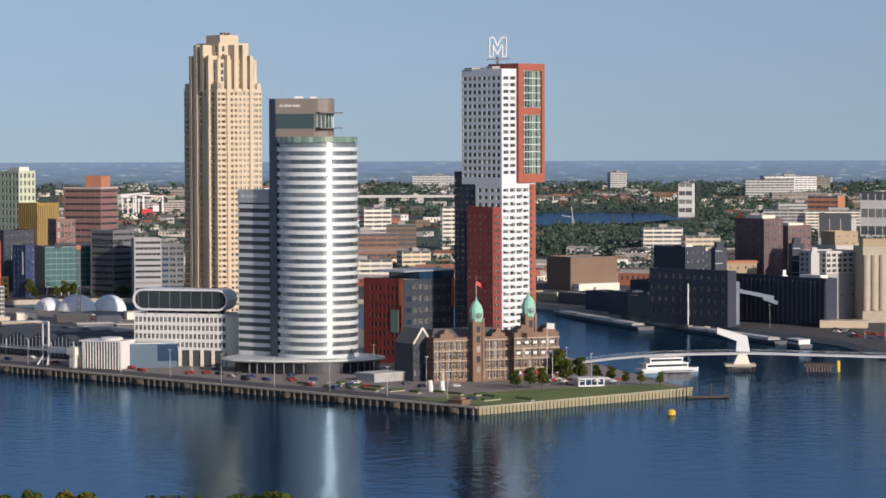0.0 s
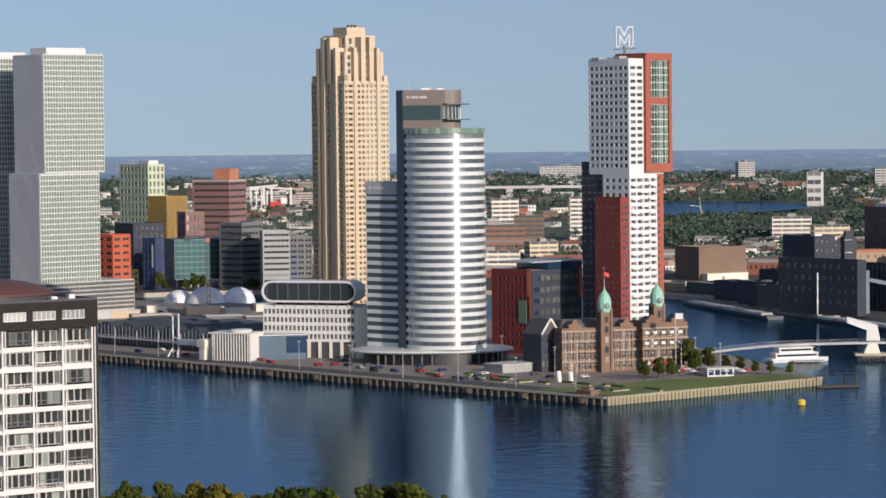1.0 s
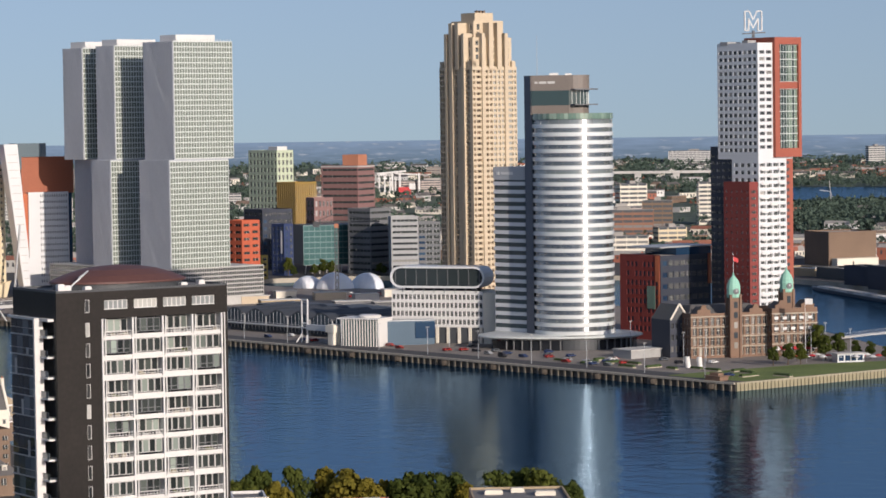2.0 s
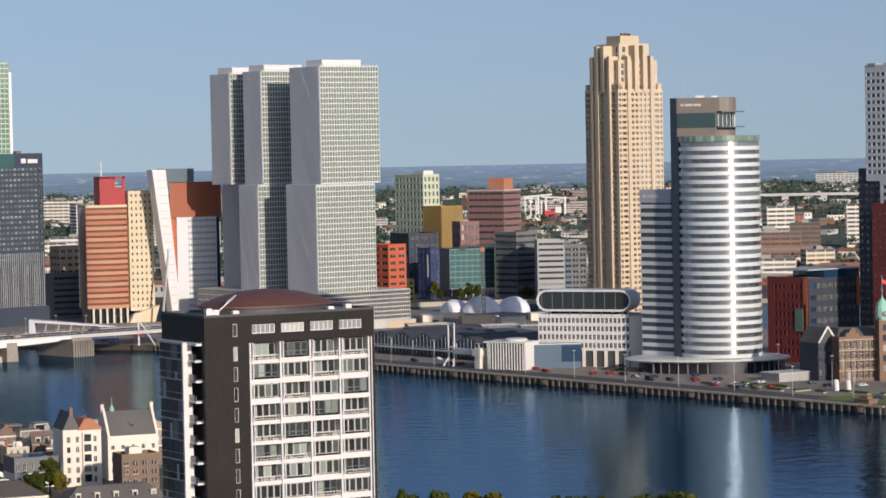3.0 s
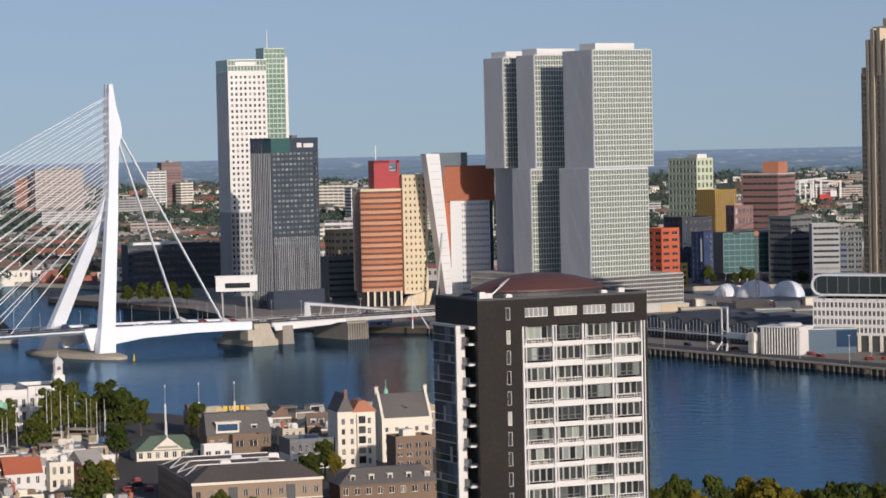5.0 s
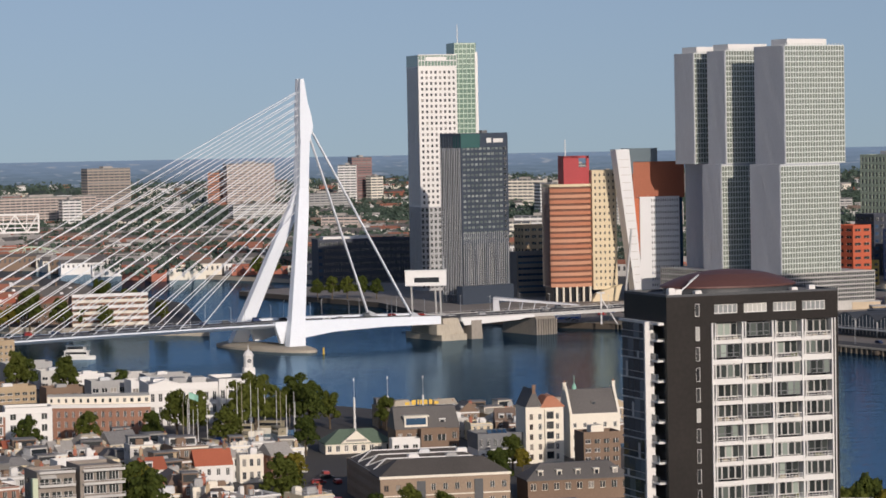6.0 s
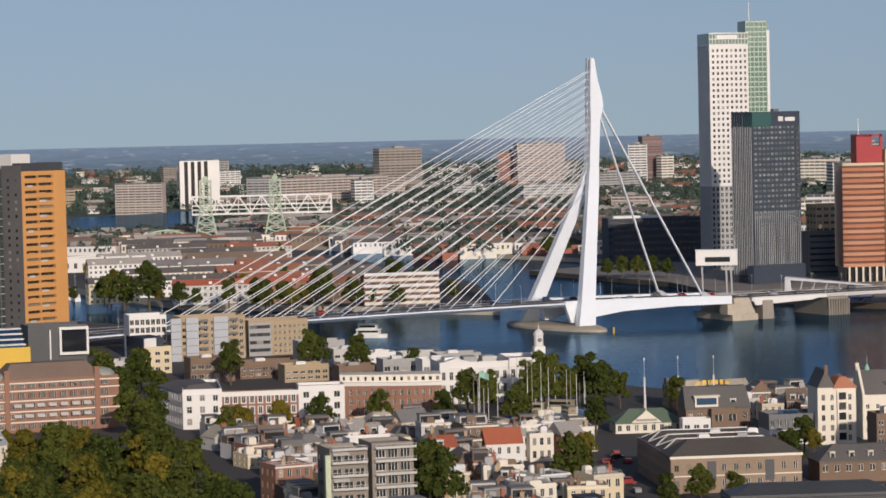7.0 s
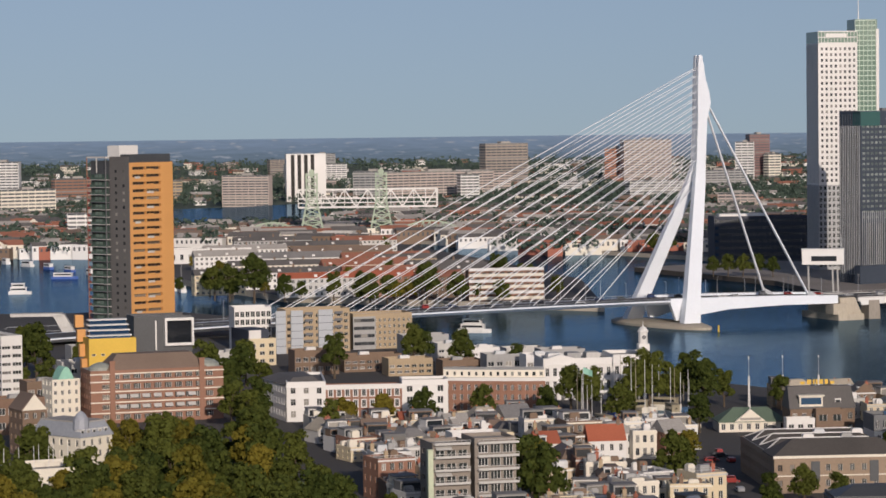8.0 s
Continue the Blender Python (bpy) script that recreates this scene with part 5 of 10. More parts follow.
def old_hotel():
    """The brick shipping-line office with two copper-capped clock towers."""
    b = corner_thing("historic_hotel", "ornate weathered brick hotel with green copper clock towers", "hotel", 0.2, 1202, 22)
    ROOM[b.name] = 110
    tall = lambda c, n, lo, hi, a, e: face(c, n, 0.5, 0.66, lo, hi, a, e, dep=0.5, bars=1, cross=0.6)
    block(b, 36, 24, 3, 21, OLDSTONE, face(13, 4, 0.64, 0.76, 0.6, 17.6, 0.5, 35.5, dep=0.5, bars=1, cross=0.6, sash=OFFWHITE), face(8, 4, 0.5, 0.66, 0.6, 17.6, dep=0.5), parapet=1.0, roof=SLATE)
    block(b, 21, 20, 3, 22.5, OLDSTONE, face(7, 4, 0.64, 0.74, 0.6, 18.6, 0.5, 20.5, dep=0.5, bars=1, cross=0.6, sash=OFFWHITE), face(4, 4, 0.5, 0.62, 0.6, 18.6), x=35.5, y=-4.5, parapet=1.0, roof=SLATE)
    for z in (7.4, 11.7, 16.0, 20.4):
        s = Shape()
        s.box(-0.25, -0.3, z, 35.4, 0, z + 0.45)
        part("cornice", s, CONCRETE, b)
        s = Shape()
        s.box(35.3, -4.8, z + 0.6, 56.8, -4.5, z + 1.05)
        part("cornice", s, CONCRETE, b)
    for x0, y0, w, h in ((3, 0, 6, 3.6), (27, 0, 6, 3.4), (37, -4.5, 5.5, 3.4), (49, -4.5, 6, 3.8)):
        s = Shape()
        zt = 22 if y0 == 0 else 23.5
        pts = [(0, 0), (w, 0), (w, h * 0.4), (w * 0.75, h * 0.5), (w * 0.62, h), (w * 0.38, h), (w * 0.25, h * 0.5), (0, h * 0.4)]
        s.loft([[(x0 + a, y0 - 0.1, zt + c) for a, c in pts], [(x0 + a, y0 + 1.0, zt + c) for a, c in pts]])
        part("gable", s, OLDSTONE, b)
        s = Shape()
        s.loft([[(x0, y0 + 1, zt), (x0 + w, y0 + 1, zt), (x0 + w / 2, y0 + 1, zt + h * 0.8)], [(x0, y0 + 8, zt), (x0 + w, y0 + 8, zt), (x0 + w / 2, y0 + 8, zt + h * 0.8)]])
        part("gable_roof", s, SLATE, b)
    s = Shape()
    s.loft([[(1, 5, 21.2), (35, 5, 21.2), (35, 22, 21.2), (1, 22, 21.2)], [(4, 10, 25), (32, 10, 25), (32, 17, 25), (4, 17, 25)]])
    part("mansard", s, SLATE, b)
    for tx, ty, z0, zt in ((19.2, -1.2, 3, 32.5), (44.5, 0.5, 22, 34)):
        t = Shape()
        t.box(tx - 2.2, ty - 2.2, z0, tx + 2.2, ty + 2.2, zt - 4)
        for dx in (-2.2, 2.2):
            for dy in (-2.2, 2.2):
                t.box(tx + dx - 0.5, ty + dy - 0.5, z0, tx + dx + 0.5, ty + dy + 0.5, zt - 2.5)
        part("tower", t, OLDSTONE, b)
        for j in range(5 if z0 < 5 else 1):
            w = Shape()
            w.box(tx - 0.8, ty - 2.36, (7 if z0 < 5 else 25.5) + j * 4.3, tx + 0.8, ty - 2.2, (9.6 if z0 < 5 else 28.5) + j * 4.3)
            part("window", w, GLASS, b)
        t = Shape()
        t.lathe([(2.6, zt - 4), (2.9, zt - 3.4), (2.9, zt - 1.2), (3.0, zt), (2.8, zt + 1.6), (2.1, zt + 3.4), (1.2, zt + 4.6), (0.5, zt + 5.4), (0.15, zt + 6.6), (0.05, zt + 7.5)], 12, tx, ty)
        part("copper_cap", t, COPPER, b, "green copper clock cap")
        t = Shape()
        t.lathe([(1.25, 0), (1.25, 0.15)], 20)
        d = part("clock_face", t, DARKGREY, b)
        d.matrix_basis = pose(tx, ty - 2.95, zt - 1.2, 90)
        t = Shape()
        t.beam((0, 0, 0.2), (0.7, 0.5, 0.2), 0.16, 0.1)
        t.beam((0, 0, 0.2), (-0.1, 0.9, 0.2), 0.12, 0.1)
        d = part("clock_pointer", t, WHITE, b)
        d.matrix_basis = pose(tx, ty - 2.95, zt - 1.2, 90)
    s = Shape()
    s.tube((19.2, -1.2, 39), (19.2, -1.2, 48), 0.12, 0.06)
    part("flagpole", s, STEEL, b)
    s = Shape()
    s.loft([[(19.3, -1.2, 44.2), (19.3, -1.15, 44.2), (19.3, -1.15, 46), (19.3, -1.2, 46)], [(21.8, -0.6, 43.2), (21.8, -0.55, 43.2), (21.8, -0.55, 45.0), (21.8, -0.6, 45.0)]])
    part("flag", s, REDSIGN, b)
    for i in range(7):
        s = Shape()
        xx = 36.2 + i * 2.9
        s.loft([[(xx, -4.5, 7.0), (xx + 2.3, -4.5, 7.0), (xx + 2.3, -4.6, 7.1), (xx, -4.6, 7.1)], [(xx, -6.3, 5.8), (xx + 2.3, -6.3, 5.8), (xx + 2.3, -6.3, 5.95), (xx, -6.3, 5.95)]])
        part("awning", s, REDSIGN if i % 2 else WHITE, b)
    for i in range(10):
        s = Shape()
        s.box(36.4 + (i % 5) * 3.9, -5.0, 14.2 + (i // 5) * 4.5, 38.2 + (i % 5) * 3.9, -4.6, 15.4 + (i // 5) * 4.5)
        part("sun_blind", s, WHITE, b)
    # navy walls and charcoal roof paint in this house's shaded side
    d = corner_thing("dark_gabled_house", "gabled house beside the hotel, painted dark for its shaded side", "house", 0.62, 1208, 30)
    block(d, 9, 16, 3, 19, NAVY, face(4, 3, 0.6, 0.5, 1, sash=DARKGREY), None, parapet=0)
    s = Shape()
    s.loft([[(0, -0.2, 19), (9, -0.2, 19), (4.5, -0.2, 25.5)], [(0, 16, 19), (9, 16, 19), (4.5, 16, 25.5)]])
    part("gable_roof", s, CHAR, d)
    s = Shape()
    for p, q in (((0, -0.4, 19.2), (4.5, -0.4, 25.9)), ((4.5, -0.4, 25.9), (9, -0.4, 19.2))):
        s.beam(p, q, 0.5, 0.7)
    part("verge", s, OFFWHITE, d)


old_hotel()


def red_block():
    b = corner_thing("brick_office", "dark red brick and blue glass block with orange frames", "office", 0.80, 1300, 45)
    OXBLOOD = material("oxblood_brick", (0.24, 0.045, 0.038), 0.85, vary=0.2)
    block(b, 33, 26.5, 3, 42, NAVY, face(8, 6, 0.8, 0.45, 6, 38, 1, 32, bars=2, glass=BLUEGLASS, sash=NAVY), None, parapet=0)
    s = Shape()
    front(s, b, -0.3, 26.4, 3, -0.3, 0, 42.4, face(8, 8, 0.58, 0.56, 3, 37, 4, 25.5, sash=OFFWHITE, glass=GLASS, skip=lambda i, j: (i * 3 + j * 5) % 11 == 0))
    part("red_front", s, [OXBLOOD, OXBLOOD, GLASS_I, WHITE], b)
    s = Shape()
    s.box(-0.5, 0.3, 30, -0.32, 3.0, 42)
    s.box(-0.5, 0.3, 17, -0.32, 1.4, 30)
    part("orange_frame", s, ORANGERED, b)
    s = Shape()
    s.box(31, -0.4, 28, 33.1, -0.05, 42)
    part("orange_frame", s, ORANGERED, b)
    s = Shape()
    s.box(-0.55, 3.2, 17.5, -0.34, 8.4, 28)
    part("glass_bay", s, GREENGLASS, b)
    s = Shape()
    s.box(10, -0.3, 42, 33, 20, 45.5)
    part("top_storey", s, BLUEGLASS, b)
    s = Shape()
    s.box(-1, -1, 45.5, 34, 21, 46.1)
    part("roof", s, STEEL, b)


red_block()


def penthouse_block():
    """The long white warehouse with the capsule-shaped penthouse above it."""
    b = corner_thing("converted_warehouse", "white concrete warehouse with a capsule penthouse on top", "warehouse", 4.41, 1324, 70)
    block(b, 17, 46, 8, 24.5, WHITE, face(6, 3, 0.6, 0.5, 1, bars=2), face(22, 4, 0.74, 0.6, 0.5, 16.2, dep=0.4, bars=1), parapet=0.7)
    # recessed storey coloured charcoal for the shade behind the columns
    s = Shape()
    s.box(0.6, 0.6, 0, 16.4, 45.4, 8)
    part("ground_floor", s, CHAR, b)
    for i in range(9):
        s = Shape()
        s.box(-0.1, 0.4 + i * 5.5, 0, 0.6, 1.8 + i * 5.5, 8)
        part("column", s, OFFWHITE, b)
    s = Shape()
    s.box(2, 6, 24.4, 14, 40, 27)
    part("link_storey", s, SHADOWGLASS, b)

    def stadium(x, k):
        r, out = 5.1, []
        for i in range(9):
            a = radians(-90 + 22.5 * i)
            out.append((x, 41.5 + (r - k) * math.cos(a), 31.6 + (r - k) * math.sin(a)))
        for i in range(9):
            a = radians(90 + 22.5 * i)
            out.append((x, 4.0 + (r - k) * math.cos(a), 31.6 + (r - k) * math.sin(a)))
        return out
    s = Shape()
    s.loft([stadium(0.8, 1.0), stadium(-0.6, 0.9), stadium(-0.6, 0.0), stadium(13, 0.0), stadium(13.6, 0.8)])
    part("capsule", s, WHITE_GLOSS, b, "white capsule-shaped shell")
    s = Shape()
    s.poly(stadium(0.3, 0.95))
    part("long_window", s, glazing("capsule_glass", (0.03, 0.04, 0.042), (0.1, 0.12, 0.12), 0.3, rough=0.05, spec=1.0), b)
    for i in range(9):
        s = Shape()
        s.box(0.1, 1.5 + i * 5.3, 27.6, 0.28, 1.75 + i * 5.3, 35.6)
        part("window_mullion", s, DARKGREY, b)
    s = Shape()
    for i in range(8):
        s.box(-0.4, 3 + i * 5.3, 24.4, 0.1, 3.3 + i * 5.3, 27)
    part("legs", s, DARKGREY, b, kind="stuff")
    for i in range(5):
        s = Shape()
        s.box(13.0, 6 + i * 2, 29.5, 13.9, 7 + i * 2, 33.5)
        part("end_slot", s, CHAR, b)
    s = Shape()
    s.box(0, -7, 0, 17, -0.2, 24.4)
    part("side_wing", s, OFFWHITE, b)
    s = Shape()
    s.box(0.4, -7.1, 4, 3.2, -7, 23)
    part("brick_strip", s, RUST, b)
    nearer(b, 0.976)


penthouse_block()


def quay_pavilion():
    b = corner_thing("quay_pavilion", "white pavilion with a glazed ribbed front on the quay", "pavilion", 6.54, 1283, 60)
    s = Shape()
    s.box(0.5, 0.5, 3, 12.6, 19.4, 15.2)
    part("body", s, TEALGLASS, b)
    s = Shape()
    s.box(0, 0, 3, 12.8, 0.5, 15.6)
    part("side_wall", s, WHITE, b)
    s = Shape()
    s.box(0, 19.2, 3, 12.8, 19.8, 15.6)
    part("side_wall", s, WHITE, b)
    s = Shape()
    s.box(-0.6, -0.4, 15.3, 13.2, 21.5, 15.9)
    s.lathe([(5, 15.9), (5.4, 16.6), (4.6, 17.2)], 24, 6, 8)
    part("roof", s, WHITE, b)
    for i in range(13):
        t = Shape()
        t.box(-0.25, 1 + i * 1.45, 3, 0.4, 1.25 + i * 1.45, 15.3)
        part("rib", t, WHITE, b)
    # hall wall's blue is darkened to stand in for shade
    c = corner_thing("blue_hall", "long panelled hall beside the pavilion, its blue darkened for shade", "hall", 6.45, 1290, 8)
    s = Shape()
    s.box(0, 0, 3, 24, 7, 14)
    part("wall", s, material("deep_blue_panel", (0.06, 0.11, 0.16), 0.4, vary=0.06), c)
    s = Shape()
    s.box(15, -0.3, 6, 24.2, -0.02, 13.5)
    part("glass_end", s, BLUEGLASS, c)
    s = Shape()
    s.box(-0.4, -0.4, 14, 24.4, 7.4, 14.4)
    part("roof", s, STEEL, c)


quay_pavilion()


# grey of the vaults taken darker, with the terminal's shade in it
VAULTZINC = material("dark_zinc", (0.055, 0.062, 0.072), 0.6, vary=0.2)
VAULTGLASS = glazing("terminal_glass", (0.03, 0.045, 0.06), (0.07, 0.09, 0.11), 0.5)


def vaulted_terminal():
    x, y = along(252, 42)
    b = thing("cruise_terminal", "low terminal hall under a row of dark barrel vaults", "terminal", x, y, 3, QTURN)
    for k in range(8):
        s = Shape()
        arc = [(17.4 * i / 10, 7.4 + 3.8 * math.sin(math.pi * i / 10)) for i in range(11)]
        x0 = -k * 17.6
        s.loft([[(x0 - 17.4 + a, yy, z) for a, z in arc] + [(x0, yy, 7.0), (x0 - 17.4, yy, 7.0)] for yy in (0, 42)])
        part("vault", s, VAULTZINC, b, "dark barrel vault")
        s = Shape()
        s.poly([(x0 - 16.8 + a * 0.96, -0.1, z - 0.5) for a, z in arc] + [(x0 - 0.3, -0.1, 1), (x0 - 17, -0.1, 1)])
        part("arched_window", s, VAULTGLASS, b)
        for q in range(1, 6):
            s = Shape()
            s.box(x0 - 17.4 + q * 2.9, -0.25, 1, x0 - 17.25 + q * 2.9, -0.12, 7.2 + 3.2 * math.sin(math.pi * q / 6))
            part("glazing_bar", s, STEEL, b)
        s = Shape()
        s.box(x0 - 0.3, -0.4, 0, x0 + 0.2, 0.4, 7.6)
        part("post", s, PALEGREY, b)
    s = Shape()
    s.box(-136, 0.4, 0, 0, 41, 6.4)
    part("hall", s, CHAR, b)
    s = Shape()
    s.box(-136, -4.5, 3.6, 2, -0.6, 4.0)
    s.box(-136, -4.5, 5.0, 2, -4.4, 5.2)
    part("gallery", s, STEEL, b)
    # a rear terrace and the sheds behind, shade put into their dark walls
    for k, (s0, d, w, dp, h, mt) in enumerate(((262, 92, 30, 24, 9, CHAR), (300, 96, 40, 26, 7, DARKGREY), (350, 98, 34, 26, 8, CHAR), (215, 86, 26, 20, 6.5, BLUEGLASS), (400, 100, 44, 24, 7, CHAR))):
        x, y = along(s0, d)
        c = thing("low_shed", "low dark flat-roofed shed on the pier", "shed", x, y, 3, QTURN, "pier sheds")
        t = Shape()
        t.box(-w, 0, 0, 0, dp, h)
        part("wall", t, mt, c)
        t = Shape()
        t.box(-w - 0.4, -0.4, h, 0.4, dp + 0.4, h + 0.4)
        part("roof", t, ROOFGREY, c)


vaulted_terminal()


def gangway(s0):
    x, y = along(s0, 14)
    b = thing("passenger_gangway", "white steel passenger gangway tower on the quay", "gangway", x, y, 3, QTURN, "quay gangways")
    s = Shape()
    for dx in (-2.2, 2.2):
        s.beam((dx, 0, 0), (dx, 0, 20), 0.6)
        s.beam((dx * 1.7, -2, 0), (dx, 0, 4), 0.7)
    s.beam((-2.2, 0, 20), (2.2, 0, 20), 0.6)
    s.beam((-2.2, 0, 9), (2.2, 0, 9), 0.6)
    part("frame", s, WHITE, b)
    s = Shape()
    s.box(2.4, -1.2, 6, 22, 1.2, 8.6)
    part("bridge", s, STEEL, b)
    s = Shape()
    s.box(20, -2, 0, 24, 2, 9.5)
    s.box(19, -2.6, 5.8, 25, 2.6, 9.0)
    part("head", s, OFFWHITE, b)


gangway(290)


def floating_domes():
    for k, (az, d, r) in enumerate(((7.95, 1745, 9.5), (7.4, 1735, 12), (6.75, 1750, 10.5))):
        x, y = polar(az, d)
        b = thing("floating_dome", "translucent silver dome pavilion on the water", "dome", x, y, 0, 0, "floating domes")
        s = Shape()
        s.lathe([(r, 0), (r, 1.5)] + [(r * math.cos(a), 1.5 + r * 0.95 * math.sin(a)) for a in [radians(11 * i) for i in range(1, 9)]], 20)
        part("shell", s, material("silver_film", (0.78, 0.81, 0.84), 0.3, 0.0, vary=0.1, stain=0.2), b)


floating_domes()


def vehicle(x, y, z, turn, kind="car", paint=None):
    b = thing(kind, "parked %s %s" % (paint.name.split("_")[0], "delivery van" if kind == "van" else "passenger car"), kind, x, y, z, turn, "parked cars")
    h = 2.2 if kind == "van" else 1.45
    s = Shape()
    side = [(-2.2, 0.35), (2.2, 0.35), (2.2, 0.8), (1.3, 0.9), (0.8, h), (-1.7, h), (-2.2, 0.95)]
    s.loft([[(a, yy * k, c) for a, c in side] for yy, k in ((-0.9, 1), (0.9, 1))])
    part("body", s, paint, b)
    s = Shape()
    s.box(-1.6, -0.92, h - 0.55, 0.7, 0.92, h - 0.15)
    part("glass", s, SHADOWGLASS, b)
    t = Shape()
    for dx in (-1.4, 1.4):
        t.tube((dx, -0.95, 0.32), (dx, 0.95, 0.32), 0.32, n=8)
    part("wheel_set", t, CHAR, b)


PAINTS = [material(n + "_car_paint", c, 0.3, vary=0.03, bump=0) for n, c in (("white", (0.6, 0.6, 0.58)), ("black", (0.02, 0.02, 0.025)), ("silver", (0.3, 0.31, 0.32)), ("blue", (0.03, 0.05, 0.12)), ("red", (0.28, 0.03, 0.025)), ("grey", (0.1, 0.11, 0.12)))]
rnd = random.Random(3)
for k in range(26):
    s0 = rnd.uniform(20, 330)
    vehicle(*along(s0, rnd.choice((20, 25.5, 31))), 3.08, QTURN + rnd.choice((90, 0)), "van" if rnd.random() < 0.15 else "car", rnd.choice(PAINTS))
for k in range(26):
    vehicle(*polar(rnd.uniform(6.2, 9.6), rnd.uniform(1600, 1690)), 3.02, QTURN + 90 * (k % 2), "van" if k % 3 == 0 else "car", rnd.choice(PAINTS))
for k, (az, d, w, mt) in enumerate(((9.3, 1600, 16, SAND), (8.6, 1640, 12, OFFWHITE), (7.8, 1620, 18, SAND), (7.0, 1600, 14, PALEGREY), (6.4, 1640, 16, OFFWHITE), (8.9, 1560, 22, TAN), (7.4, 1540, 20, DARKGREY), (6.6, 1530, 18, CHAR))):
    b = thing("yard_shed", "low flat-roofed yard shed on the pier", "shed", *polar(az, d), 3, az + 12, "pier sheds")
    s = Shape()
    s.box(0, 0, 0, w, 9, 4.2)
    part("wall", s, mt, b)
    s = Shape()
    s.box(-0.4, -0.4, 4.2, w + 0.4, 9.4, 4.6)
    part("roof", s, PALEGREY, b)
for k in range(12):
    x, y = along(rnd.uniform(60, 210), rnd.uniform(36, 60))
    vehicle(x, y, 3.02, QTURN + 90, "car", rnd.choice(PAINTS))


rnd = random.Random(3)
for k in range(26):                              # traffic standing on the bridge and its south end
    xb = -190 + k * 15.5 + rnd.uniform(-4, 4)
    vehicle(*on_bridge(xb, rnd.choice((-8, -4, 4, 8))), (deck_z(xb) if xb < 100 else 11.25) + 0.04, BA, "van" if k % 4 == 0 else "car", rnd.choice(PAINTS))


def swing_bridge():
    """The low white footbridge across the basin's mouth."""
    x, y = polar(-6.0, 1302)
    b = thing("footbridge", "low white lifting footbridge with a slanted counterweight mast", "bridge", x, y, 0, -2)
    s = Shape()
    pts = [(-72, 4.6), (-58, 6.2), (-44, 7.4), (-30, 8.0), (-8, 8.4), (4, 8.6), (20, 8.2), (40, 7.6), (62, 7.0), (110, 6.0)]
    for (xa, za), (xb, zb) in zip(pts, pts[1:]):
        s.loft([[(x, -2.4, z - 0.9), (x, 2.4, z - 0.9), (x, 3, z), (x, -3, z)] for x, z in ((xa, za), (xb, zb))])
    part("deck", s, WHITE, b)
    s = Shape()
    s.loft([[(x, yy, z) for x, z in ((-10.6, 20), (-10.6, 17.2), (-1.5, 13.8), (-1.8, 9), (4.5, 9), (3.2, 16.2))] for yy in (-1.6, 1.6)])
    part("mast", s, WHITE, b, "slanted white counterweight mast")
    s = Shape()
    s.loft([[(-4, -4, 1.5), (5, -4, 1.5), (5, 4, 1.5), (-4, 4, 1.5)], [(-1, -2.6, 7.8), (3, -2.6, 7.8), (3, 2.6, 7.8), (-1, 2.6, 7.8)]])
    part("pier", s, OFFWHITE, b)
    for c, n in ((0, 10), (36, 9)):
        for i in range(n):
            t = Shape()
            t.tube((c - 5.5 + i * 1.3, -5, -2), (c - 5.5 + i * 1.3, -5, 2.6), 0.3, n=6)
            part("pile", t, WOODDARK if c == 0 else BROWN, b)
        t = Shape()
        t.box(c - 7, -5.6, 2.4, c + 7, 5, 3.4)
        part("pile_cap", t, WOODDARK if c else CONCRETE, b)
    t = Shape()
    t.tube((44.5, -5, -1), (44.5, -5, 5), 0.8, n=8)
    part("marker_pile", t, YELLOW, b)
    for y in (-2.9, 2.9):
        t = Shape()
        for (xa, za), (xb, zb) in zip(pts, pts[1:]):
            t.beam((xa, y, za + 1.1), (xb, y, zb + 1.1), 0.08)
        part("railing", t, STEEL, b)


swing_bridge()


def boat(name, label, x, y, turn, L, B, hull, top, decks=2, masts=0, group=""):
    b = thing(name, label, "boat", x, y, 0, turn, group)
    s = Shape()
    out = lambda k, z: [(-L / 2, -B / 2 * k, z), (L * 0.25, -B / 2 * k, z), (L * 0.42, -B * 0.3 * k, z), (L / 2 * (0.94 + 0.06 * k), 0, z), (L * 0.42, B * 0.3 * k, z), (L * 0.25, B / 2 * k, z), (-L / 2, B / 2 * k, z)]
    s.loft([out(0.8, -0.5), out(1.0, 1.6), out(1.0, 1.9)])
    part("hull", s, hull, b)
    for k in range(decks):
        x0, x1 = -L * (0.42 - 0.06 * k), L * (0.28 - 0.09 * k)
        s = Shape()
        s.box(x0, -B * 0.4, 1.9 + k * 2.5, x1, B * 0.4, 4.2 + k * 2.5)
        s.box(x0 - 0.4, -B * 0.44, 4.2 + k * 2.5, x1 + 0.6, B * 0.44, 4.4 + k * 2.5)
        part("cabin", s, top, b)
        s = Shape()
        s.box(x0 + 0.6, -B * 0.405, 2.7 + k * 2.5, x1 - 0.6, B * 0.405, 3.7 + k * 2.5)
        part("window_band", s, SHADOWGLASS, b)
    for k in range(masts):
        s = Shape()
        xm = L * (0.1 - 0.4 * k)
        s.tube((xm, 0, 1.5), (xm, 0, 1.5 + L * 1.15), 0.14, 0.07, n=5)
        s.beam((xm, 0, 3.4), (xm - L * 0.35, 0, 3.2), 0.2)
        part("mast", s, WOODPALE if k else WHITE, b)
    return b


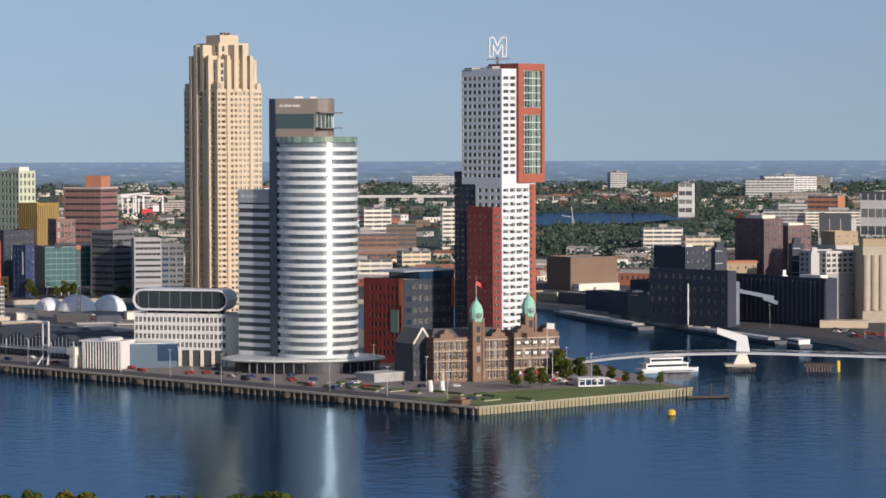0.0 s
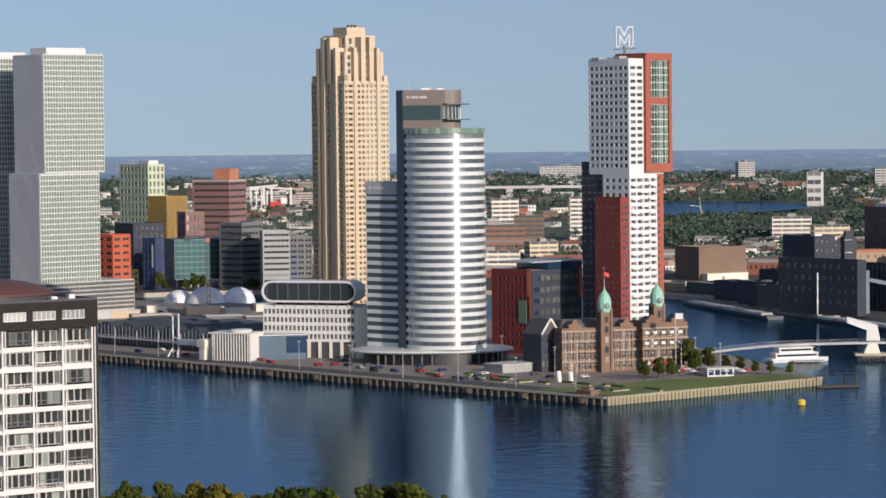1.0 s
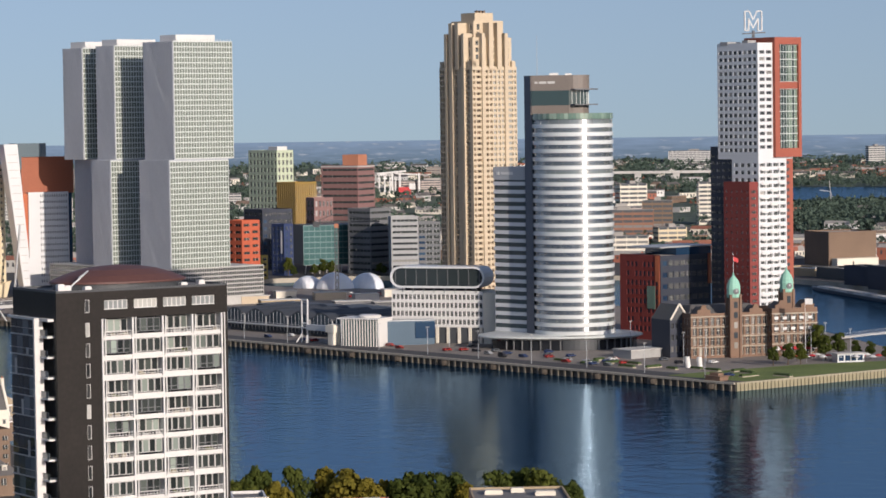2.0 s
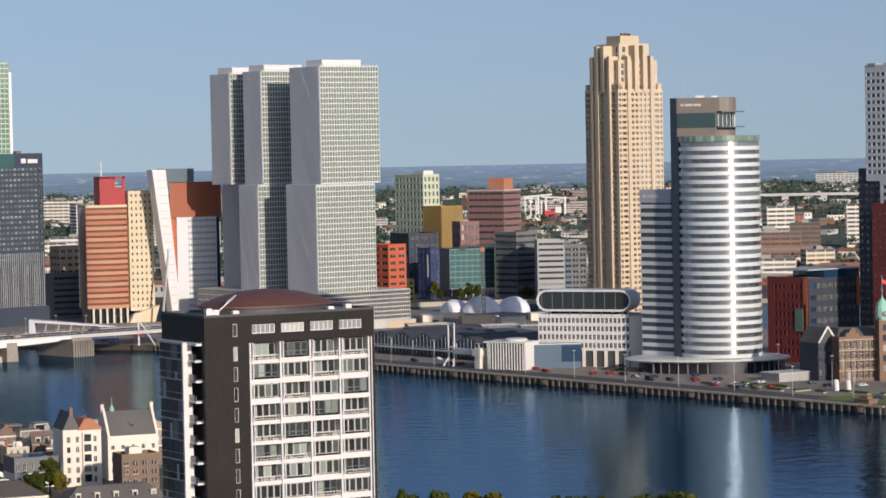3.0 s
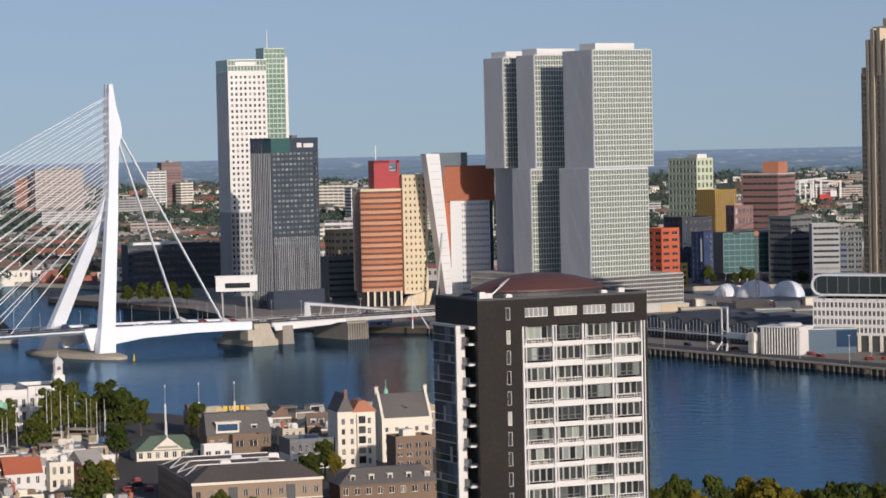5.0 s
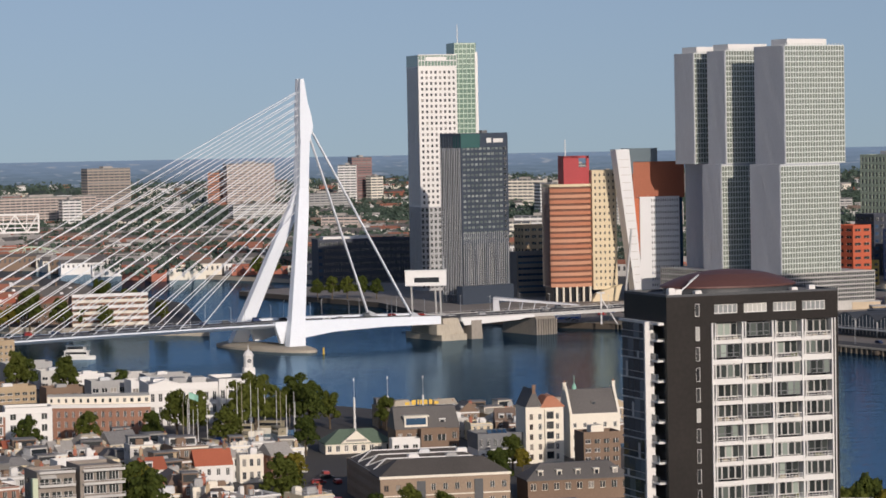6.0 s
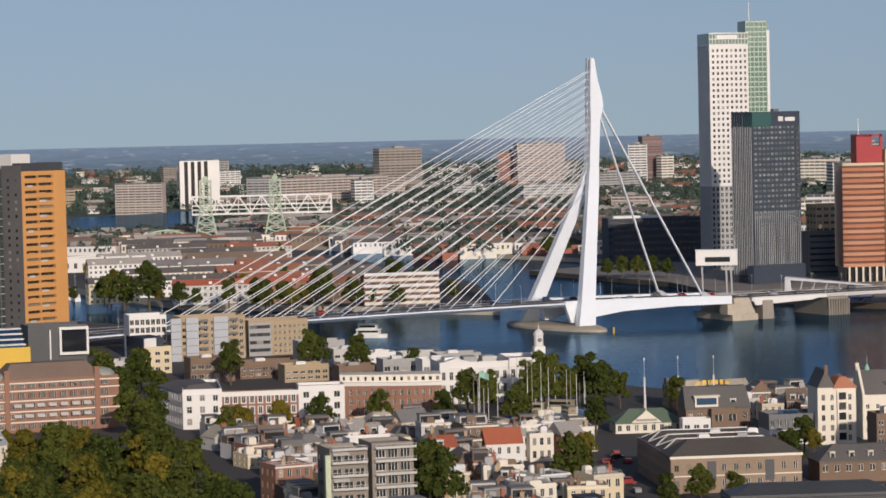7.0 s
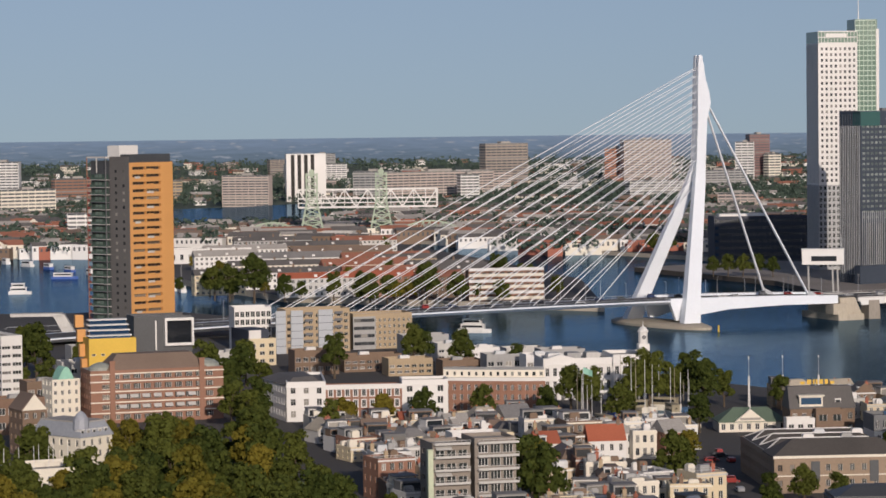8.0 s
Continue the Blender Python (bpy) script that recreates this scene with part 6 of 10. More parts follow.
boat("river_ferry", "white moored river ferry with two decks", 103, 1290, 20, 30, 8, WHITE, WHITE, 2)
boat("sailing_boat", "small moored sailing boat with one white mast", 46, 1205, 60, 12, 3, WHITE, WHITE, 1, 1)
boat("passenger_boat", "white passenger boat under way on the river", -581, 1250, 10, 16.5, 4.4, WHITE, WHITE, 2)
for place, turn, L, words in (((90, 1648), 106.6, 160, "long low dark cargo barge with pale hatch covers"), ((154, 1514), 111.4, 118, "long dark barge with pale hatch covers beside the warehouses")):
    barge = boat("river_barge", words, *place, turn, L, 10, CHAR, OFFWHITE, 0)
    for k in range(12):
        s = Shape()
        x0 = -L * 0.42 + k * L * 0.066
        s.loft([[(x0, -3.8, 1.9), (x0 + L * 0.062, -3.8, 1.9), (x0 + L * 0.062, 3.8, 1.9), (x0, 3.8, 1.9)], [(x0, -3.2, 3.1), (x0 + L * 0.062, -3.2, 3.1), (x0 + L * 0.062, 3.2, 3.1), (x0, 3.2, 3.1)]])
        part("hatch_cover", s, PALEGREY if k % 3 else GREY, barge)
boat("river_barge", "long dark open barge with a white stern cabin", *polar(-7.15, 1452), 111.4, 18, 8, CHAR, WHITE, 1)
boat("supply_vessel", "blue-hulled vessel moored at the island", -870, 1500, 130, 34, 8, BLUEPAINT, WHITE, 2)
boat("motor_yacht", "white motor yacht on the open river", *polar(34.1, 1745), 30, 14, 4, WHITE, WHITE, 2)
boat("motor_yacht", "white motor launch along the far quay", *polar(33.2, 1900), 20, 18, 4, BLUEPAINT, WHITE, 1)


rnd = random.Random(19)
for k in range(9):
    q = k / 8
    boat("moored_launch", "small white launch moored at the island quay", -1000 + 112 * q + rnd.uniform(-2, 2), 1600 - 112 * q, 135 + rnd.uniform(-6, 6), rnd.uniform(10, 17), 3.8, rnd.choice((WHITE, BLUEPAINT, WHITE)), WHITE, 1, rnd.choice((0, 1)), "moored launches")
for k in range(5):
    boat("moored_launch", "small white launch moored at the far quay", *polar(32.7 + k * 0.42, 1945 + k * 42), 150 + rnd.uniform(-8, 8), rnd.uniform(10, 16), 3.8, rnd.choice((WHITE, WHITE, BLUEPAINT)), WHITE, 1, 0, "moored launches")


def buoy(az, d):
    x, y = polar(az, d)
    b = thing("mooring_buoy", "yellow mooring buoy afloat", "buoy", x, y, 0)
    s = Shape()
    s.lathe([(1.0, -0.6), (1.6, 0.2), (1.6, 1.5), (1.0, 2.1), (0.3, 2.3)], 12)
    part("float", s, YELLOW, b)


buoy(-4.62, 1092)
mark = thing("channel_marker", "slim yellow channel marker post", "marker", *polar(20.0, 1372), 0)
s = Shape()
s.tube((0, 0, -1), (0, 0, 3.2), 0.45, 0.4, n=8)
part("post", s, YELLOW, mark)
for k, (az, d) in enumerate(((0.26, 1160), (0.02, 1157))):
    x, y = polar(az, d)
    b = thing("white_sculpture", "leaning white cylinder sculpture on the lawn", "sculpture", x, y, 3, 0, "white cylinders")
    s = Shape()
    s.tube((0, 0, 0), (-0.4, 0, 4.6), 1.1, 1.1, n=12)
    part("drum", s, WHITE, b)
for k in range(16):
    az = -1.9 - 0.11 * k
    x, y = polar(az, 1188 + 6 * math.sin(k * 2.1))
    b = thing("parasol", "white cafe parasol on the terrace", "parasol", x, y, 3, 0, "terrace parasols")
    s = Shape()
    s.tube((0, 0, 0), (0, 0, 2.5), 0.06, n=5)
    part("pole", s, STEEL, b)
    s = Shape()
    s.lathe([(1.8, 2.2), (1.0, 2.7), (0.05, 3.1)], 8)
    part("canopy", s, WHITE if k % 3 else REDSIGN, b)
for az, d in ((5.1, 1262), (1.42, 1232), (0.35, 1165), (-0.1, 1180), (-3.0, 1180), (-2.5, 1215)):
    pole_lamp(*polar(az, d), 3, 14)
s = Shape()
hut = thing("flag_mast", "white flag mast beside the hotel", "flagpole", *polar(-2.1, 1200), 3)
s.tube((0, 0, 0), (0, 0, 26), 0.15, 0.08, n=6)
part("pole", s, WHITE, hut)
s = Shape()
s.box(0.1, -0.03, 23, 3.2, 0.03, 25.4)
part("flag", s, WHITE, hut)
low = corner_thing("low_terrace", "low grey terrace roof along the quay", "terrace", 0.9, 1212, 40)
s = Shape()
s.box(-14, 0, 3, 20, 12, 6.4)
part("wall", s, GREY, low)
s = Shape()
s.box(-14.5, -0.5, 6.4, 20.5, 12.5, 6.8)
part("roof", s, PALEGREY, low)


HEDGE = material("clipped_hedge", (0.045, 0.075, 0.02), 0.95, vary=0.35, stain=0.6, grain=3, bump=0.6)
rnd = random.Random(14)
for k in range(14):
    s0, d0, w = 8 + k * 9 + rnd.uniform(-2, 2), rnd.uniform(19, 40), rnd.uniform(5, 11)
    bed = thing("planting_bed", "stone-edged bed with a low clipped hedge", "planting bed", *along(s0, d0), 3.06, QTURN + rnd.choice((0, 90)), "beds on the pier")
    s = Shape()
    s.box(-w / 2, -1.1, 0, w / 2, 1.1, 0.4)
    part("kerb", s, CONCRETE, bed)
    s = Shape()
    s.loft([[(-w / 2 + 0.2, -0.8, 0.4), (w / 2 - 0.2, -0.8, 0.4), (w / 2 - 0.2, 0.8, 0.4), (-w / 2 + 0.2, 0.8, 0.4)], [(-w / 2 + 0.15, -0.9, 0.9), (w / 2 - 0.15, -0.9, 0.9), (w / 2 - 0.15, 0.9, 0.9), (-w / 2 + 0.15, 0.9, 0.9)], [(-w / 2 + 0.5, -0.6, 1.25), (w / 2 - 0.5, -0.6, 1.25), (w / 2 - 0.5, 0.6, 1.25), (-w / 2 + 0.5, 0.6, 1.25)]])
    part("hedge", s, HEDGE, bed)
plinth = thing("stone_plinth", "low weathered brick plinth at the pier's corner", "plinth", 6, 1104, 3, QTURN)
s = Shape()
s.box(-4, -2.4, 0, 4, 2.4, 1.6)
s.box(-4.4, -2.8, 1.6, 4.4, 2.8, 2.0)
s.box(-2.2, -1.4, 2.0, 2.2, 1.4, 3.0)
part("body", s, OLDSTONE, plinth)
kiosk = thing("terrace_kiosk", "small grey glazed kiosk beside the terrace", "kiosk", *polar(-2.95, 1186), 3, 20)
s = Shape()
s.box(-6, -3, 0, 6, 3, 3.4)
part("wall", s, STEEL, kiosk)
for k in range(4):
    s = Shape()
    s.box(-5.4 + k * 2.8, -3.08, 0.6, -3.2 + k * 2.8, -3.01, 2.9)
    part("window", s, BLUEGLASS, kiosk)
s = Shape()
s.box(-6.6, -3.8, 3.4, 6.6, 3.6, 3.75)
part("roof", s, PALEGREY, kiosk)
landing = thing("ferry_landing", "dark shelter at the ferry landing", "shelter", *polar(-4.75, 1215), 3, 15)
s = Shape()
s.box(-7, -2.5, 3.6, 7, 2.5, 4.0)
part("roof", s, GREY, landing)
for dx in (-6, -2, 2, 6):
    s = Shape()
    s.tube((dx, -1.8, 0), (dx, -1.8, 3.6), 0.14, n=6)
    part("post", s, DARKGREY, landing)
s = Shape()
s.box(-6.4, 1.2, 0, 6.4, 2.2, 3.4)
part("back_wall", s, CHAR, landing)
pontoon = thing("pontoon", "low timber pontoon with mooring piles", "pontoon", *polar(-5.35, 1165), 0, 12)
s = Shape()
s.box(-9, -1.6, 0.2, 9, 1.6, 0.9)
part("deck", s, WOODDARK, pontoon)
for dx in (-8.5, -4, 2, 8.5):
    s = Shape()
    s.tube((dx, 1.9, -1.5), (dx, 1.9, 5.4), 0.3, 0.26, n=8)
    part("pile", s, WOODDARK, pontoon)

# ---- the old town on the near bank ----
TERRACOTTA = material("terracotta_pot", (0.42, 0.16, 0.08), 0.9, vary=0.2)
WALLS = [BROWN, OFFWHITE, OLDSTONE, OFFWHITE, WHITE, CREAM, PALEGREY, SAND, TAN, BROWN, WHITE, MELLOW]
ROOFS = [SLATE, BITUMEN, ROOFGREY, ROOFBROWN, ROOFGREY, ROOFTAN]
ROOF_WORDS = {ROOFTAN.name: "pale sanded", SLATE.name: "slate", BITUMEN.name: "bitumen", ROOFGREY.name: "gravel", ROOFBROWN.name: "brown-tiled", ROOFRED.name: "red-tiled", ROOFDULL.name: "dull red tiled"}


def chimney(parent, x, y, z, h=1.8, mat=None):
    s = Shape()
    s.box(x - 0.5, y - 0.4, z - 0.6, x + 0.5, y + 0.4, z + h)
    s.box(x - 0.6, y - 0.5, z + h, x + 0.6, y + 0.5, z + h + 0.18)
    s.tube((x, y, z + h + 0.15), (x, y, z + h + 0.8), 0.2, 0.16, n=6, m=1)
    part("chimney", s, [mat or BROWN, TERRACOTTA], parent)


def dormer(parent, x, y, z, w=1.8, mat=None):
    s = Shape()
    s.box(x - w / 2, y, z, x + w / 2, y + 2.4, z + 1.7)
    s.box(x - w / 2 - 0.15, y - 0.15, z + 1.7, x + w / 2 + 0.15, y + 2.5, z + 1.9)
    part("dormer", s, mat or WHITE, parent)
    s = Shape()
    s.box(x - w / 2 + 0.2, y - 0.05, z + 0.3, x + w / 2 - 0.2, y, z + 1.5)
    part("dormer_window", s, GLASS, parent)


def hip_roof(parent, x0, y0, x1, y1, z, h, mat, over=0.4, ridge=None):
    s = Shape()
    k = min(x1 - x0, y1 - y0) / 2 * 0.96 if ridge is None else ridge
    a, b, c, d = x0 - over, y0 - over, x1 + over, y1 + over
    s.loft([[(a, b, z - 0.25), (c, b, z - 0.25), (c, d, z - 0.25), (a, d, z - 0.25)], [(a, b, z), (c, b, z), (c, d, z), (a, d, z)], [(x0 + k, y0 + k, z + h), (x1 - k, y0 + k, z + h), (x1 - k, y1 - k, z + h), (x0 + k, y1 - k, z + h)]])
    return part("roof", s, mat, parent)


def gable_roof(parent, x0, y0, x1, y1, z, h, mat, wall, along_x=True):
    s = Shape()
    o = 0.35
    if along_x:
        ym = (y0 + y1) / 2
        s.loft([[(x, y0 - o, z - 0.1), (x, y1 + o, z - 0.1), (x, y1 + o, z + 0.1), (x, ym, z + h), (x, y0 - o, z + 0.1)] for x in (x0 - 0.2, x1 + 0.2)])
    else:
        xm = (x0 + x1) / 2
        s.loft([[(x0 - o, y, z - 0.1), (x1 + o, y, z - 0.1), (x1 + o, y, z + 0.1), (xm, y, z + h), (x0 - o, y, z + 0.1)] for y in (y0 + 0.2, y1 - 0.2)])
        g = Shape()
        g.loft([[(x0, y, z), (x1, y, z), (xm, y, z + h * 0.97)] for y in (y0, y0 + 0.3)])
        part("gable", g, wall, parent)
    part("roof", s, mat, parent)


def town_house(x, y, turn, w, dp, h, wall, roof, style, rnd, z=4.0):
    tint = wall.name.replace("_", " ")
    b = thing("town_house", "narrow %s town house with a %s roof" % (tint, ROOF_WORDS[roof.name]), "house", x, y, 0, turn, "old town houses")
    ROOM[b.name] = 4
    n, c = max(2, round(h / 3.4)), max(2, round(w / 2.7))
    sash = WHITE if wall not in (WHITE, OFFWHITE) else DARKGREY
    f = face(c, n, 0.5, 0.55, 0.3, None, 0.3, w - 0.3, dep=0.2, bars=1, sash=sash, cross=0.6)
    l = face(max(2, round(dp / 4)), n, 0.34, 0.5, 0.3, None, dep=0.2, bars=1, sash=sash)
    flat = style == "flat"
    block(b, w, dp, z, z + h, wall, f, l if rnd.random() < 0.6 else None, roof=roof, parapet=0.5 if flat else 0)
    zt = z + h
    if style == "gable":
        gable_roof(b, 0, 0, w, dp, zt, rnd.uniform(2.5, 4), roof, wall, rnd.random() < 0.6)
    elif style == "hip":
        hip_roof(b, 0, 0, w, dp, zt, rnd.uniform(2.2, 3.4), roof, ridge=min(w, dp) * 0.3)
    if style != "flat":
        for i in range(rnd.choice((0, 1, 2))):
            dormer(b, w * (0.3 + 0.4 * i), 0.5, zt + 0.2)
    else:
        if rnd.random() < 0.45:                  # a roof terrace with its railing
            s = Shape()
            for a, c, e, g in ((0.3, 0.3, w - 0.3, 0.36), (0.3, dp * 0.5, w - 0.3, dp * 0.5 + 0.06), (0.3, 0.3, 0.36, dp * 0.5), (w - 0.36, 0.3, w - 0.3, dp * 0.5)):
                s.box(a, c, zt + 0.55, e, g, zt + 0.62)
                s.box(a, c, zt + 1.15, e, g, zt + 1.22)
            for k in range(7):
                s.box(0.3 + (w - 0.66) * k / 6, 0.3, zt, 0.36 + (w - 0.66) * k / 6, 0.36, zt + 1.2)
            part("terrace_railing", s, rnd.choice((WHITE, STEEL, DARKGREY)), b)
        if rnd.random() < 0.5:                   # a set-back top storey with a glazed front
            q = rnd.uniform(0.5, 0.8) * w
            s = Shape()
            s.box(0.5, dp * 0.5, zt - 0.2, 0.5 + q, dp - 0.4, zt + 2.6, 0)
            s.box(0.3, dp * 0.5 - 0.5, zt + 2.6, 0.7 + q, dp - 0.2, zt + 2.85, 1)
            part("roof_storey", s, [rnd.choice((WHITE, OFFWHITE, GREY, BROWN, DARKGREY)), BITUMEN], b)
            s = Shape()
            s.box(0.8, dp * 0.5 - 0.06, zt + 0.3, 0.2 + q, dp * 0.5 - 0.01, zt + 2.2)
            part("roof_storey_window", s, GLASS, b)
        s = Shape()
        for _ in range(3):
            q, e = rnd.uniform(0.6, w - 0.6), rnd.uniform(0.6, dp - 0.6)
            s.tube((q, e, zt - 0.1), (q, e, zt + rnd.uniform(0.5, 1.6)), 0.14, n=5)
        part("vent_pipe", s, STEEL, b, kind="stuff")
        for _ in range(rnd.choice((1, 2, 2, 3))):
            q, e = rnd.uniform(1.4, 3.4), rnd.uniform(1, 2.6)
            xx, yy = rnd.uniform(0.5, max(0.6, w - q - 0.5)), rnd.uniform(1.5, max(1.6, dp - e - 0.5))
            rooftop(b, xx, yy, zt, q, e, rnd.uniform(0.8, 2.4), rnd.choice((WHITE, GREY, OFFWHITE, STEEL, BROWN)), "roof_box")
    for _ in range(rnd.choice((1, 1, 2))):
        chimney(b, rnd.uniform(0.8, w - 0.8), dp * rnd.uniform(0.3, 0.9), zt + (0 if flat else 1.4), rnd.uniform(1.2, 2.2), rnd.choice((BROWN, RED, TAN, GREY)))
    s = Shape()
    s.box(-0.12, -0.18, zt - 0.35, w + 0.12, 0.0, zt + 0.12)
    part("cornice", s, rnd.choice((WHITE, OFFWHITE, PALEGREY)), b)
    return b


def brick_hall():
    b = corner_thing("brick_hotel", "large red brick building with pale stone bands and brown roof", "building", 32.73, 955, 12)
    f = face(11, 5, 0.7, 0.52, 0.4, 17.6, 3.4, 43, dep=0.5, bars=3, sash=OFFWHITE)
    block(b, 46, 16, 4, 22, MELLOW, f, face(4, 5, 0.5, 0.5, 0.4, 17.6), parapet=0)
    for z in (7.4, 11.0, 14.6, 18.0, 20.6):
        s = Shape()
        s.box(-0.15, -0.3, z, 46.2, 0, z + 0.4)
        part("stone_band", s, OFFWHITE, b)
    for x in (6.6, 37.6):
        s = Shape()
        s.box(x, -0.6, 4, x + 1.7, 0.2, 24.6)
        s.box(x - 0.15, -0.75, 24.6, x + 1.85, 0.35, 25.2)
        part("pier", s, MELLOW, b)
    for i in range(14):
        s = Shape()
        x = 9.6 + (i % 7) * 4.0
        z = 10.2 + (i // 7) * 3.5
        s.loft([[(x, -0.05, z), (x + 2.6, -0.05, z), (x + 2.6, -0.05, z + 0.1), (x, -0.05, z + 0.1)], [(x, -1.3, z - 1.0), (x + 2.6, -1.3, z - 1.0), (x + 2.6, -1.3, z - 0.9), (x, -1.3, z - 0.9)]])
        part("awning", s, PALEGREY, b)
    hip_roof(b, 6, 0.5, 40, 15, 22, 5.0, ROOFBROWN, ridge=4)
    for x in (4.4, 41.6):
        s = Shape()
        s.lathe([(4.2, 22), (4.0, 22.9), (2.6, 24.0), (0.4, 24.6)], 16, x, 4.4)
        part("corner_dome", s, material("verdigris_lead", (0.3, 0.32, 0.28), 0.6, vary=0.15), b)
    g = corner_thing("dark_glass_block", "dark flat block with a white-framed sky room", "office", 31.84, 1060, 10)
    block(g, 22, 16, 4, 32, CHAR, None, None, parapet=0.8)
    s = Shape()
    s.box(11.4, -2, 21.6, 22.4, 6, 22.6)
    s.box(11.4, -2, 31, 22.4, 6, 32)
    s.box(11.4, -2, 22.6, 12.2, 6, 31)
    s.box(21.6, -2, 22.6, 22.4, 6, 31)
    part("white_frame", s, WHITE, g)
    s = Shape()
    s.box(12.2, -0.6, 22.6, 21.6, -0.4, 31)
    part("glazing", s, SHADOWGLASS, g)
    s = Shape()
    s.box(8, -0.3, 20, 8.5, -0.05, 31)
    part("light_strip", s, WHITE, g)
    y = corner_thing("terraced_flats", "stepped white and yellow terraced flats", "flats", 32.75, 1020, 10)
    block(y, 17.2, 12, 4, 27, YELLOW, face(5, 2, 0.4, 0.2, 12, 20, bars=0), None)
    for k in range(4):
        s = Shape()
        s.box(1 + k * 0.6, 4 + k * 3, 27 + k * 1.7, 16, 8 + k * 3, 28.6 + k * 1.7, 0)
        s.box(0.4 + k * 0.6, 3.6 + k * 3, 28.4 + k * 1.7, 16.4, 8.2 + k * 3, 28.8 + k * 1.7, 1)
        part("terrace", s, [BLUEGLASS, WHITE], y)
    for k in range(4):
        s = Shape()
        s.box(-2, 4 + k * 4, 16 + k * 5, 1, 7 + k * 4, 20.5 + k * 5)
        part("orange_cube", s, ORANGE, y)


brick_hall()


def palace_row():
    b = corner_thing("stuccoed_terrace", "long terrace of white stucco and red brick with tall windows", "terrace", 28.78, 950, 1.5)
    two = lambda c: face(c, 3, 0.4, 0.56, 0.5, 12.6, dep=0.25, bars=1, cross=0.6, sash=PALEGREY)
    block(b, 13.2, 36, 4, 16.6, WHITE, two(3), face(10, 3, 0.35, 0.5, 0.5, 12.6), roof=SLATE)
    block(b, 25.8, 12, 4, 14.6, MELLOW, face(9, 3, 0.5, 0.62, 0.2, 11.4, 0.3, 25.5, dep=0.25, bars=1, cross=0.6), None, 13.2, 0.4, roof=SLATE)
    s = Shape()
    s.box(13.2, 0.1, 14.6, 39, 1.2, 16.2)
    part("frieze", s, WHITE, b)
    block(b, 15.6, 12, 4, 16.6, WHITE, two(3), None, 39, 0, roof=SLATE)
    for x0, w in ((0, 13.2), (39, 15.6)):
        s = Shape()
        s.box(x0 - 0.2, -0.35, 15.4, x0 + w + 0.2, 0, 15.8)
        s.box(x0 - 0.1, -0.2, 8.2, x0 + w + 0.1, 0, 8.45)
        part("cornice", s, WHITE, b)
    s = Shape()
    front(s, b, -7.5, 30, 4, -0.2, 0.3, 16.4, face(9, 3, 0.4, 0.56, 0.5, 12.4, dep=0.25, bars=1, cross=0.6))
    s.prism([(-0.1, 0.4), (12, 34), (-7.3, 30.2)], 4, 16.3)
    part("side_wing", s, [WHITE, WHITE, GLASS_I, WHITE], b)
    s = Shape()
    s.loft([[(-8, 30, 16.4), (-0.4, 0.2, 16.4), (12, 12, 16.4), (10, 34, 16.4)], [(-2, 27, 18.4), (2.5, 6, 18.4), (9, 12, 18.4), (7, 30, 18.4)]])
    part("wing_roof", s, SLATE, b)
    s = Shape()                                  # white surrounds of the brick part's windows
    for i in range(9):
        for j in range(3):
            x, z = 13.5 + 25.2 / 9 * (i + 0.5), 4.2 + 11.2 / 3 * (j + 0.5)
            for q in ((-0.95, -1.35, -0.68, 1.35), (0.68, -1.35, 0.95, 1.35), (-0.95, 1.17, 0.95, 1.45), (-1.0, -1.5, 1.0, -1.17)):
                s.box(x + q[0], 0.28, z + q[1], x + q[2], 0.4, z + q[3])
    part("window_surrounds", s, WHITE, b, kind="stuff")
    c = corner_thing("crescent", "curved red brick crescent with white upper storey", "crescent", 25.59, 968, 0)
    w, n = 35.0, 14
    pts = [(w * i / n, 5.5 - 5.5 * math.sin(math.pi / 2 * i / n)) for i in range(n + 1)]
    s, t = Shape(), Shape()
    for (xa, ya), (xb, yb) in zip(pts, pts[1:]):
        front(s, c, xa, ya, 4, xb, yb, 15, face(1, 3, 0.44, 0.6, 0.3, 10.4, dep=0.3, bars=1, cross=0.6))
        t.loft([[(xa, ya - 0.3, z), (xb, yb - 0.3, z), (xb, yb + 2, z), (xa, ya + 2, z)] for z in (15, 16.1)])
    part("wall", s, [MELLOW, MELLOW, GLASS_I, WHITE], c)
    part("white_storey", t, WHITE, c)
    s = Shape()
    s.prism(pts + [(w, 15), (0, 17)], 15, 16.0)
    s.prism([(x, y + 3) for x, y in pts] + [(w, 15), (0, 17)], 16.0, 18.6)
    for (xa, ya), (xb, yb) in zip(pts, pts[1:]):
        s.poly([(xa + 0.7, ya + 2.94, 16.6), (xb - 0.7, yb + 2.94, 16.6), (xb - 0.7, yb + 2.94, 17.9), (xa + 0.7, ya + 2.94, 17.9)], 1)
    part("roof", s, [OFFWHITE, GLASS_I], c)
    p = corner_thing("white_palace", "white neoclassical waterfront palace with a clock cupola", "palace", 23.55, 1010, 10)
    tall = face(9, 3, 0.5, 0.62, 0.5, 14.6, dep=0.3, bars=1, sash=PALEGREY, cross=0.6)
    block(p, 25.2, 20, 4, 20, WHITE, tall, None, roof=ROOFGREY, parapet=1.2)
    block(p, 14.5, 20, 4, 21, WHITE, face(5, 3, 0.55, 0.6, 0.5, 15, dep=0.3, bars=1, sash=BROWN, cross=0.6), face(3, 3, 0.4, 0.6, 0.5, 15), 25.2, -1.2, roof=ROOFGREY, parapet=1.2)
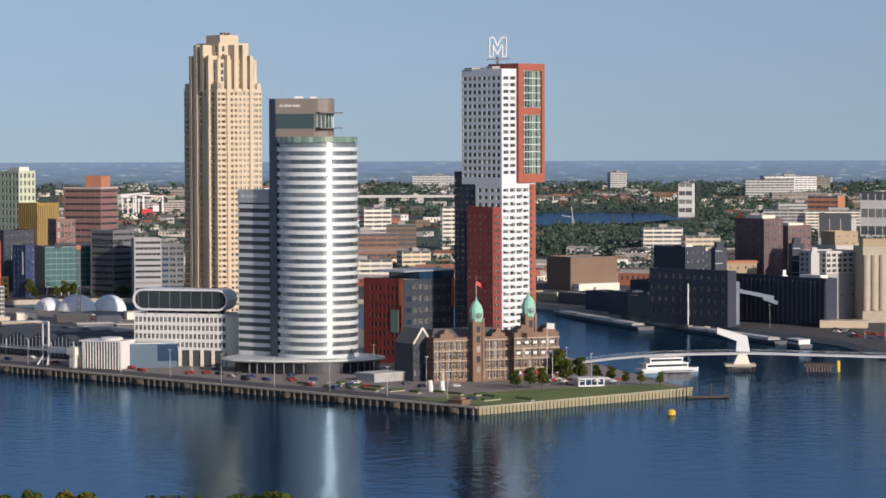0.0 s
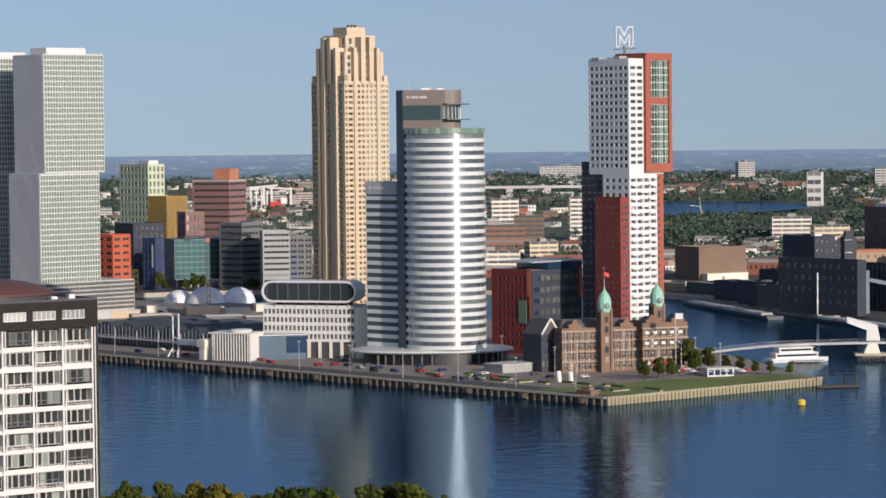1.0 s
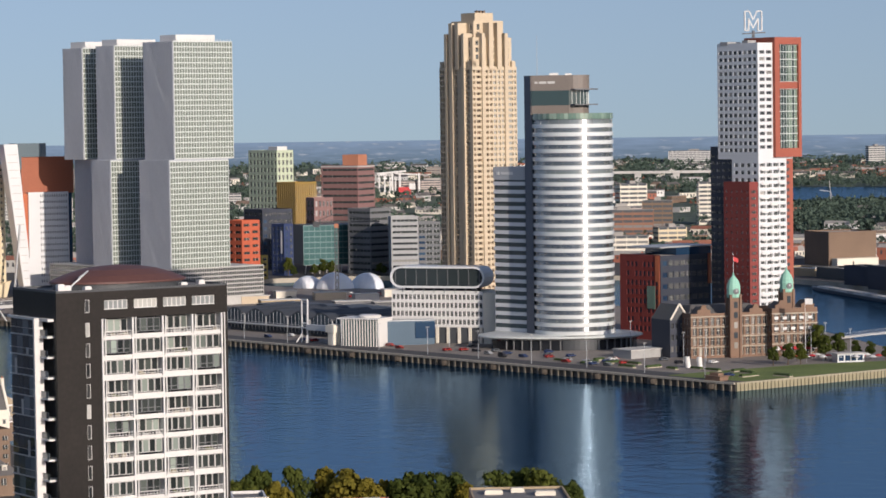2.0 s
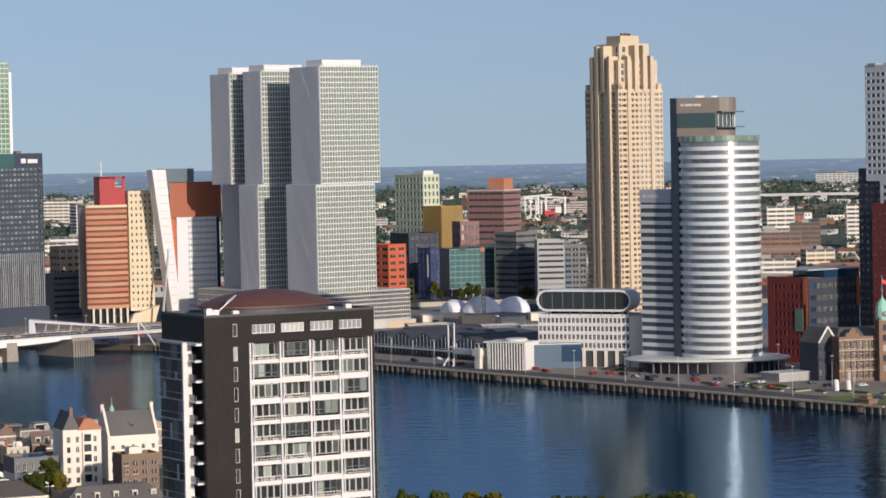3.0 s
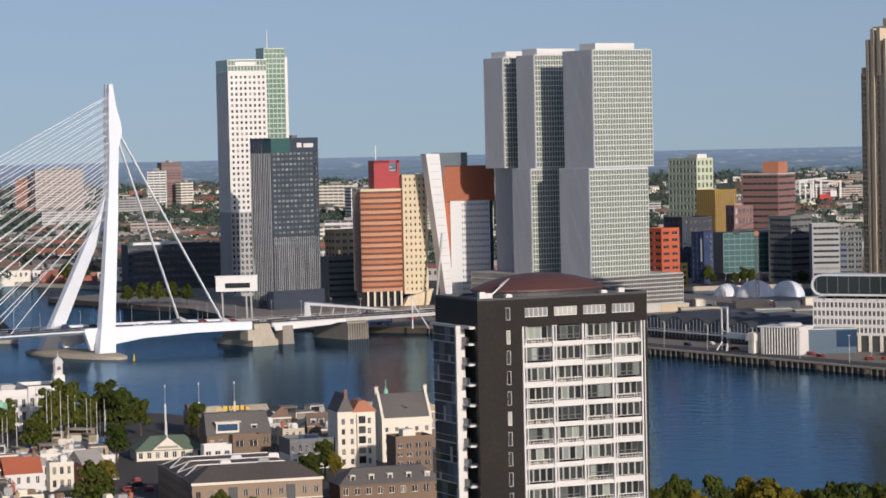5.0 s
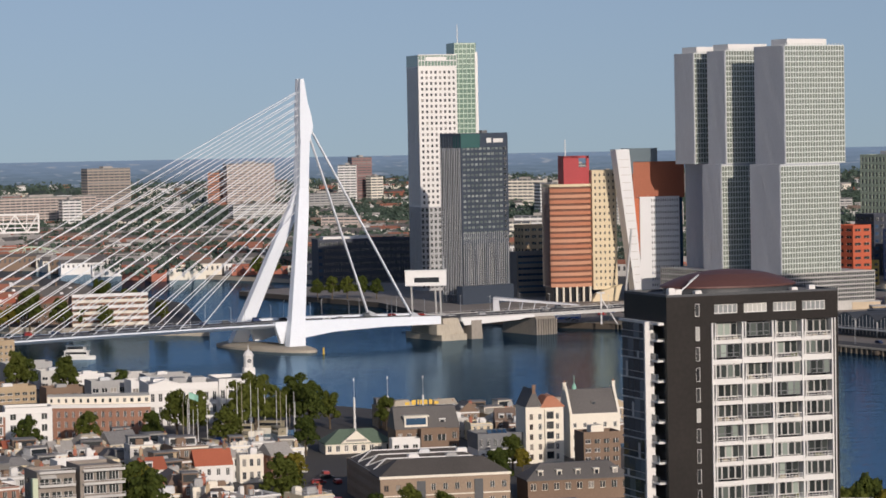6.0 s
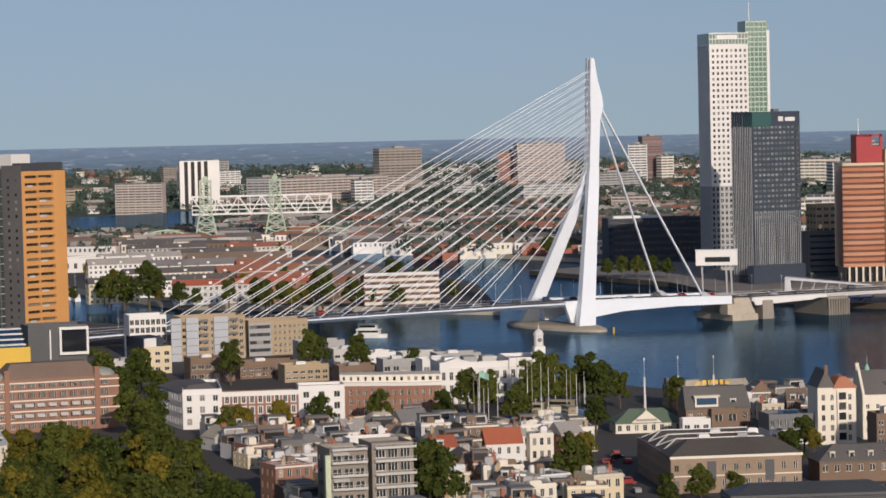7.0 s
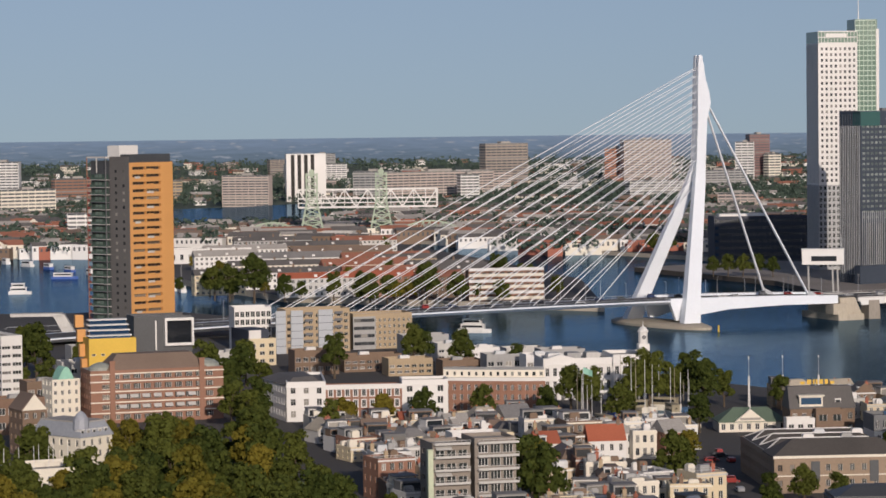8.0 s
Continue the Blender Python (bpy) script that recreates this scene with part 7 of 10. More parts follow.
    for z in (8.4, 13.2, 18.6):
        s = Shape()
        s.box(-0.2, -0.4, z, 25.2, 0, z + 0.4)
        part("cornice", s, WHITE, p)
        s = Shape()
        s.box(25.0, -1.7, z + 0.4, 40.1, -1.2, z + 0.8)
        part("cornice", s, WHITE, p)
    s = Shape()
    s.loft([[(1, -0.2, 21.2), (11, -0.2, 21.2), (6, -0.2, 22.6)], [(1, 3, 21.2), (11, 3, 21.2), (6, 3, 22.6)]])
    part("pediment", s, WHITE, p)
    cu = new("cupola")
    cu.parent = p
    cu.location.z = 2.2
    s = Shape()
    s.box(35.0, 0.6, 18.6, 39.0, 4.6, 23.4)
    s.lathe([(1.75, 23.4), (1.7, 27.4), (2.0, 27.5), (2.0, 27.9), (1.2, 29.2), (0.4, 29.6), (0.12, 30.4), (0.05, 32.0)], 8, 37, 2.6)
    part("lantern", s, WHITE, cu)
    s = Shape()
    s.lathe([(0.75, 0), (0.75, 0.12)], 16)
    k = part("clock_face", s, DARKGREY, cu)
    k.matrix_basis = pose(37, 0.95, 25.8, 90)
    for i in range(3):
        rooftop(p, 3 + i * 7, 7, 20, 5, 7, 2.2, (WHITE, GREY, PALEGREY)[i], "roof_pavilion")
    p.location.z = -2.2


palace_row()


def quay_flats():
    a = corner_thing("glass_flats", "white gridded glass apartment block at the bridge head", "flats", 29.81, 1240, 10)
    block(a, 16.4, 14, 4, 22.5, WHITE, face(7, 5, 0.8, 0.66, 0.5, 18, bars=1, sash=WHITE), None)
    b = corner_thing("brick_flats", "long sand brick flats with grey metal bays", "flats", 28.78, 1225, 15)
    block(b, 29, 14, 4, 22.2, TAN, face(9, 6, 0.55, 0.5, 0.5, 17.6, sash=BROWN), None)
    for x, w in ((-4.5, 4.4), (2.2, 5.4), (14.6, 6.4)):
        s = Shape()
        s.box(x, -1.1, 4, x + w, -0.05, 22.6)
        for j in range(5):
            s.box(x - 0.05, -1.2, 7.2 + j * 3.2, x + w + 0.05, -1.1, 7.4 + j * 3.2, 1)
        part("metal_bay", s, [material("pale_blue_metal", (0.4, 0.43, 0.46), 0.5, 0.2, vary=0.06), DARKGREY], b)
    for i in range(3):
        for j in range(6):
            for x in (8.4, 21.8):
                if i == 0:
                    s = Shape()
                    s.box(x, -1.4, 5.6 + j * 3, x + 3.6, 0, 5.8 + j * 3)
                    s.box(x, -1.4, 5.8 + j * 3, x + 3.6, -1.32, 6.8 + j * 3)
                    part("balcony", s, DARKGREY, b)
    c = corner_thing("brick_flats", "lower sand brick and grey panel flats by the water", "flats", 27.41, 1240, 15)
    block(c, 27, 16, 4, 18.8, TAN, face(8, 5, 0.5, 0.5, 0.4, 14, 9, 26.6), None, roof=ROOFGREY)
    s = Shape()
    s.box(-0.2, -0.9, 4, 10, 0, 18.4)
    part("grey_bay", s, GREY, c)
    for j in range(4):
        for i in range(3):
            w = part("window", COUNT[list(COUNT)[0]], None, c)
            w.matrix_basis = pose(1.8 + i * 3, -1.0, 6.6 + j * 3.4)
    d = corner_thing("yellow_brick_flats", "yellow brick flats, blind side painted dark for shade", "flats", 29.53, 1165, 20)
    block(d, 12, 20, 4, 14.4, CREAM, face(3, 3, 0.55, 0.5, 0.4, 10), None)
    # navy slab laid on the left side in place of its shade
    s = Shape()
    s.box(-0.3, -0.1, 4, 0, 20.2, 19)
    s.box(-0.3, 3, 14.4, 10, 20.2, 18.8)
    part("dark_side", s, NAVY, d)
    s = Shape()
    s.box(1.2, 2.6, 14.5, 6.4, 3.0, 18.6)
    part("white_panel", s, WHITE, d)
    for az, dd, w, h, mt in ((26.4, 1190, 20, 9, GREY), (25.7, 1170, 14, 7, PALEGREY), (25.0, 1160, 12, 6, WHITE), (24.3, 1130, 16, 8, PALEGREY), (23.6, 1110, 18, 9, GREY), (22.9, 1100, 16, 7, BROWN), (27.6, 1130, 24, 6, BROWN), (26.7, 1110, 18, 6, TAN), (25.6, 1100, 16, 6, BROWN), (28.6, 1120, 18, 9, BROWN), (24.7, 1090, 14, 9, GREY), (23.9, 1075, 14, 10, WHITE), (30.6, 1075, 18, 8, GREY), (33.3, 1090, 20, 9, PALEGREY), (34.0, 1000, 16, 10, BROWN), (33.1, 1190, 20, 7, GREY), (30.2, 1130, 16, 8, PALEGREY), (34.6, 930, 16, 11, OLDSTONE)):
        q = corner_thing("low_building", "low flat-roofed %s building near the quay" % mt.name.replace("_", " "), "building", az, dd, 14, group="quay buildings")
        block(q, w, 11, 4, 4 + h, mt, face(max(4, w // 3), 2, 0.7, 0.5, 0.5, h - 1), None, roof=ROOFGREY)
        rooftop(q, w * 0.3, 3, 4 + h, 4, 3, 1.6, (WHITE, GREY, STEEL)[w % 3], "roof_box")


quay_flats()


def balcony_flats():
    b = corner_thing("balcony_flats", "grey brick flats with white balconies on every floor", "flats", 24.97, 690, 16)
    taupe = material("taupe_brick", (0.27, 0.235, 0.2), 0.9, vary=0.15)
    block(b, 10.6, 12, 4, 26.6, taupe, face(3, 6, 0.8, 0.62, 3, 22.4, 0.6, 10.2, bars=2), None)
    block(b, 9.5, 12, 4, 25.6, taupe, face(3, 6, 0.8, 0.55, 2, 21.4, 0.4, 9.2, bars=1), face(2, 6, 0.4, 0.4, 2, 21.4), -10.4, 1)
    for x0, w, y0 in ((0.6, 10.4, -1.5), (-10.2, 9.0, -0.6)):
        for j in range(7):
            z = 6.6 + j * 3.25
            s = Shape()
            s.box(x0, y0, z, x0 + w, y0 + 1.6, z + 0.25)
            s.box(x0, y0, z + 0.25, x0 + w, y0 + 0.1, z + 0.62)
            s.box(x0, y0, z + 1.05, x0 + w, y0 + 0.08, z + 1.15)
            for k in range(9):
                s.box(x0 + w * k / 8 - 0.04, y0, z + 0.6, x0 + w * k / 8 + 0.04, y0 + 0.06, z + 1.1)
            part("balcony", s, PALEGREY, b)
            if x0 < 0 and j % 2:
                s = Shape()
                s.loft([[(x0 + 0.4, y0 + 1.5, z + 2.8), (x0 + 4.4, y0 + 1.5, z + 2.8), (x0 + 4.4, y0 + 1.5, z + 2.9), (x0 + 0.4, y0 + 1.5, z + 2.9)], [(x0 + 0.4, y0 + 0.1, z + 2.1), (x0 + 4.4, y0 + 0.1, z + 2.1), (x0 + 4.4, y0 + 0.1, z + 2.2), (x0 + 0.4, y0 + 0.1, z + 2.2)]])
                part("awning", s, PALEGREY, b)
    s = Shape()
    s.box(-11.6, 0.8, 4, -10.3, 2.4, 25)
    part("green_strip", s, MINT, b)
    t = corner_thing("modernist_villa", "flat-roofed house with a glazed top floor and yellow side", "house", 25.5, 770, 14)
    block(t, 18, 10, 4, 15, GREY, face(6, 3, 0.7, 0.6, 0.4, 10.6, bars=1), None)
    block(t, 14, 8, 15, 18.6, WHITE, face(5, 1, 0.85, 0.7, bars=1), None, 1.5, 1.5)
    s = Shape()
    s.box(16.4, -0.4, 4, 18.4, 8, 19.4)
    part("yellow_wall", s, CREAM, t)


balcony_flats()


def warehouse():
    b = corner_thing("old_warehouse", "long brown brick warehouse with slate hipped roofs", "warehouse", 18.90, 760, 11)
    f = face(11, 2, 0.4, 0.42, 0.6, 9, dep=0.3, bars=1, sash=BROWN)
    brick = material("brown_tan_brick", (0.3, 0.225, 0.16), 0.9, vary=0.16)
    block(b, 36, 50, 4, 14, brick, f, face(18, 3, 0.4, 0.5, 0.4, 9.4, sash=DARKGREY), parapet=0)
    s = Shape()
    s.box(-0.3, -0.45, 13.5, 36.3, 0, 14.2)
    s.box(-0.1, -0.2, 8.6, 36.1, 0, 8.9)
    part("gutter", s, OFFWHITE, b)
    hip_roof(b, 0, 0, 36, 14, 14, 4.0, ROOFDARK, ridge=6)
    for k in range(3):
        hip_roof(b, 1, 15 + k * 11, 35, 25.6 + k * 11, 14, 2.5, ROOFDARK, ridge=4.6)
        s = Shape()
        for q in range(2):
            s.beam((1 if q else 5.6, 15 + k * 11 + (0 if q else 5.3), 14.3 if q else 16.7), (5.6 if q else 30.4, 20.3 + k * 11, 16.7), 0.36, 0.28)
        s.beam((1, 25.6 + k * 11, 14.3), (5.6, 20.3 + k * 11, 16.7), 0.36, 0.28)
        part("glazed_ridge", s, WHITE, b)
    for k, x in enumerate((10, 26)):
        s = Shape()
        s.box(x, -0.3, 7, x + 2.4, 0.2, 12.6)
        part("loading_door", s, CHAR, b)
    for k in range(4):
        rooftop(b, 12 + k * 5.4, 20 + (k % 2) * 11, 15.6, 3, 2.4, 1.8, (WHITE, STEEL, GREY, WHITE)[k], "roof_box")
    # charcoal walls and roof: the cast shade is put into the colour
    h = corner_thing("dark_roofed_hall", "long roofed hall with shade painted in as charcoal", "hall", 17.7, 690, 10)
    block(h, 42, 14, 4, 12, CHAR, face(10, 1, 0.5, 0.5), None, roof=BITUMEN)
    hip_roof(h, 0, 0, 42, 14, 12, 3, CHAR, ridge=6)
    n = corner_thing("sign_house", "dark slate-roofed house with a yellow rooftop sign", "house", 18.57, 896, 12)
    block(n, 20.7, 12, 4, 12.5, BROWN, face(7, 2, 0.5, 0.55, 0.5, 8), None, parapet=0)
    s = Shape()
    s.loft([[(-0.3, -0.3, 12.5), (21, -0.3, 12.5), (21, 12, 12.5), (-0.3, 12, 12.5)], [(0.2, 5, 19.2), (20.5, 5, 19.2), (20.5, 8, 19.2), (0.2, 8, 19.2)]])
    part("roof", s, SLATE, n)
    s = Shape()
    s.box(3, 0.2, 13.2, 10.5, 3, 16.4)
    s.box(2.6, -0.4, 16.4, 11, 3.4, 16.8)
    part("glazed_dormer", s, OFFWHITE, n)
    s = Shape()
    s.box(3.5, 0.1, 13.9, 10.0, 0.2, 16.0)
    part("dormer_glass", s, BLUEGLASS, n)
    dormer(n, 15.6, 1.2, 13.6, 1.8)
    for x, w in ((4.6, 1.6), (6.8, 1.5), (8.7, 0.6), (9.6, 0.7), (10.7, 1.4), (12.5, 1.2), (14.2, 1.6)):
        s = Shape()
        s.box(x, 6.3, 19.7, x + w * 0.9, 6.5, 21.2 if 6 < x < 14 else 20.6)
        part("sign_bar", s, YELLOW, n, "yellow rooftop sign shape")
    s = Shape()
    for x in (4.6, 9.5, 15.6):
        s.beam((x, 6.4, 19), (x, 6.4, 20.2), 0.12)
    part("sign_frame", s, STEEL, n)
    block(n, 9, 4, 4, 12, BROWN, face(2, 2, 0.6, 0.5), face(1, 2, 0.5, 0.5), 7.4, -4, parapet=0.8)
    block(n, 9, 5, 4, 9.6, WHITE, face(3, 1, 0.6, 0.5), None, -2.2, -5, parapet=0.6)
    p = corner_thing("harbour_house", "cream pavilion with a green pyramid roof and pale gable", "house", 20.0, 906, 10)
    block(p, 22, 12, 4, 7.4, OFFWHITE, face(8, 1, 0.5, 0.6), None, parapet=0)
    hip_roof(p, 0, 0, 22, 12, 7.4, 4, material("green_roof", (0.12, 0.17, 0.12), 0.8, vary=0.15), ridge=5.4)
    s = Shape()
    s.loft([[(5, y, 7.4), (15, y, 7.4), (10, y, 11.4)] for y in (-0.6, 0.4)])
    part("gable", s, OFFWHITE, p)
    s = Shape()
    s.box(6.6, -0.7, 7.9, 13.4, -0.6, 8.6)
    part("gable_window", s, GLASS, p)
    s = Shape()
    s.tube((10, 0, 11.2), (10, 0, 16.5), 0.16, 0.08, n=6)
    part("flag_pole", s, WHITE, p)


warehouse()


def gabled_pair():
    a = corner_thing("cream_gabled_house", "tall cream house with steep slate roof and stepped gable", "house", 15.92, 870, 15)
    block(a, 12.1, 12, 4, 21.5, OFFWHITE, face(4, 5, 0.4, 0.56, 0.4, 16, 0.4, 11.6, dep=0.25, sash=BROWN), None, parapet=0)
    s = Shape()
    s.loft([[(0, -0.1, 21.5), (5.4, -0.1, 21.5), (2.7, -0.1, 27)], [(0, 12, 21.5), (5.4, 12, 21.5), (2.7, 12, 27)]])
    part("front_gable", s, SLATE, a)
    hip_roof(a, 5.2, 0, 12.1, 12, 21.5, 3, RUST, ridge=2.4)
    s = Shape()
    s.box(2.2, -0.3, 25.6, 3.2, 0.6, 28.4)
    part("finial", s, OLDSTONE, a)
    s = Shape()
    s.box(6.0, -0.8, 4, 9.2, 0, 20.6)
    part("bay", s, OFFWHITE, a)
    for j in range(5):
        w = Shape()
        w.box(6.5, -0.9, 5.4 + j * 3.1, 8.7, -0.8, 7.6 + j * 3.1)
        part("window", w, GLASS, a)
    b = corner_thing("cream_hall", "cream plastered hall with a big slate roof and pinnacles", "hall", 15.02, 884, 15)
    block(b, 16.3, 14, 4, 17.8, OFFWHITE, face(5, 3, 0.34, 0.4, 1, 12), None, parapet=0)
    s = Shape()
    s.loft([[(0, 0, 17.8), (16.3, 0, 17.8), (16.3, 14, 17.8), (0, 14, 17.8)], [(0.6, 6.4, 25), (15.7, 6.4, 25), (15.7, 7.6, 25), (0.6, 7.6, 25)]])
    part("roof", s, SLATE, b)
    for x in (0, 15.6):
        s = Shape()
        s.loft([[(x, 0, 17.8), (x + 0.8, 0, 17.8), (x + 0.8, 14, 17.8), (x, 14, 17.8)], [(x, 6.2, 26), (x + 0.8, 6.2, 26), (x + 0.8, 7.8, 26), (x, 7.8, 26)]])
        part("gable_wall", s, OFFWHITE, b)
    s = Shape()
    s.lathe([(0.7, 24.4), (0.75, 25.6), (0.45, 26.3), (0.1, 26.9), (0.05, 29.4)], 8, 3.4, 7)
    part("turret", s, COPPER, b)
    dormer(b, 8.4, 2.4, 19.6, 1.6, SLATE)
    for x in (-0.2, 15.8):
        chimney(b, x + 0.4, 7, 25.4, 1.6, OFFWHITE)
    c = corner_thing("grey_long_house", "grey upper storey over white walls with roof lights", "house", 16.89, 870, 15)
    block(c, 15.3, 13, 4, 8.6, WHITE, face(5, 1, 0.4, 0.5), None, parapet=0)
    block(c, 15.7, 13, 8.6, 12.6, DARKGREY, face(7, 1, 0.5, 0.6, bars=1), None, -0.2, -0.2)
    for i in range(4):
        s = Shape()
        s.loft([[(4 + i * 1.6, 3, 12.7), (5.3 + i * 1.6, 3, 12.7), (5.3 + i * 1.6, 5, 12.7), (4 + i * 1.6, 5, 12.7)], [(4 + i * 1.6, 4.4, 14.2), (5.3 + i * 1.6, 4.4, 14.2), (5.3 + i * 1.6, 5, 14.2), (4 + i * 1.6, 5, 14.2)]])
        part("roof_light", s, BLUEGLASS, c)
    d = corner_thing("dark_brick_house", "dark brick house with white window frames", "house", 14.75, 842, 18)
    block(d, 11.6, 9, 4, 15.6, BROWN, face(4, 4, 0.62, 0.5, 0.3, 11, bars=1), None)
    rooftop(d, 3, 2, 15.6, 4, 4, 2.4, OFFWHITE)
    e = corner_thing("slate_terrace", "long terrace under a grey slate roof with cream windows", "terrace", 15.9, 780, 15)
    block(e, 30, 12, 4, 10, BROWN, face(9, 1, 0.5, 0.5, 2, 6, sash=OFFWHITE), None, parapet=0)
    hip_roof(e, 0, 0, 30, 12, 10, 4, SLATE, ridge=5)
    for i in range(5):
        dormer(e, 4 + i * 5.4, 1, 10.6, 1.4, OFFWHITE)


gabled_pair()


def park_side():
    m = corner_thing("mansard_villa", "white villa with grey mansard roof and dormers", "villa", 32.95, 800, 42)
    block(m, 12, 20, 4, 17, OFFWHITE, face(4, 4, 0.4, 0.55), face(6, 4, 0.4, 0.55), parapet=0)
    s = Shape()
    s.loft([[(-0.4, -0.4, 17), (12.4, -0.4, 17), (12.4, 20.4, 17), (-0.4, 20.4, 17)], [(1.4, 1.4, 21), (10.6, 1.4, 21), (10.6, 18.6, 21), (1.4, 18.6, 21)]])
    part("mansard", s, material("lead_roof", (0.3, 0.32, 0.35), 0.6, vary=0.15), m)
    s = Shape()
    s.box(1.4, 1.4, 21, 10.6, 18.6, 21.4)
    part("flat_roof", s, ROOFGREY, m)
    s = Shape()
    s.lathe([(2.4, 19), (2.2, 22), (1.2, 23.6), (0.2, 24.4)], 10, 2.4, 2.4)
    part("corner_dome", s, material("lead_dome", (0.34, 0.36, 0.4), 0.6, vary=0.12), m)
    for i in range(5):
        dormer(m, 1.0 + i * 2.2, 0.2, 17.4, 1.3)
    w = corner_thing("white_flats", "white rounded modern flats with ribbon windows", "flats", 34.5, 1050, 20)
    block(w, 8.2, 30, 4, 26.5, WHITE, face(2, 6, 0.85, 0.4, 2, 20.5, bars=2), face(4, 6, 0.85, 0.4, 2, 20.5, bars=3))
    h = corner_thing("brown_house", "brown brick house with white gable trim", "house", 34.1, 870, 20)
    block(h, 8, 12, 4, 18, BROWN, face(3, 4, 0.5, 0.5), face(3, 4, 0.4, 0.5), parapet=0)
    gable_roof(h, 0, 0, 8, 12, 18, 5, ROOFBROWN, OFFWHITE, False)
    g = corner_thing("copper_arch_house", "house with a green copper arched dormer", "house", 33.5, 960, 20)
    block(g, 10, 10, 4, 19, OFFWHITE, face(4, 5, 0.4, 0.5), face(3, 5, 0.4, 0.5), parapet=0)
    s = Shape()
    arc = [(2.2 + 5.6 * i / 10, 19 + 4.2 * math.sin(math.pi * i / 10)) for i in range(11)]
    s.loft([[(a, y, z) for a, z in arc] for y in (-0.3, 6)])
    part("copper_arch", s, COPPER, g)
    p = thing("jetty_bridge", "pale concrete jetty with an angled sea-wall head", "jetty", *polar(33.7, 1330), 0, 30)
    s = Shape()
    s.box(-18, -3, 1.2, 14, 3, 3.6)
    s.loft([[(14, -3, 0), (20, -3, 0), (20, 4, 0), (14, 4, 0)], [(6, -3, 15), (11, -3, 16), (11, 4, 16), (6, 4, 15)]])
    s.box(-14, -3, 15, 10, 4, 16.4)
    part("concrete", s, PALEGREY, p)
    for k, (az, d, w, hh) in enumerate(((34.6, 735, 24, 15), (33.9, 760, 14, 13))):
        q = corner_thing("white_roof_building", "white parapeted building at the park's edge", "building", az, d, 15)
        block(q, w, 14, 4, hh, OFFWHITE, face(6, 3, 0.4, 0.5), None, roof=ROOFGREY, parapet=1.2)
        for i in range(4):
            s = Shape()
            s.tube((2 + i * 4, 2, hh), (2 + i * 4, 2, hh + 7), 0.12, 0.06, n=5)
            part("flag_pole", s, WHITE, q)


park_side()



def quay_houses():
    """The roofs of the houses below the trees of the near quay."""
    a = corner_thing("flat_roofed_house", "grey flat-roofed house with pale roof lights by the quay", "house", 4.55, 588, 3)
    block(a, 21, 40, 4, 23.8, TAN, face(7, 6, 0.5, 0.55), None, roof=BITUMEN, parapet=0.5)
    for x, y, w, dp in ((3, 31, 4, 3), (9, 34, 3, 2.4), (14, 28, 4.5, 3)):
        rooftop(a, x, y, 23.8, w, dp, 0.7, OFFWHITE, "roof_light")
    c = corner_thing("low_terrace_house", "brick terrace house with dark roof and white edges", "house", 7.6, 590, 3)
    block(c, 15, 34, 4, 22.2, RUST, face(6, 5, 0.5, 0.55), None, roof=BITUMEN, parapet=0.7)
    rooftop(c, 9, 28, 22.2, 4, 3, 0.9, OFFWHITE, "roof_light")
    e = corner_thing("white_cornice_house", "white house with a heavy cornice beside the flats", "house", 9.55, 618, 3)
    block(e, 7.5, 12, 4, 23.6, WHITE, face(3, 6, 0.5, 0.55), None, roof=BITUMEN, parapet=0.6)
    s = Shape()
    s.box(-0.5, -0.5, 23.4, 8, 0, 24.3)
    part("cornice", s, OFFWHITE, e)


quay_houses()

KEEP_CLEAR = [(17.3, 890, 20), (18.0, 775, 62), (17.6, 830, 45), (24.6, 696, 20), (25.2, 775, 18), (18.0, 905, 24), (19.5, 905, 26), (19.3, 872, 14), (15.5, 876, 22), (14.6, 890, 20), (16.5, 876, 18), (14.4, 846, 14), (15.0, 790, 30), (13.0, 440, 60),
              (17, 697, 40), (28.3, 960, 40), (26.5, 965, 40), (25.0, 975, 30), (23.3, 1015, 45), (22.2, 1025, 25), (33, 650, 40), (24.3, 730, 16), (21.6, 905, 34), (21.2, 960, 34), (22.4, 930, 24)]


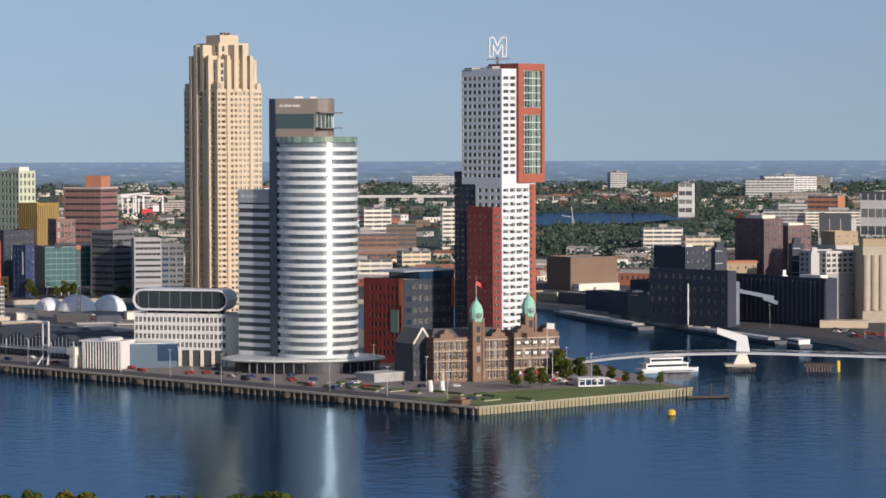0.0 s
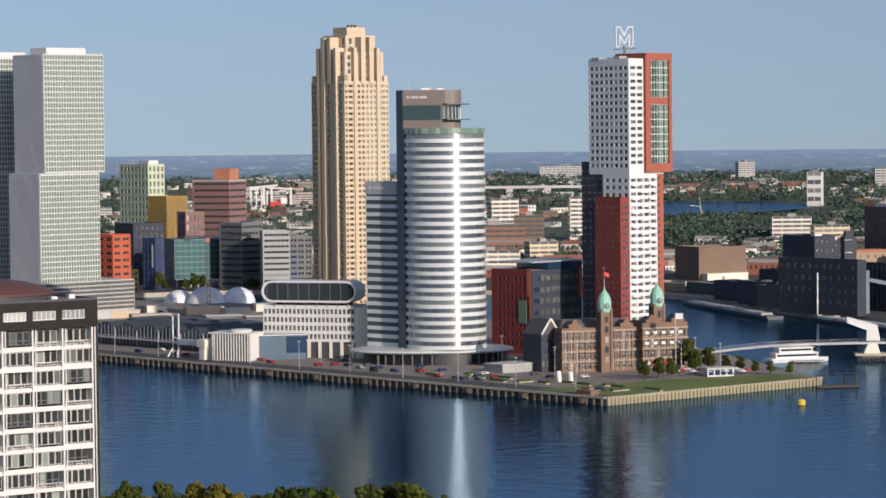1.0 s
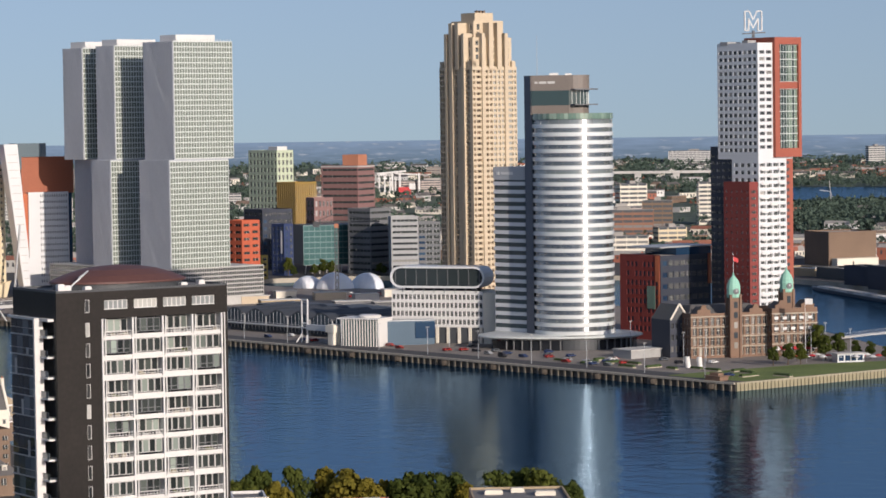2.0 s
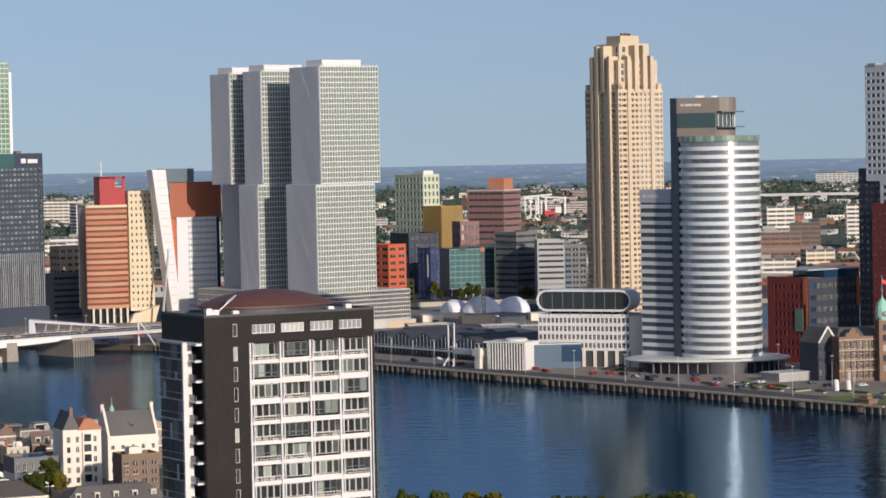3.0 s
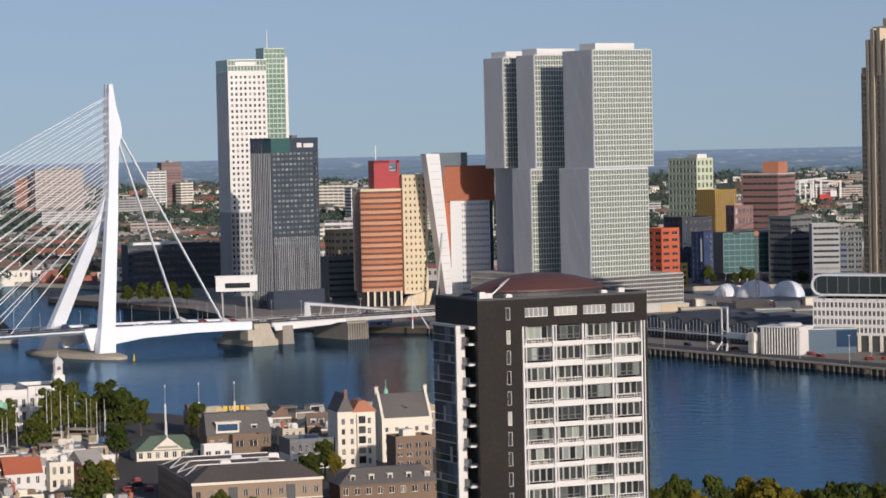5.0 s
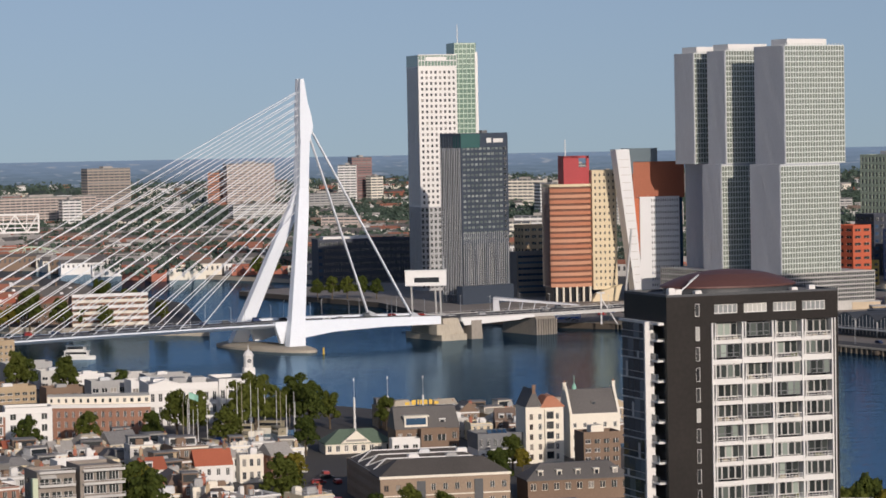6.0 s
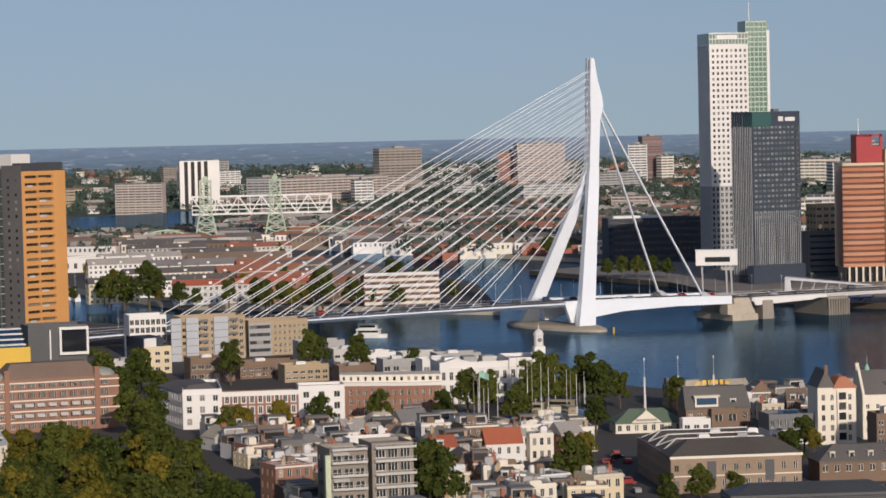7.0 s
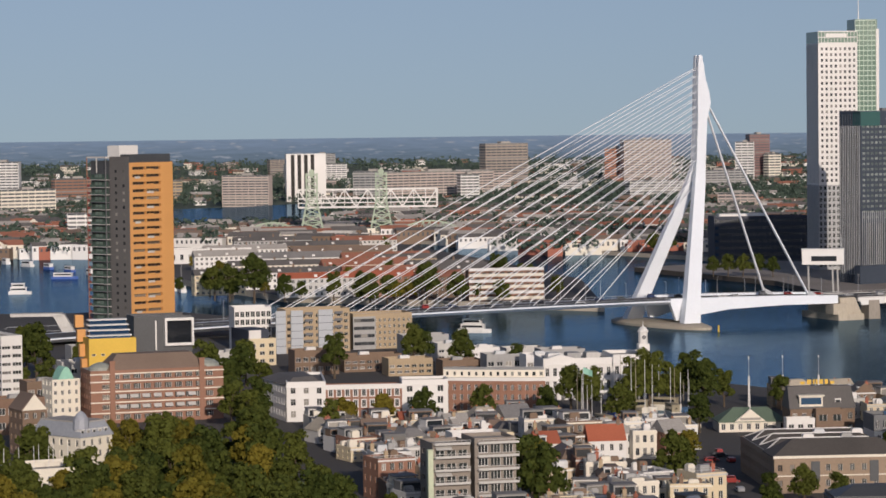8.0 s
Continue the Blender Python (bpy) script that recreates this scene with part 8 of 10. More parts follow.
def old_town():
    rnd = random.Random(21)
    made = 0
    for i in range(34):
        for j in range(22):
            d = 580 + i * 12.2
            az = 14.2 + j * 10.4 / d * 57.3 + rnd.uniform(-0.12, 0.12) + (i % 2) * 0.4
            if az > min(28.5, 27.0 + (d - 752) * 0.0095) or d > 985 or (az < 16.4 and d < 660):
                continue
            x, y = polar(az, d)
            if any((x - polar(a, e)[0]) ** 2 + (y - polar(a, e)[1]) ** 2 < (r + 5) ** 2 for a, e, r in KEEP_CLEAR) or rnd.random() < 0.05 or (i + 2) % 11 == 0:
                continue
            wall, roof = rnd.choice(WALLS), rnd.choice(ROOFS)
            style = rnd.choice(("flat", "flat", "flat", "flat", "flat", "gable", "hip"))
            if made % 70 == 25:
                roof, style = ROOFRED, "gable"
            town_house(x, y, az + rnd.choice((6, 10, 14, 26)) + rnd.uniform(-3, 3), rnd.uniform(6.5, 11), rnd.uniform(8, 12), rnd.uniform(3.4, 5.4) if az > 24 and d > 790 else rnd.uniform(6.0, 11.0) if d < 880 else rnd.uniform(4.5, 7.5), wall, roof, style, rnd)
            made += 1
    r = corner_thing("red_roofed_house", "white house with a bright red tiled roof", "house", 22.65, 815, 12)
    block(r, 11, 8, 4, 12, WHITE, face(4, 2, 0.4, 0.5), face(3, 2, 0.4, 0.5), parapet=0)
    gable_roof(r, 0, 0, 11, 8, 12, 4.4, ROOFRED, WHITE)
    chimney(r, 9.6, 4, 16, 1.6)


old_town()
park = Shape()
park.poly([(*polar(a, d), 4.02) for a, d in ((27.6, 470), (36.5, 470), (36.5, 760), (32.9, 900), (30.2, 915), (28.9, 830), (27.2, 700))])
tagged(part("park_lawn", park, GRASS), "shaded park lawn under the trees", "lawn", kind="structure")
q = corner_thing("quay_house", "low grey-roofed house among the quay trees", "house", 4.2, 630, 10)
block(q, 22, 12, 4, 17, BROWN, face(7, 3, 0.5, 0.5), None, roof=ROOFGREY)
rooftop(q, 3, 3, 17, 6, 3, 1.6, WHITE, "roof_box")
rooftop(q, 14, 3, 17, 4, 4, 1.2, GREY, "roof_box")


rnd = random.Random(12)
for k in range(16):
    az = 19.6 + rnd.uniform(0, 1.0)
    vehicle(*polar(az, 745 + (k // 2) * 16 + rnd.uniform(0, 5)), 4.05, az + 15 + rnd.choice((0, 90)), "van" if k % 4 == 0 else "car", rnd.choice(PAINTS))


def moored_yachts():
    s = Shape()
    s.poly([(*polar(22.6, 900), 4.03), (*polar(20.7, 890), 4.03), (*polar(20.6, 985), 4.03), (*polar(22.0, 985), 4.03)])
    tagged(part("harbour_basin", s, WATER), "small dark yacht basin", "water", kind="structure")
    rnd = random.Random(9)
    for k in range(16):
        az, d = rnd.uniform(20.5, 22.9), rnd.uniform(885, 975)
        b = boat("sailing_yacht", "moored sailing yacht with a bare mast", *polar(az, d), rnd.uniform(0, 180), rnd.uniform(12, 19), 3.4, rnd.choice((WHITE, BLUEPAINT, OFFWHITE)), WOODPALE, 1, rnd.choice((1, 1, 2)), "moored yachts")
        b.location.z = 4.2
    for az, d, h in ((19.4, 985, 17.5), (18.72, 985, 18), (18.0, 985, 18)):
        b = thing("signal_mast", "white signal mast with red top on the quay", "mast", *polar(az, d), 4, 0, "quay masts")
        s = Shape()
        s.tube((0, 0, 0), (0, 0, h * 0.62), 0.4, 0.35, n=8)
        part("pole", s, WHITE, b)
        s = Shape()
        s.tube((0, 0, h * 0.62), (0, 0, h * 0.95), 0.1, 0.07, n=6)
        part("topmast", s, STEEL, b)
        s = Shape()
        s.box(-0.18, -0.18, h * 0.95, 0.18, 0.18, h)
        part("lantern", s, WHITE, b)
    b = thing("flagpole", "flagpole with a green and white flag", "flagpole", *polar(22.75, 900), 4)
    s = Shape()
    s.tube((0, 0, 0), (0, 0, 22), 0.14, 0.08, n=6)
    part("pole", s, WHITE, b)
    s = Shape()
    s.loft([[(0.1, 0, 19.8), (0.1, 0.05, 19.8), (0.1, 0.05, 21.8), (0.1, 0, 21.8)], [(1.8, 0.4, 19.2), (1.8, 0.45, 19.2), (1.8, 0.45, 21.2), (1.8, 0.4, 21.2)], [(3.2, 0.1, 18.8), (3.2, 0.15, 18.8), (3.2, 0.15, 20.8), (3.2, 0.1, 20.8)]])
    part("flag", s, COPPER, b)


moored_yachts()


# ---- the south bank behind the pier ----
def office(name, label, az, d, theta, wr, wl, z1, wall, cols=6, rows=8, lc=None, w=0.6, h=0.5, glass=None, sash=None, bars=1, roof=None, z0=3.0, lo=1.0):
    b = corner_thing(name, label, "office" if "office" in name else "building", az, d, theta)
    block(b, wr, wl, z0, z1, wall, face(cols, rows, w, h, lo, None, 0.4, None, bars=bars, glass=glass, sash=sash or DARKGREY), face(lc, rows, w, h, lo, None, 0.4, None, bars=bars, glass=glass, sash=sash or DARKGREY) if lc else None, roof=roof)
    return b


o = office("green_office", "pale green gridded office tower", 8.54, 2150, 35, 15.2, 38, 82.8, MINT, 4, 14, 8, 0.5, 0.62)
rooftop(o, 2, 2, 82.8, 9, 12, 3.4, WHITE)
gold = corner_thing("gold_office", "cube office clad in golden vertical panels", "office", 8.18, 2050, 40)
block(gold, 20.3, 21, 3, 60.6, GOLD, face(10, 1, 0.4, 0.97, 26, None, bars=0, dep=0.5, glass=glazing("bronze_glass", (0.1, 0.06, 0.02), (0.3, 0.2, 0.07), 0.4)), face(9, 1, 0.4, 0.97, 26, None, bars=0, dep=0.5))
o = office("maroon_office", "broad maroon-banded office block", 6.91, 2200, 60, 26.4, 33, 69.6, PURPLE, 1, 13, 1, 0.96, 0.35, bars=6)
rooftop(o, 6, 3, 69.6, 14, 14, 9, RUST)
rooftop(o, -0.2, -0.2, 69.4, 26.8, 33.4, 0.6, PALEGREY, "roof_edge")
office("window_block", "pink brick block with white framed windows", 7.80, 1980, 20, 14, 17, 51, PURPLE, 5, 7, 2, 0.55, 0.6, glass=PALEGREY)
t = corner_thing("teal_office", "low teal glass office with raised corner", "office", 8.03, 1900, 15)
s = Shape()
s.box(0, 0, 9, 47.2, 29, 35.7)
part("body", s, CHAR, t)
grid_front(t, 0, -0.05, 9, 35.4, 47.2, 12, 7, TEALGLASS, material("teal_frame", (0.12, 0.2, 0.19), 0.5, vary=0.1), deep=0.12)
for i in range(10):
    s = Shape()
    s.tube((1 + i * 5, 0.4, 3), (1.8 + i * 5, 0.4, 9), 0.4, n=6)
    part("column", s, PALEGREY, t)
t = office("blue_office", "dark blue narrow block with a vertical white sign", 8.42, 1880, 40, 8, 13, 36.6, material("deep_navy_panel", (0.03, 0.05, 0.13), 0.5, vary=0.1), 2, 8, 3, 0.5, 0.6, glass=BLUEGLASS)
s = Shape()
s.box(-0.2, 2, 18, -0.05, 3.4, 33)
part("sign", s, WHITE, t)
office("grey_office", "dark grey ribbon-windowed office", 6.67, 1880, 45, 19.7, 21.3, 46.2, DARKGREY, 1, 10, 1, 0.95, 0.4, bars=5)
office("grey_office", "pale grey banded office block", 6.25, 1850, 5, 17.8, 20, 41.6, GREY, 1, 10, None, 0.95, 0.4, bars=5)
office("grey_office", "grey glass office with louvres", 5.71, 1870, 5, 15, 20, 37.1, DARKGREY, 3, 9, None, 0.85, 0.5, glass=BLUEGLASS)
office("orange_office", "bright orange-red office block", 9.27, 1700, 40, 14, 16, 45.9, material("vermilion_panel", (0.5, 0.11, 0.05), 0.7, vary=0.08), 2, 10, 2, 0.7, 0.4)
office("dark_office", "dark low office beside the gold cube", 8.85, 1960, 30, 24, 26, 44, NAVY, 6, 8, 4, 0.7, 0.5, glass=BLUEGLASS)
office("olive_office", "small olive-yellow panelled office block", 9.0, 1840, 30, 9, 8, 18, material("olive_panel", (0.32, 0.24, 0.06), 0.8), 2, 4, 2)

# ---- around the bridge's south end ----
# navy walls hold the towers' shadow as paint
n = corner_thing("dark_courthouse", "wide low building painted dark for the towers' shadow", "building", 20.07, 1800, 10)
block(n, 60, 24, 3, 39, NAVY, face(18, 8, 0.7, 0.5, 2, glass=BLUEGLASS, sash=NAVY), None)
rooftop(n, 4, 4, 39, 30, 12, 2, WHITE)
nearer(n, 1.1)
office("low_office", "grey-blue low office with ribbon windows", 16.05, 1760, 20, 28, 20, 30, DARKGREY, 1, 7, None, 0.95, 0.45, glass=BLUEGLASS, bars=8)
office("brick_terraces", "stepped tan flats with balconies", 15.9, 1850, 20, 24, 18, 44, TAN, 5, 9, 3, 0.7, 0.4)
# navy again as painted shade from the towers
office("dark_office", "office painted dark for the shade of the towers", 14.9, 1780, 25, 30, 20, 34, NAVY, 8, 7, None, 0.7, 0.5, glass=BLUEGLASS)
# white roof greyed to ALU, the shade being put into its colour
tri = thing("angular_pavilion", "white folded-roof pavilion beside the tram road", "pavilion", *polar(15.75, 1600), 3, 20)
s = Shape()
s.loft([[(-22, 0, 8.2), (-20, 8, 8.2), (26, 8, 4), (26, 0, 4)], [(-22, 0, 9.8), (-20, 8, 9.8), (26, 8, 4.7), (26, 0, 4.7)]])
s.loft([[(-22, 0, 0), (-18, 0, 0), (-18, 6, 0), (-22, 6, 0)], [(-22, 0, 9), (-19, 0, 9), (-19, 6, 9), (-22, 6, 9)]])
for k in range(6):
    s.beam((-14 + k * 7, 1, 0), (-12 + k * 7, 2, 7.4 - k * 0.6), 0.5)
part("roof", s, ALU, tri)
for az, d in ((14.2, 1530), (14.8, 1540), (15.4, 1550), (16.0, 1560), (16.6, 1540), (17.2, 1550), (18.6, 1530), (13.4, 1500)):
    pole_lamp(*polar(az, d), 3, 14)
mast = thing("mooring_mast", "white tripod mast at the quay", "mast", *polar(14.35, 1505), 3)
s = Shape()
s.tube((0, 0, 0), (0, 0, 17), 0.5, 0.4, n=8)
s.beam((0, 0, 14), (9, 0, 0), 0.5)
s.box(-2, -0.8, 16.4, 2, 0.8, 17.2)
part("frame", s, WHITE, mast)
rnd = random.Random(41)
for k in range(22):
    az = rnd.uniform(13.5, 18.5)
    vehicle(*polar(az, rnd.uniform(1530, 1600)), 3.02, 40 + rnd.choice((0, 90)), "van" if rnd.random() < 0.3 else "car", rnd.choice(PAINTS))
tram = thing("city_bus", "blue and white city bus on the quay road", "bus", *polar(15.1, 1545), 3, 35)
s = Shape()
s.box(-9, -1.3, 0.4, 9, 1.3, 3.2)
part("body", s, BLUEPAINT, tram)
s = Shape()
s.box(-8.6, -1.34, 1.6, 8.6, -1.3, 2.7)
part("window_band", s, WHITE, tram)

# ---- silos and warehouses across the basin ----
k = office("brown_hall", "windowless brown brick hall", -2.58, 1926, 30, 37, 33, 25, BROWN, 1, 1, None, 0.02, 0.02)
s = Shape()
s.box(2, -8, 3, 34, -0.2, 8)
s.box(14, -10, 3, 24, -8.2, 6)
part("white_annex", s, OFFWHITE, k)
# both mauve bricks mixed darker, part of the left fronts' shade in them
o = office("dark_silo", "tall dark brick silo building", -6.48, 1680, 40, 14.5, 27, 58.3, material("dim_mauve_brick", (0.15, 0.1, 0.105), 0.9, vary=0.2), 3, 12, 4, 0.4, 0.4)
rooftop(o, 2, 4, 58.3, 10, 16, 2.5, OFFWHITE)
o = office("mauve_mill", "mauve brick mill building with many windows", -6.96, 1720, 40, 18, 16, 53, material("mauve_brick", (0.17, 0.11, 0.11), 0.9, vary=0.15), 5, 11, 4, 0.5, 0.45)
rooftop(o, 2, 2, 53, 12, 8, 2, OFFWHITE)
o = office("pale_silo", "pale concrete silo with a head house", -7.92, 1640, 35, 36, 24, 44, PALEGREY, 1, 1, None, 0.02, 0.02)
block(o, 16, 14, 44, 52, TAN, face(3, 2, 0.3, 0.3), None, 2, 4)
f = corner_thing("grain_silo", "grey concrete silo with a gridded top storey", "silo", -7.72, 1607, 40)
block(f, 24.3, 23.5, 3, 30, GREY, face(3, 2, 0.25, 0.25, 12, 24), None, parapet=0)
block(f, 24.3, 23.5, 30, 42, PALEGREY, face(6, 4, 0.7, 0.6, 0.3), face(5, 4, 0.6, 0.6, 0.3))
t = corner_thing("tan_silo", "tan concrete silo with round ribs", "silo", -8.45, 1600, 14)
block(t, 50, 22, 3, 44.8, CONCRETE, None, None)
for i in range(11):
    s = Shape()
    s.tube((2 + i * 4.6, 0.4, 10), (2 + i * 4.6, 0.4, 41), 2.0, n=10)
    part("rib", s, CONCRETE, t)
rooftop(t, 1, 3, 44.8, 40, 10, 5, TAN)
# warehouse and mill take NAVY as painted shade on their quay fronts
sh = corner_thing("quay_shed", "long quay warehouse with shade painted into its walls", "warehouse", -5.75, 1555, 47)
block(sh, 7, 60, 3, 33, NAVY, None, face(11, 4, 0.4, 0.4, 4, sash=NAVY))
bg = corner_thing("mill_shed", "large ribbed mill wall above the quay, darkened for shade", "warehouse", -7.72, 1560, 47)
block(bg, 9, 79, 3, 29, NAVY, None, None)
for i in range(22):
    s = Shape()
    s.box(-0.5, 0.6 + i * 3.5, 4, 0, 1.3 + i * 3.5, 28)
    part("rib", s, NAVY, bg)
rooftop(bg, 2, 6, 29, 6, 16, 2, WHITE)
tb = office("tan_mill", "tan brick mill house", -5.72, 1650, 20, 19, 12, 34.5, TAN, 4, 5, None, 0.25, 0.3)
s = Shape()
s.box(-0.3, -0.4, 34, 19.4, 12.4, 35.4)
part("cornice", s, RUST, tb)
for az, d, h, w, mt in ((-4.95, 1575, 26, 6, WHITE), (-7.42, 1606, 42, 5, PALEGREY), (-6.85, 1590, 30, 3, STEEL), (-5.5, 1600, 45, 7, NAVY), (-7.05, 1640, 46, 7, NAVY)):
    b = corner_thing("elevator_tower", "tall narrow grain elevator tower", "elevator", az, d, 20, group="grain elevators")
    s = Shape()
    s.box(0, 0, 3, w, w, h)
    s.box(w * 0.2, w * 0.2, h, w * 0.8, w * 0.8, h + 3)
    part("shaft", s, mt, b)
    s = Shape()
    for zz in range(8, int(h), 7):
        s.box(-0.1, -0.6, zz, w * 0.6, 0, zz + 0.3)
    part("stair", s, STEEL, b, kind="stuff")
cr = thing("loading_arm", "blue-grey ship loading arm over the quay", "crane", *polar(-5.95, 1580), 3, 0)
s = Shape()
s.beam((0, 0, 0), (0, 0, 24), 2)
s.beam((0, 0, 19), (20, -2, 15), 2.4, 2)
s.beam((14, -2, 15), (22, -3, 12), 2.0)
part("arm", s, material("blue_grey_steel", (0.22, 0.27, 0.33), 0.6, vary=0.1), cr)
# NAVY and CHAR walls carry the shade of this quay in their colour
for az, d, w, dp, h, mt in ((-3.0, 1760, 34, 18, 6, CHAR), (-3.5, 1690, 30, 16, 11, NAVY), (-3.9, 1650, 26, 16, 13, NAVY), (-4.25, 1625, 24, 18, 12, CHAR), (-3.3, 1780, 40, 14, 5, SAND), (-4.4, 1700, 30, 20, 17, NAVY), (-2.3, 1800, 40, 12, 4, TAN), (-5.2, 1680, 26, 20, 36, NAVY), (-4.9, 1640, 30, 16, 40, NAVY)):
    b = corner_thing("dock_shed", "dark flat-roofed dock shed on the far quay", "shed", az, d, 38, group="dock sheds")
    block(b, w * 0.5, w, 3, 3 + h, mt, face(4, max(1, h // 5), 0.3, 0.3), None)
    rooftop(b, 2, 2, 3 + h, 5, 4, 1.6, WHITE, "roof_box")
gantry = thing("portal_frame", "pale concrete portal over the barge berth", "gantry", *polar(-7.2, 1590), 3, -10)
s = Shape()
s.box(-6, -2, 0, -5, 2, 11)
s.box(-6, -2, 9, 13, 2, 12)
s.box(12, -2, 0, 13, 2, 9)
part("frame", s, PALEGREY, gantry)
for az, d in ((-6.6, 1560), (-8.5, 1470), (-8.9, 1450)):
    pole_lamp(*polar(az, d), 3, 12)
yard = thing("stone_quay_block", "tan stone quay bastion", "quay", *polar(-7.75, 1560), 0, -10)
s = Shape()
s.box(-4, -4, 0, 22, 8, 7)
part("wall", s, SAND, yard)
rnd = random.Random(77)
for k in range(26):
    az, d = -7.9 - rnd.random() * 2.2, 0
    d = 1500 - (abs(az) - 7.9) * 50 + rnd.uniform(0, 40)
    vehicle(*polar(az, d), 3.02, rnd.uniform(-40, 0), "van" if rnd.random() < 0.2 else "car", rnd.choice(PAINTS))


# ---- the lift bridge on the far side of the island ----
def lift_bridge():
    b = thing("lift_bridge", "old pale green lattice lift bridge with its span raised", "bridge", *polar(28.2, 2400), 3, 27)
    for x0 in (-5, 54):
        for dx in (0, 9):
            for dy in (0, 12):
                s = Shape()
                k = 6.0 if dx == 0 else -6.0
                s.beam((x0 + dx - k, dy, 0), (x0 + dx, dy, 30), 1.3)
                s.beam((x0 + dx, dy, 30), (x0 + dx, dy, 55), 1.2)
                part("tower_leg", s, GREENSTEEL, b)
        for j in range(9):
            for dy in (0, 12):
                s = Shape()
                z = 1 + j * 6
                o, e = max(0, 6 - z * 0.2), max(0, 6 - (z + 6) * 0.2)
                s.beam((x0 - o, dy, z), (x0 + 9 + e, dy, z + 6), 0.7)
                s.beam((x0 + 9 + o, dy, z), (x0 - e, dy, z + 6), 0.7)
                s.beam((x0 - o, dy, z), (x0 + 9 + o, dy, z), 0.4)
                part("tower_brace", s, GREENSTEEL, b)
        s = Shape()
        s.box(x0 + 0.5, -1, 53, x0 + 8.5, 13, 54)
        s.tube((x0 + 4.5, -0.8, 56), (x0 + 4.5, 0.4, 56), 2.4, n=14)
        s.tube((x0 + 4.5, 11.6, 56), (x0 + 4.5, 12.8, 56), 2.4, n=14)
        s.beam((x0 + 4.5, 0, 56), (x0 + 4.5, 12, 56), 0.6)
        part("sheave_house", s, GREENSTEEL, b)
    for y in (1, 11):
        for zz in (26.0, 41.0):
            s = Shape()
            s.beam((-12, y, zz), (106, y, zz), 1.3)
            part("span_chord", s, WHITE, b)
        for i in range(12):
            s = Shape()
            x = -12 + i * 9.83
            s.beam((x, y, 26 if i % 2 else 41), (x + 9.83, y, 41 if i % 2 else 26), 0.9)
            s.beam((x, y, 26), (x, y, 41), 0.5)
            part("span_diagonal", s, WHITE, b)
        s = Shape()
        s.beam((-12, y, 33.5), (106, y, 33.5), 1.0)
        s.beam((-12, y, 29.8), (106, y, 29.8), 0.6)
        s.beam((106, y, 26), (106, y, 41), 1.3)
        part("span_rail", s, WHITE, b)
    for x0, x1 in ((-58, -11), (72, 128)):
        for y in (1, 11):
            n = 10
            for i in range(n):
                a, c = i / n, (i + 1) / n
                za, zc = 4 + 9.5 * math.sin(math.pi * a) ** 0.7, 4 + 9.5 * math.sin(math.pi * c) ** 0.7
                s = Shape()
                xa, xb = x0 + (x1 - x0) * a, x0 + (x1 - x0) * c
                s.beam((xa, y, za), (xb, y, zc), 0.9)
                s.beam((xa, y, 4), (xb, y, zc), 0.45)
                s.beam((xb, y, 4), (xb, y, zc), 0.45)
                part("arch_truss", s, GREENSTEEL, b)
        s = Shape()
        s.box(x0, 0, 2.6, x1, 12, 4)
        part("track", s, GREENSTEEL, b)


lift_bridge()


# ---- rows of houses on the island and the south bank ----
def house_row(az, d, turn, length, h, wall, roof, rnd, z=3.4, dp=10, label="", dormers=True):
    b = thing("terraced_row", label or "terrace of %s houses with a %s roof" % (wall.name.replace("_", " "), ROOF_WORDS[roof.name]), "terrace", *polar(az, d), 0, turn, "terraced rows")
    ROOM[b.name] = 4
    n = max(2, round(h / 3.2))
    c = max(3, round(length / 3.4))
    block(b, length, dp, z, z + h, wall, face(c, n, 0.5, 0.5, 0.2, dep=0.25, bars=1), face(3, n, 0.4, 0.5, 0.2), parapet=0)
    gable_roof(b, 0, 0, length, dp, z + h, rnd.uniform(3, 4.2), roof, wall)
    for i in range(int(length / 9)):
        s = Shape()
        x = 3 + i * 9 + rnd.uniform(-1, 1)
        if dormers and i % 2 == 0:
            s.box(x, 0.6, z + h + 0.2, x + 1.8, 3.4, z + h + 2.0)
            part("dormer", s, WHITE, b)
        else:
            s.box(x, dp / 2 - 0.5, z + h + 2.6, x + 1, dp / 2 + 0.5, z + h + 5)
            part("chimney", s, BROWN, b)
    return b


rnd = random.Random(31)
for k, (az, d, L, h, w, r) in enumerate(((28.9, 1610, 46, 11, PALEGREY, ROOFRED), (27.2, 1600, 30, 12, MELLOW, ROOFRED), (26.1, 1590, 26, 12, BROWN, ROOFDULL), (29.6, 1690, 60, 10, WHITE, SLATE), (27.6, 1690, 50, 10, OFFWHITE, ROOFDULL), (26.0, 1680, 40, 11, BROWN, SLATE),
                                         (30.6, 1640, 30, 12, CREAM, SLATE), (29.9, 1790, 60, 9, OFFWHITE, SLATE), (28.0, 1780, 56, 9, OFFWHITE, ROOFDULL), (26.3, 1770, 50, 9, BROWN, SLATE), (29.4, 1880, 60, 9, WHITE, BITUMEN), (27.6, 1870, 60, 9, WHITE, ROOFDULL), (30.6, 1900, 44, 10, WHITE, ROOFGREY), (28.6, 1960, 70, 9, BROWN, ROOFBROWN), (26.9, 1850, 40, 9, TAN, SLATE), (30.4, 2010, 60, 9, WHITE, ROOFGREY), (28.9, 2060, 60, 9, BROWN, SLATE), (27.8, 2130, 50, 9, PALEGREY, ROOFDULL), (29.8, 2150, 60, 9, GREY, SLATE))):
    house_row(az, d, az + rnd.uniform(6, 14), L, h, w, r, rnd)
f = corner_thing("striped_flats", "red and white striped flats with long balconies", "flats", 25.05, 1560, 8)
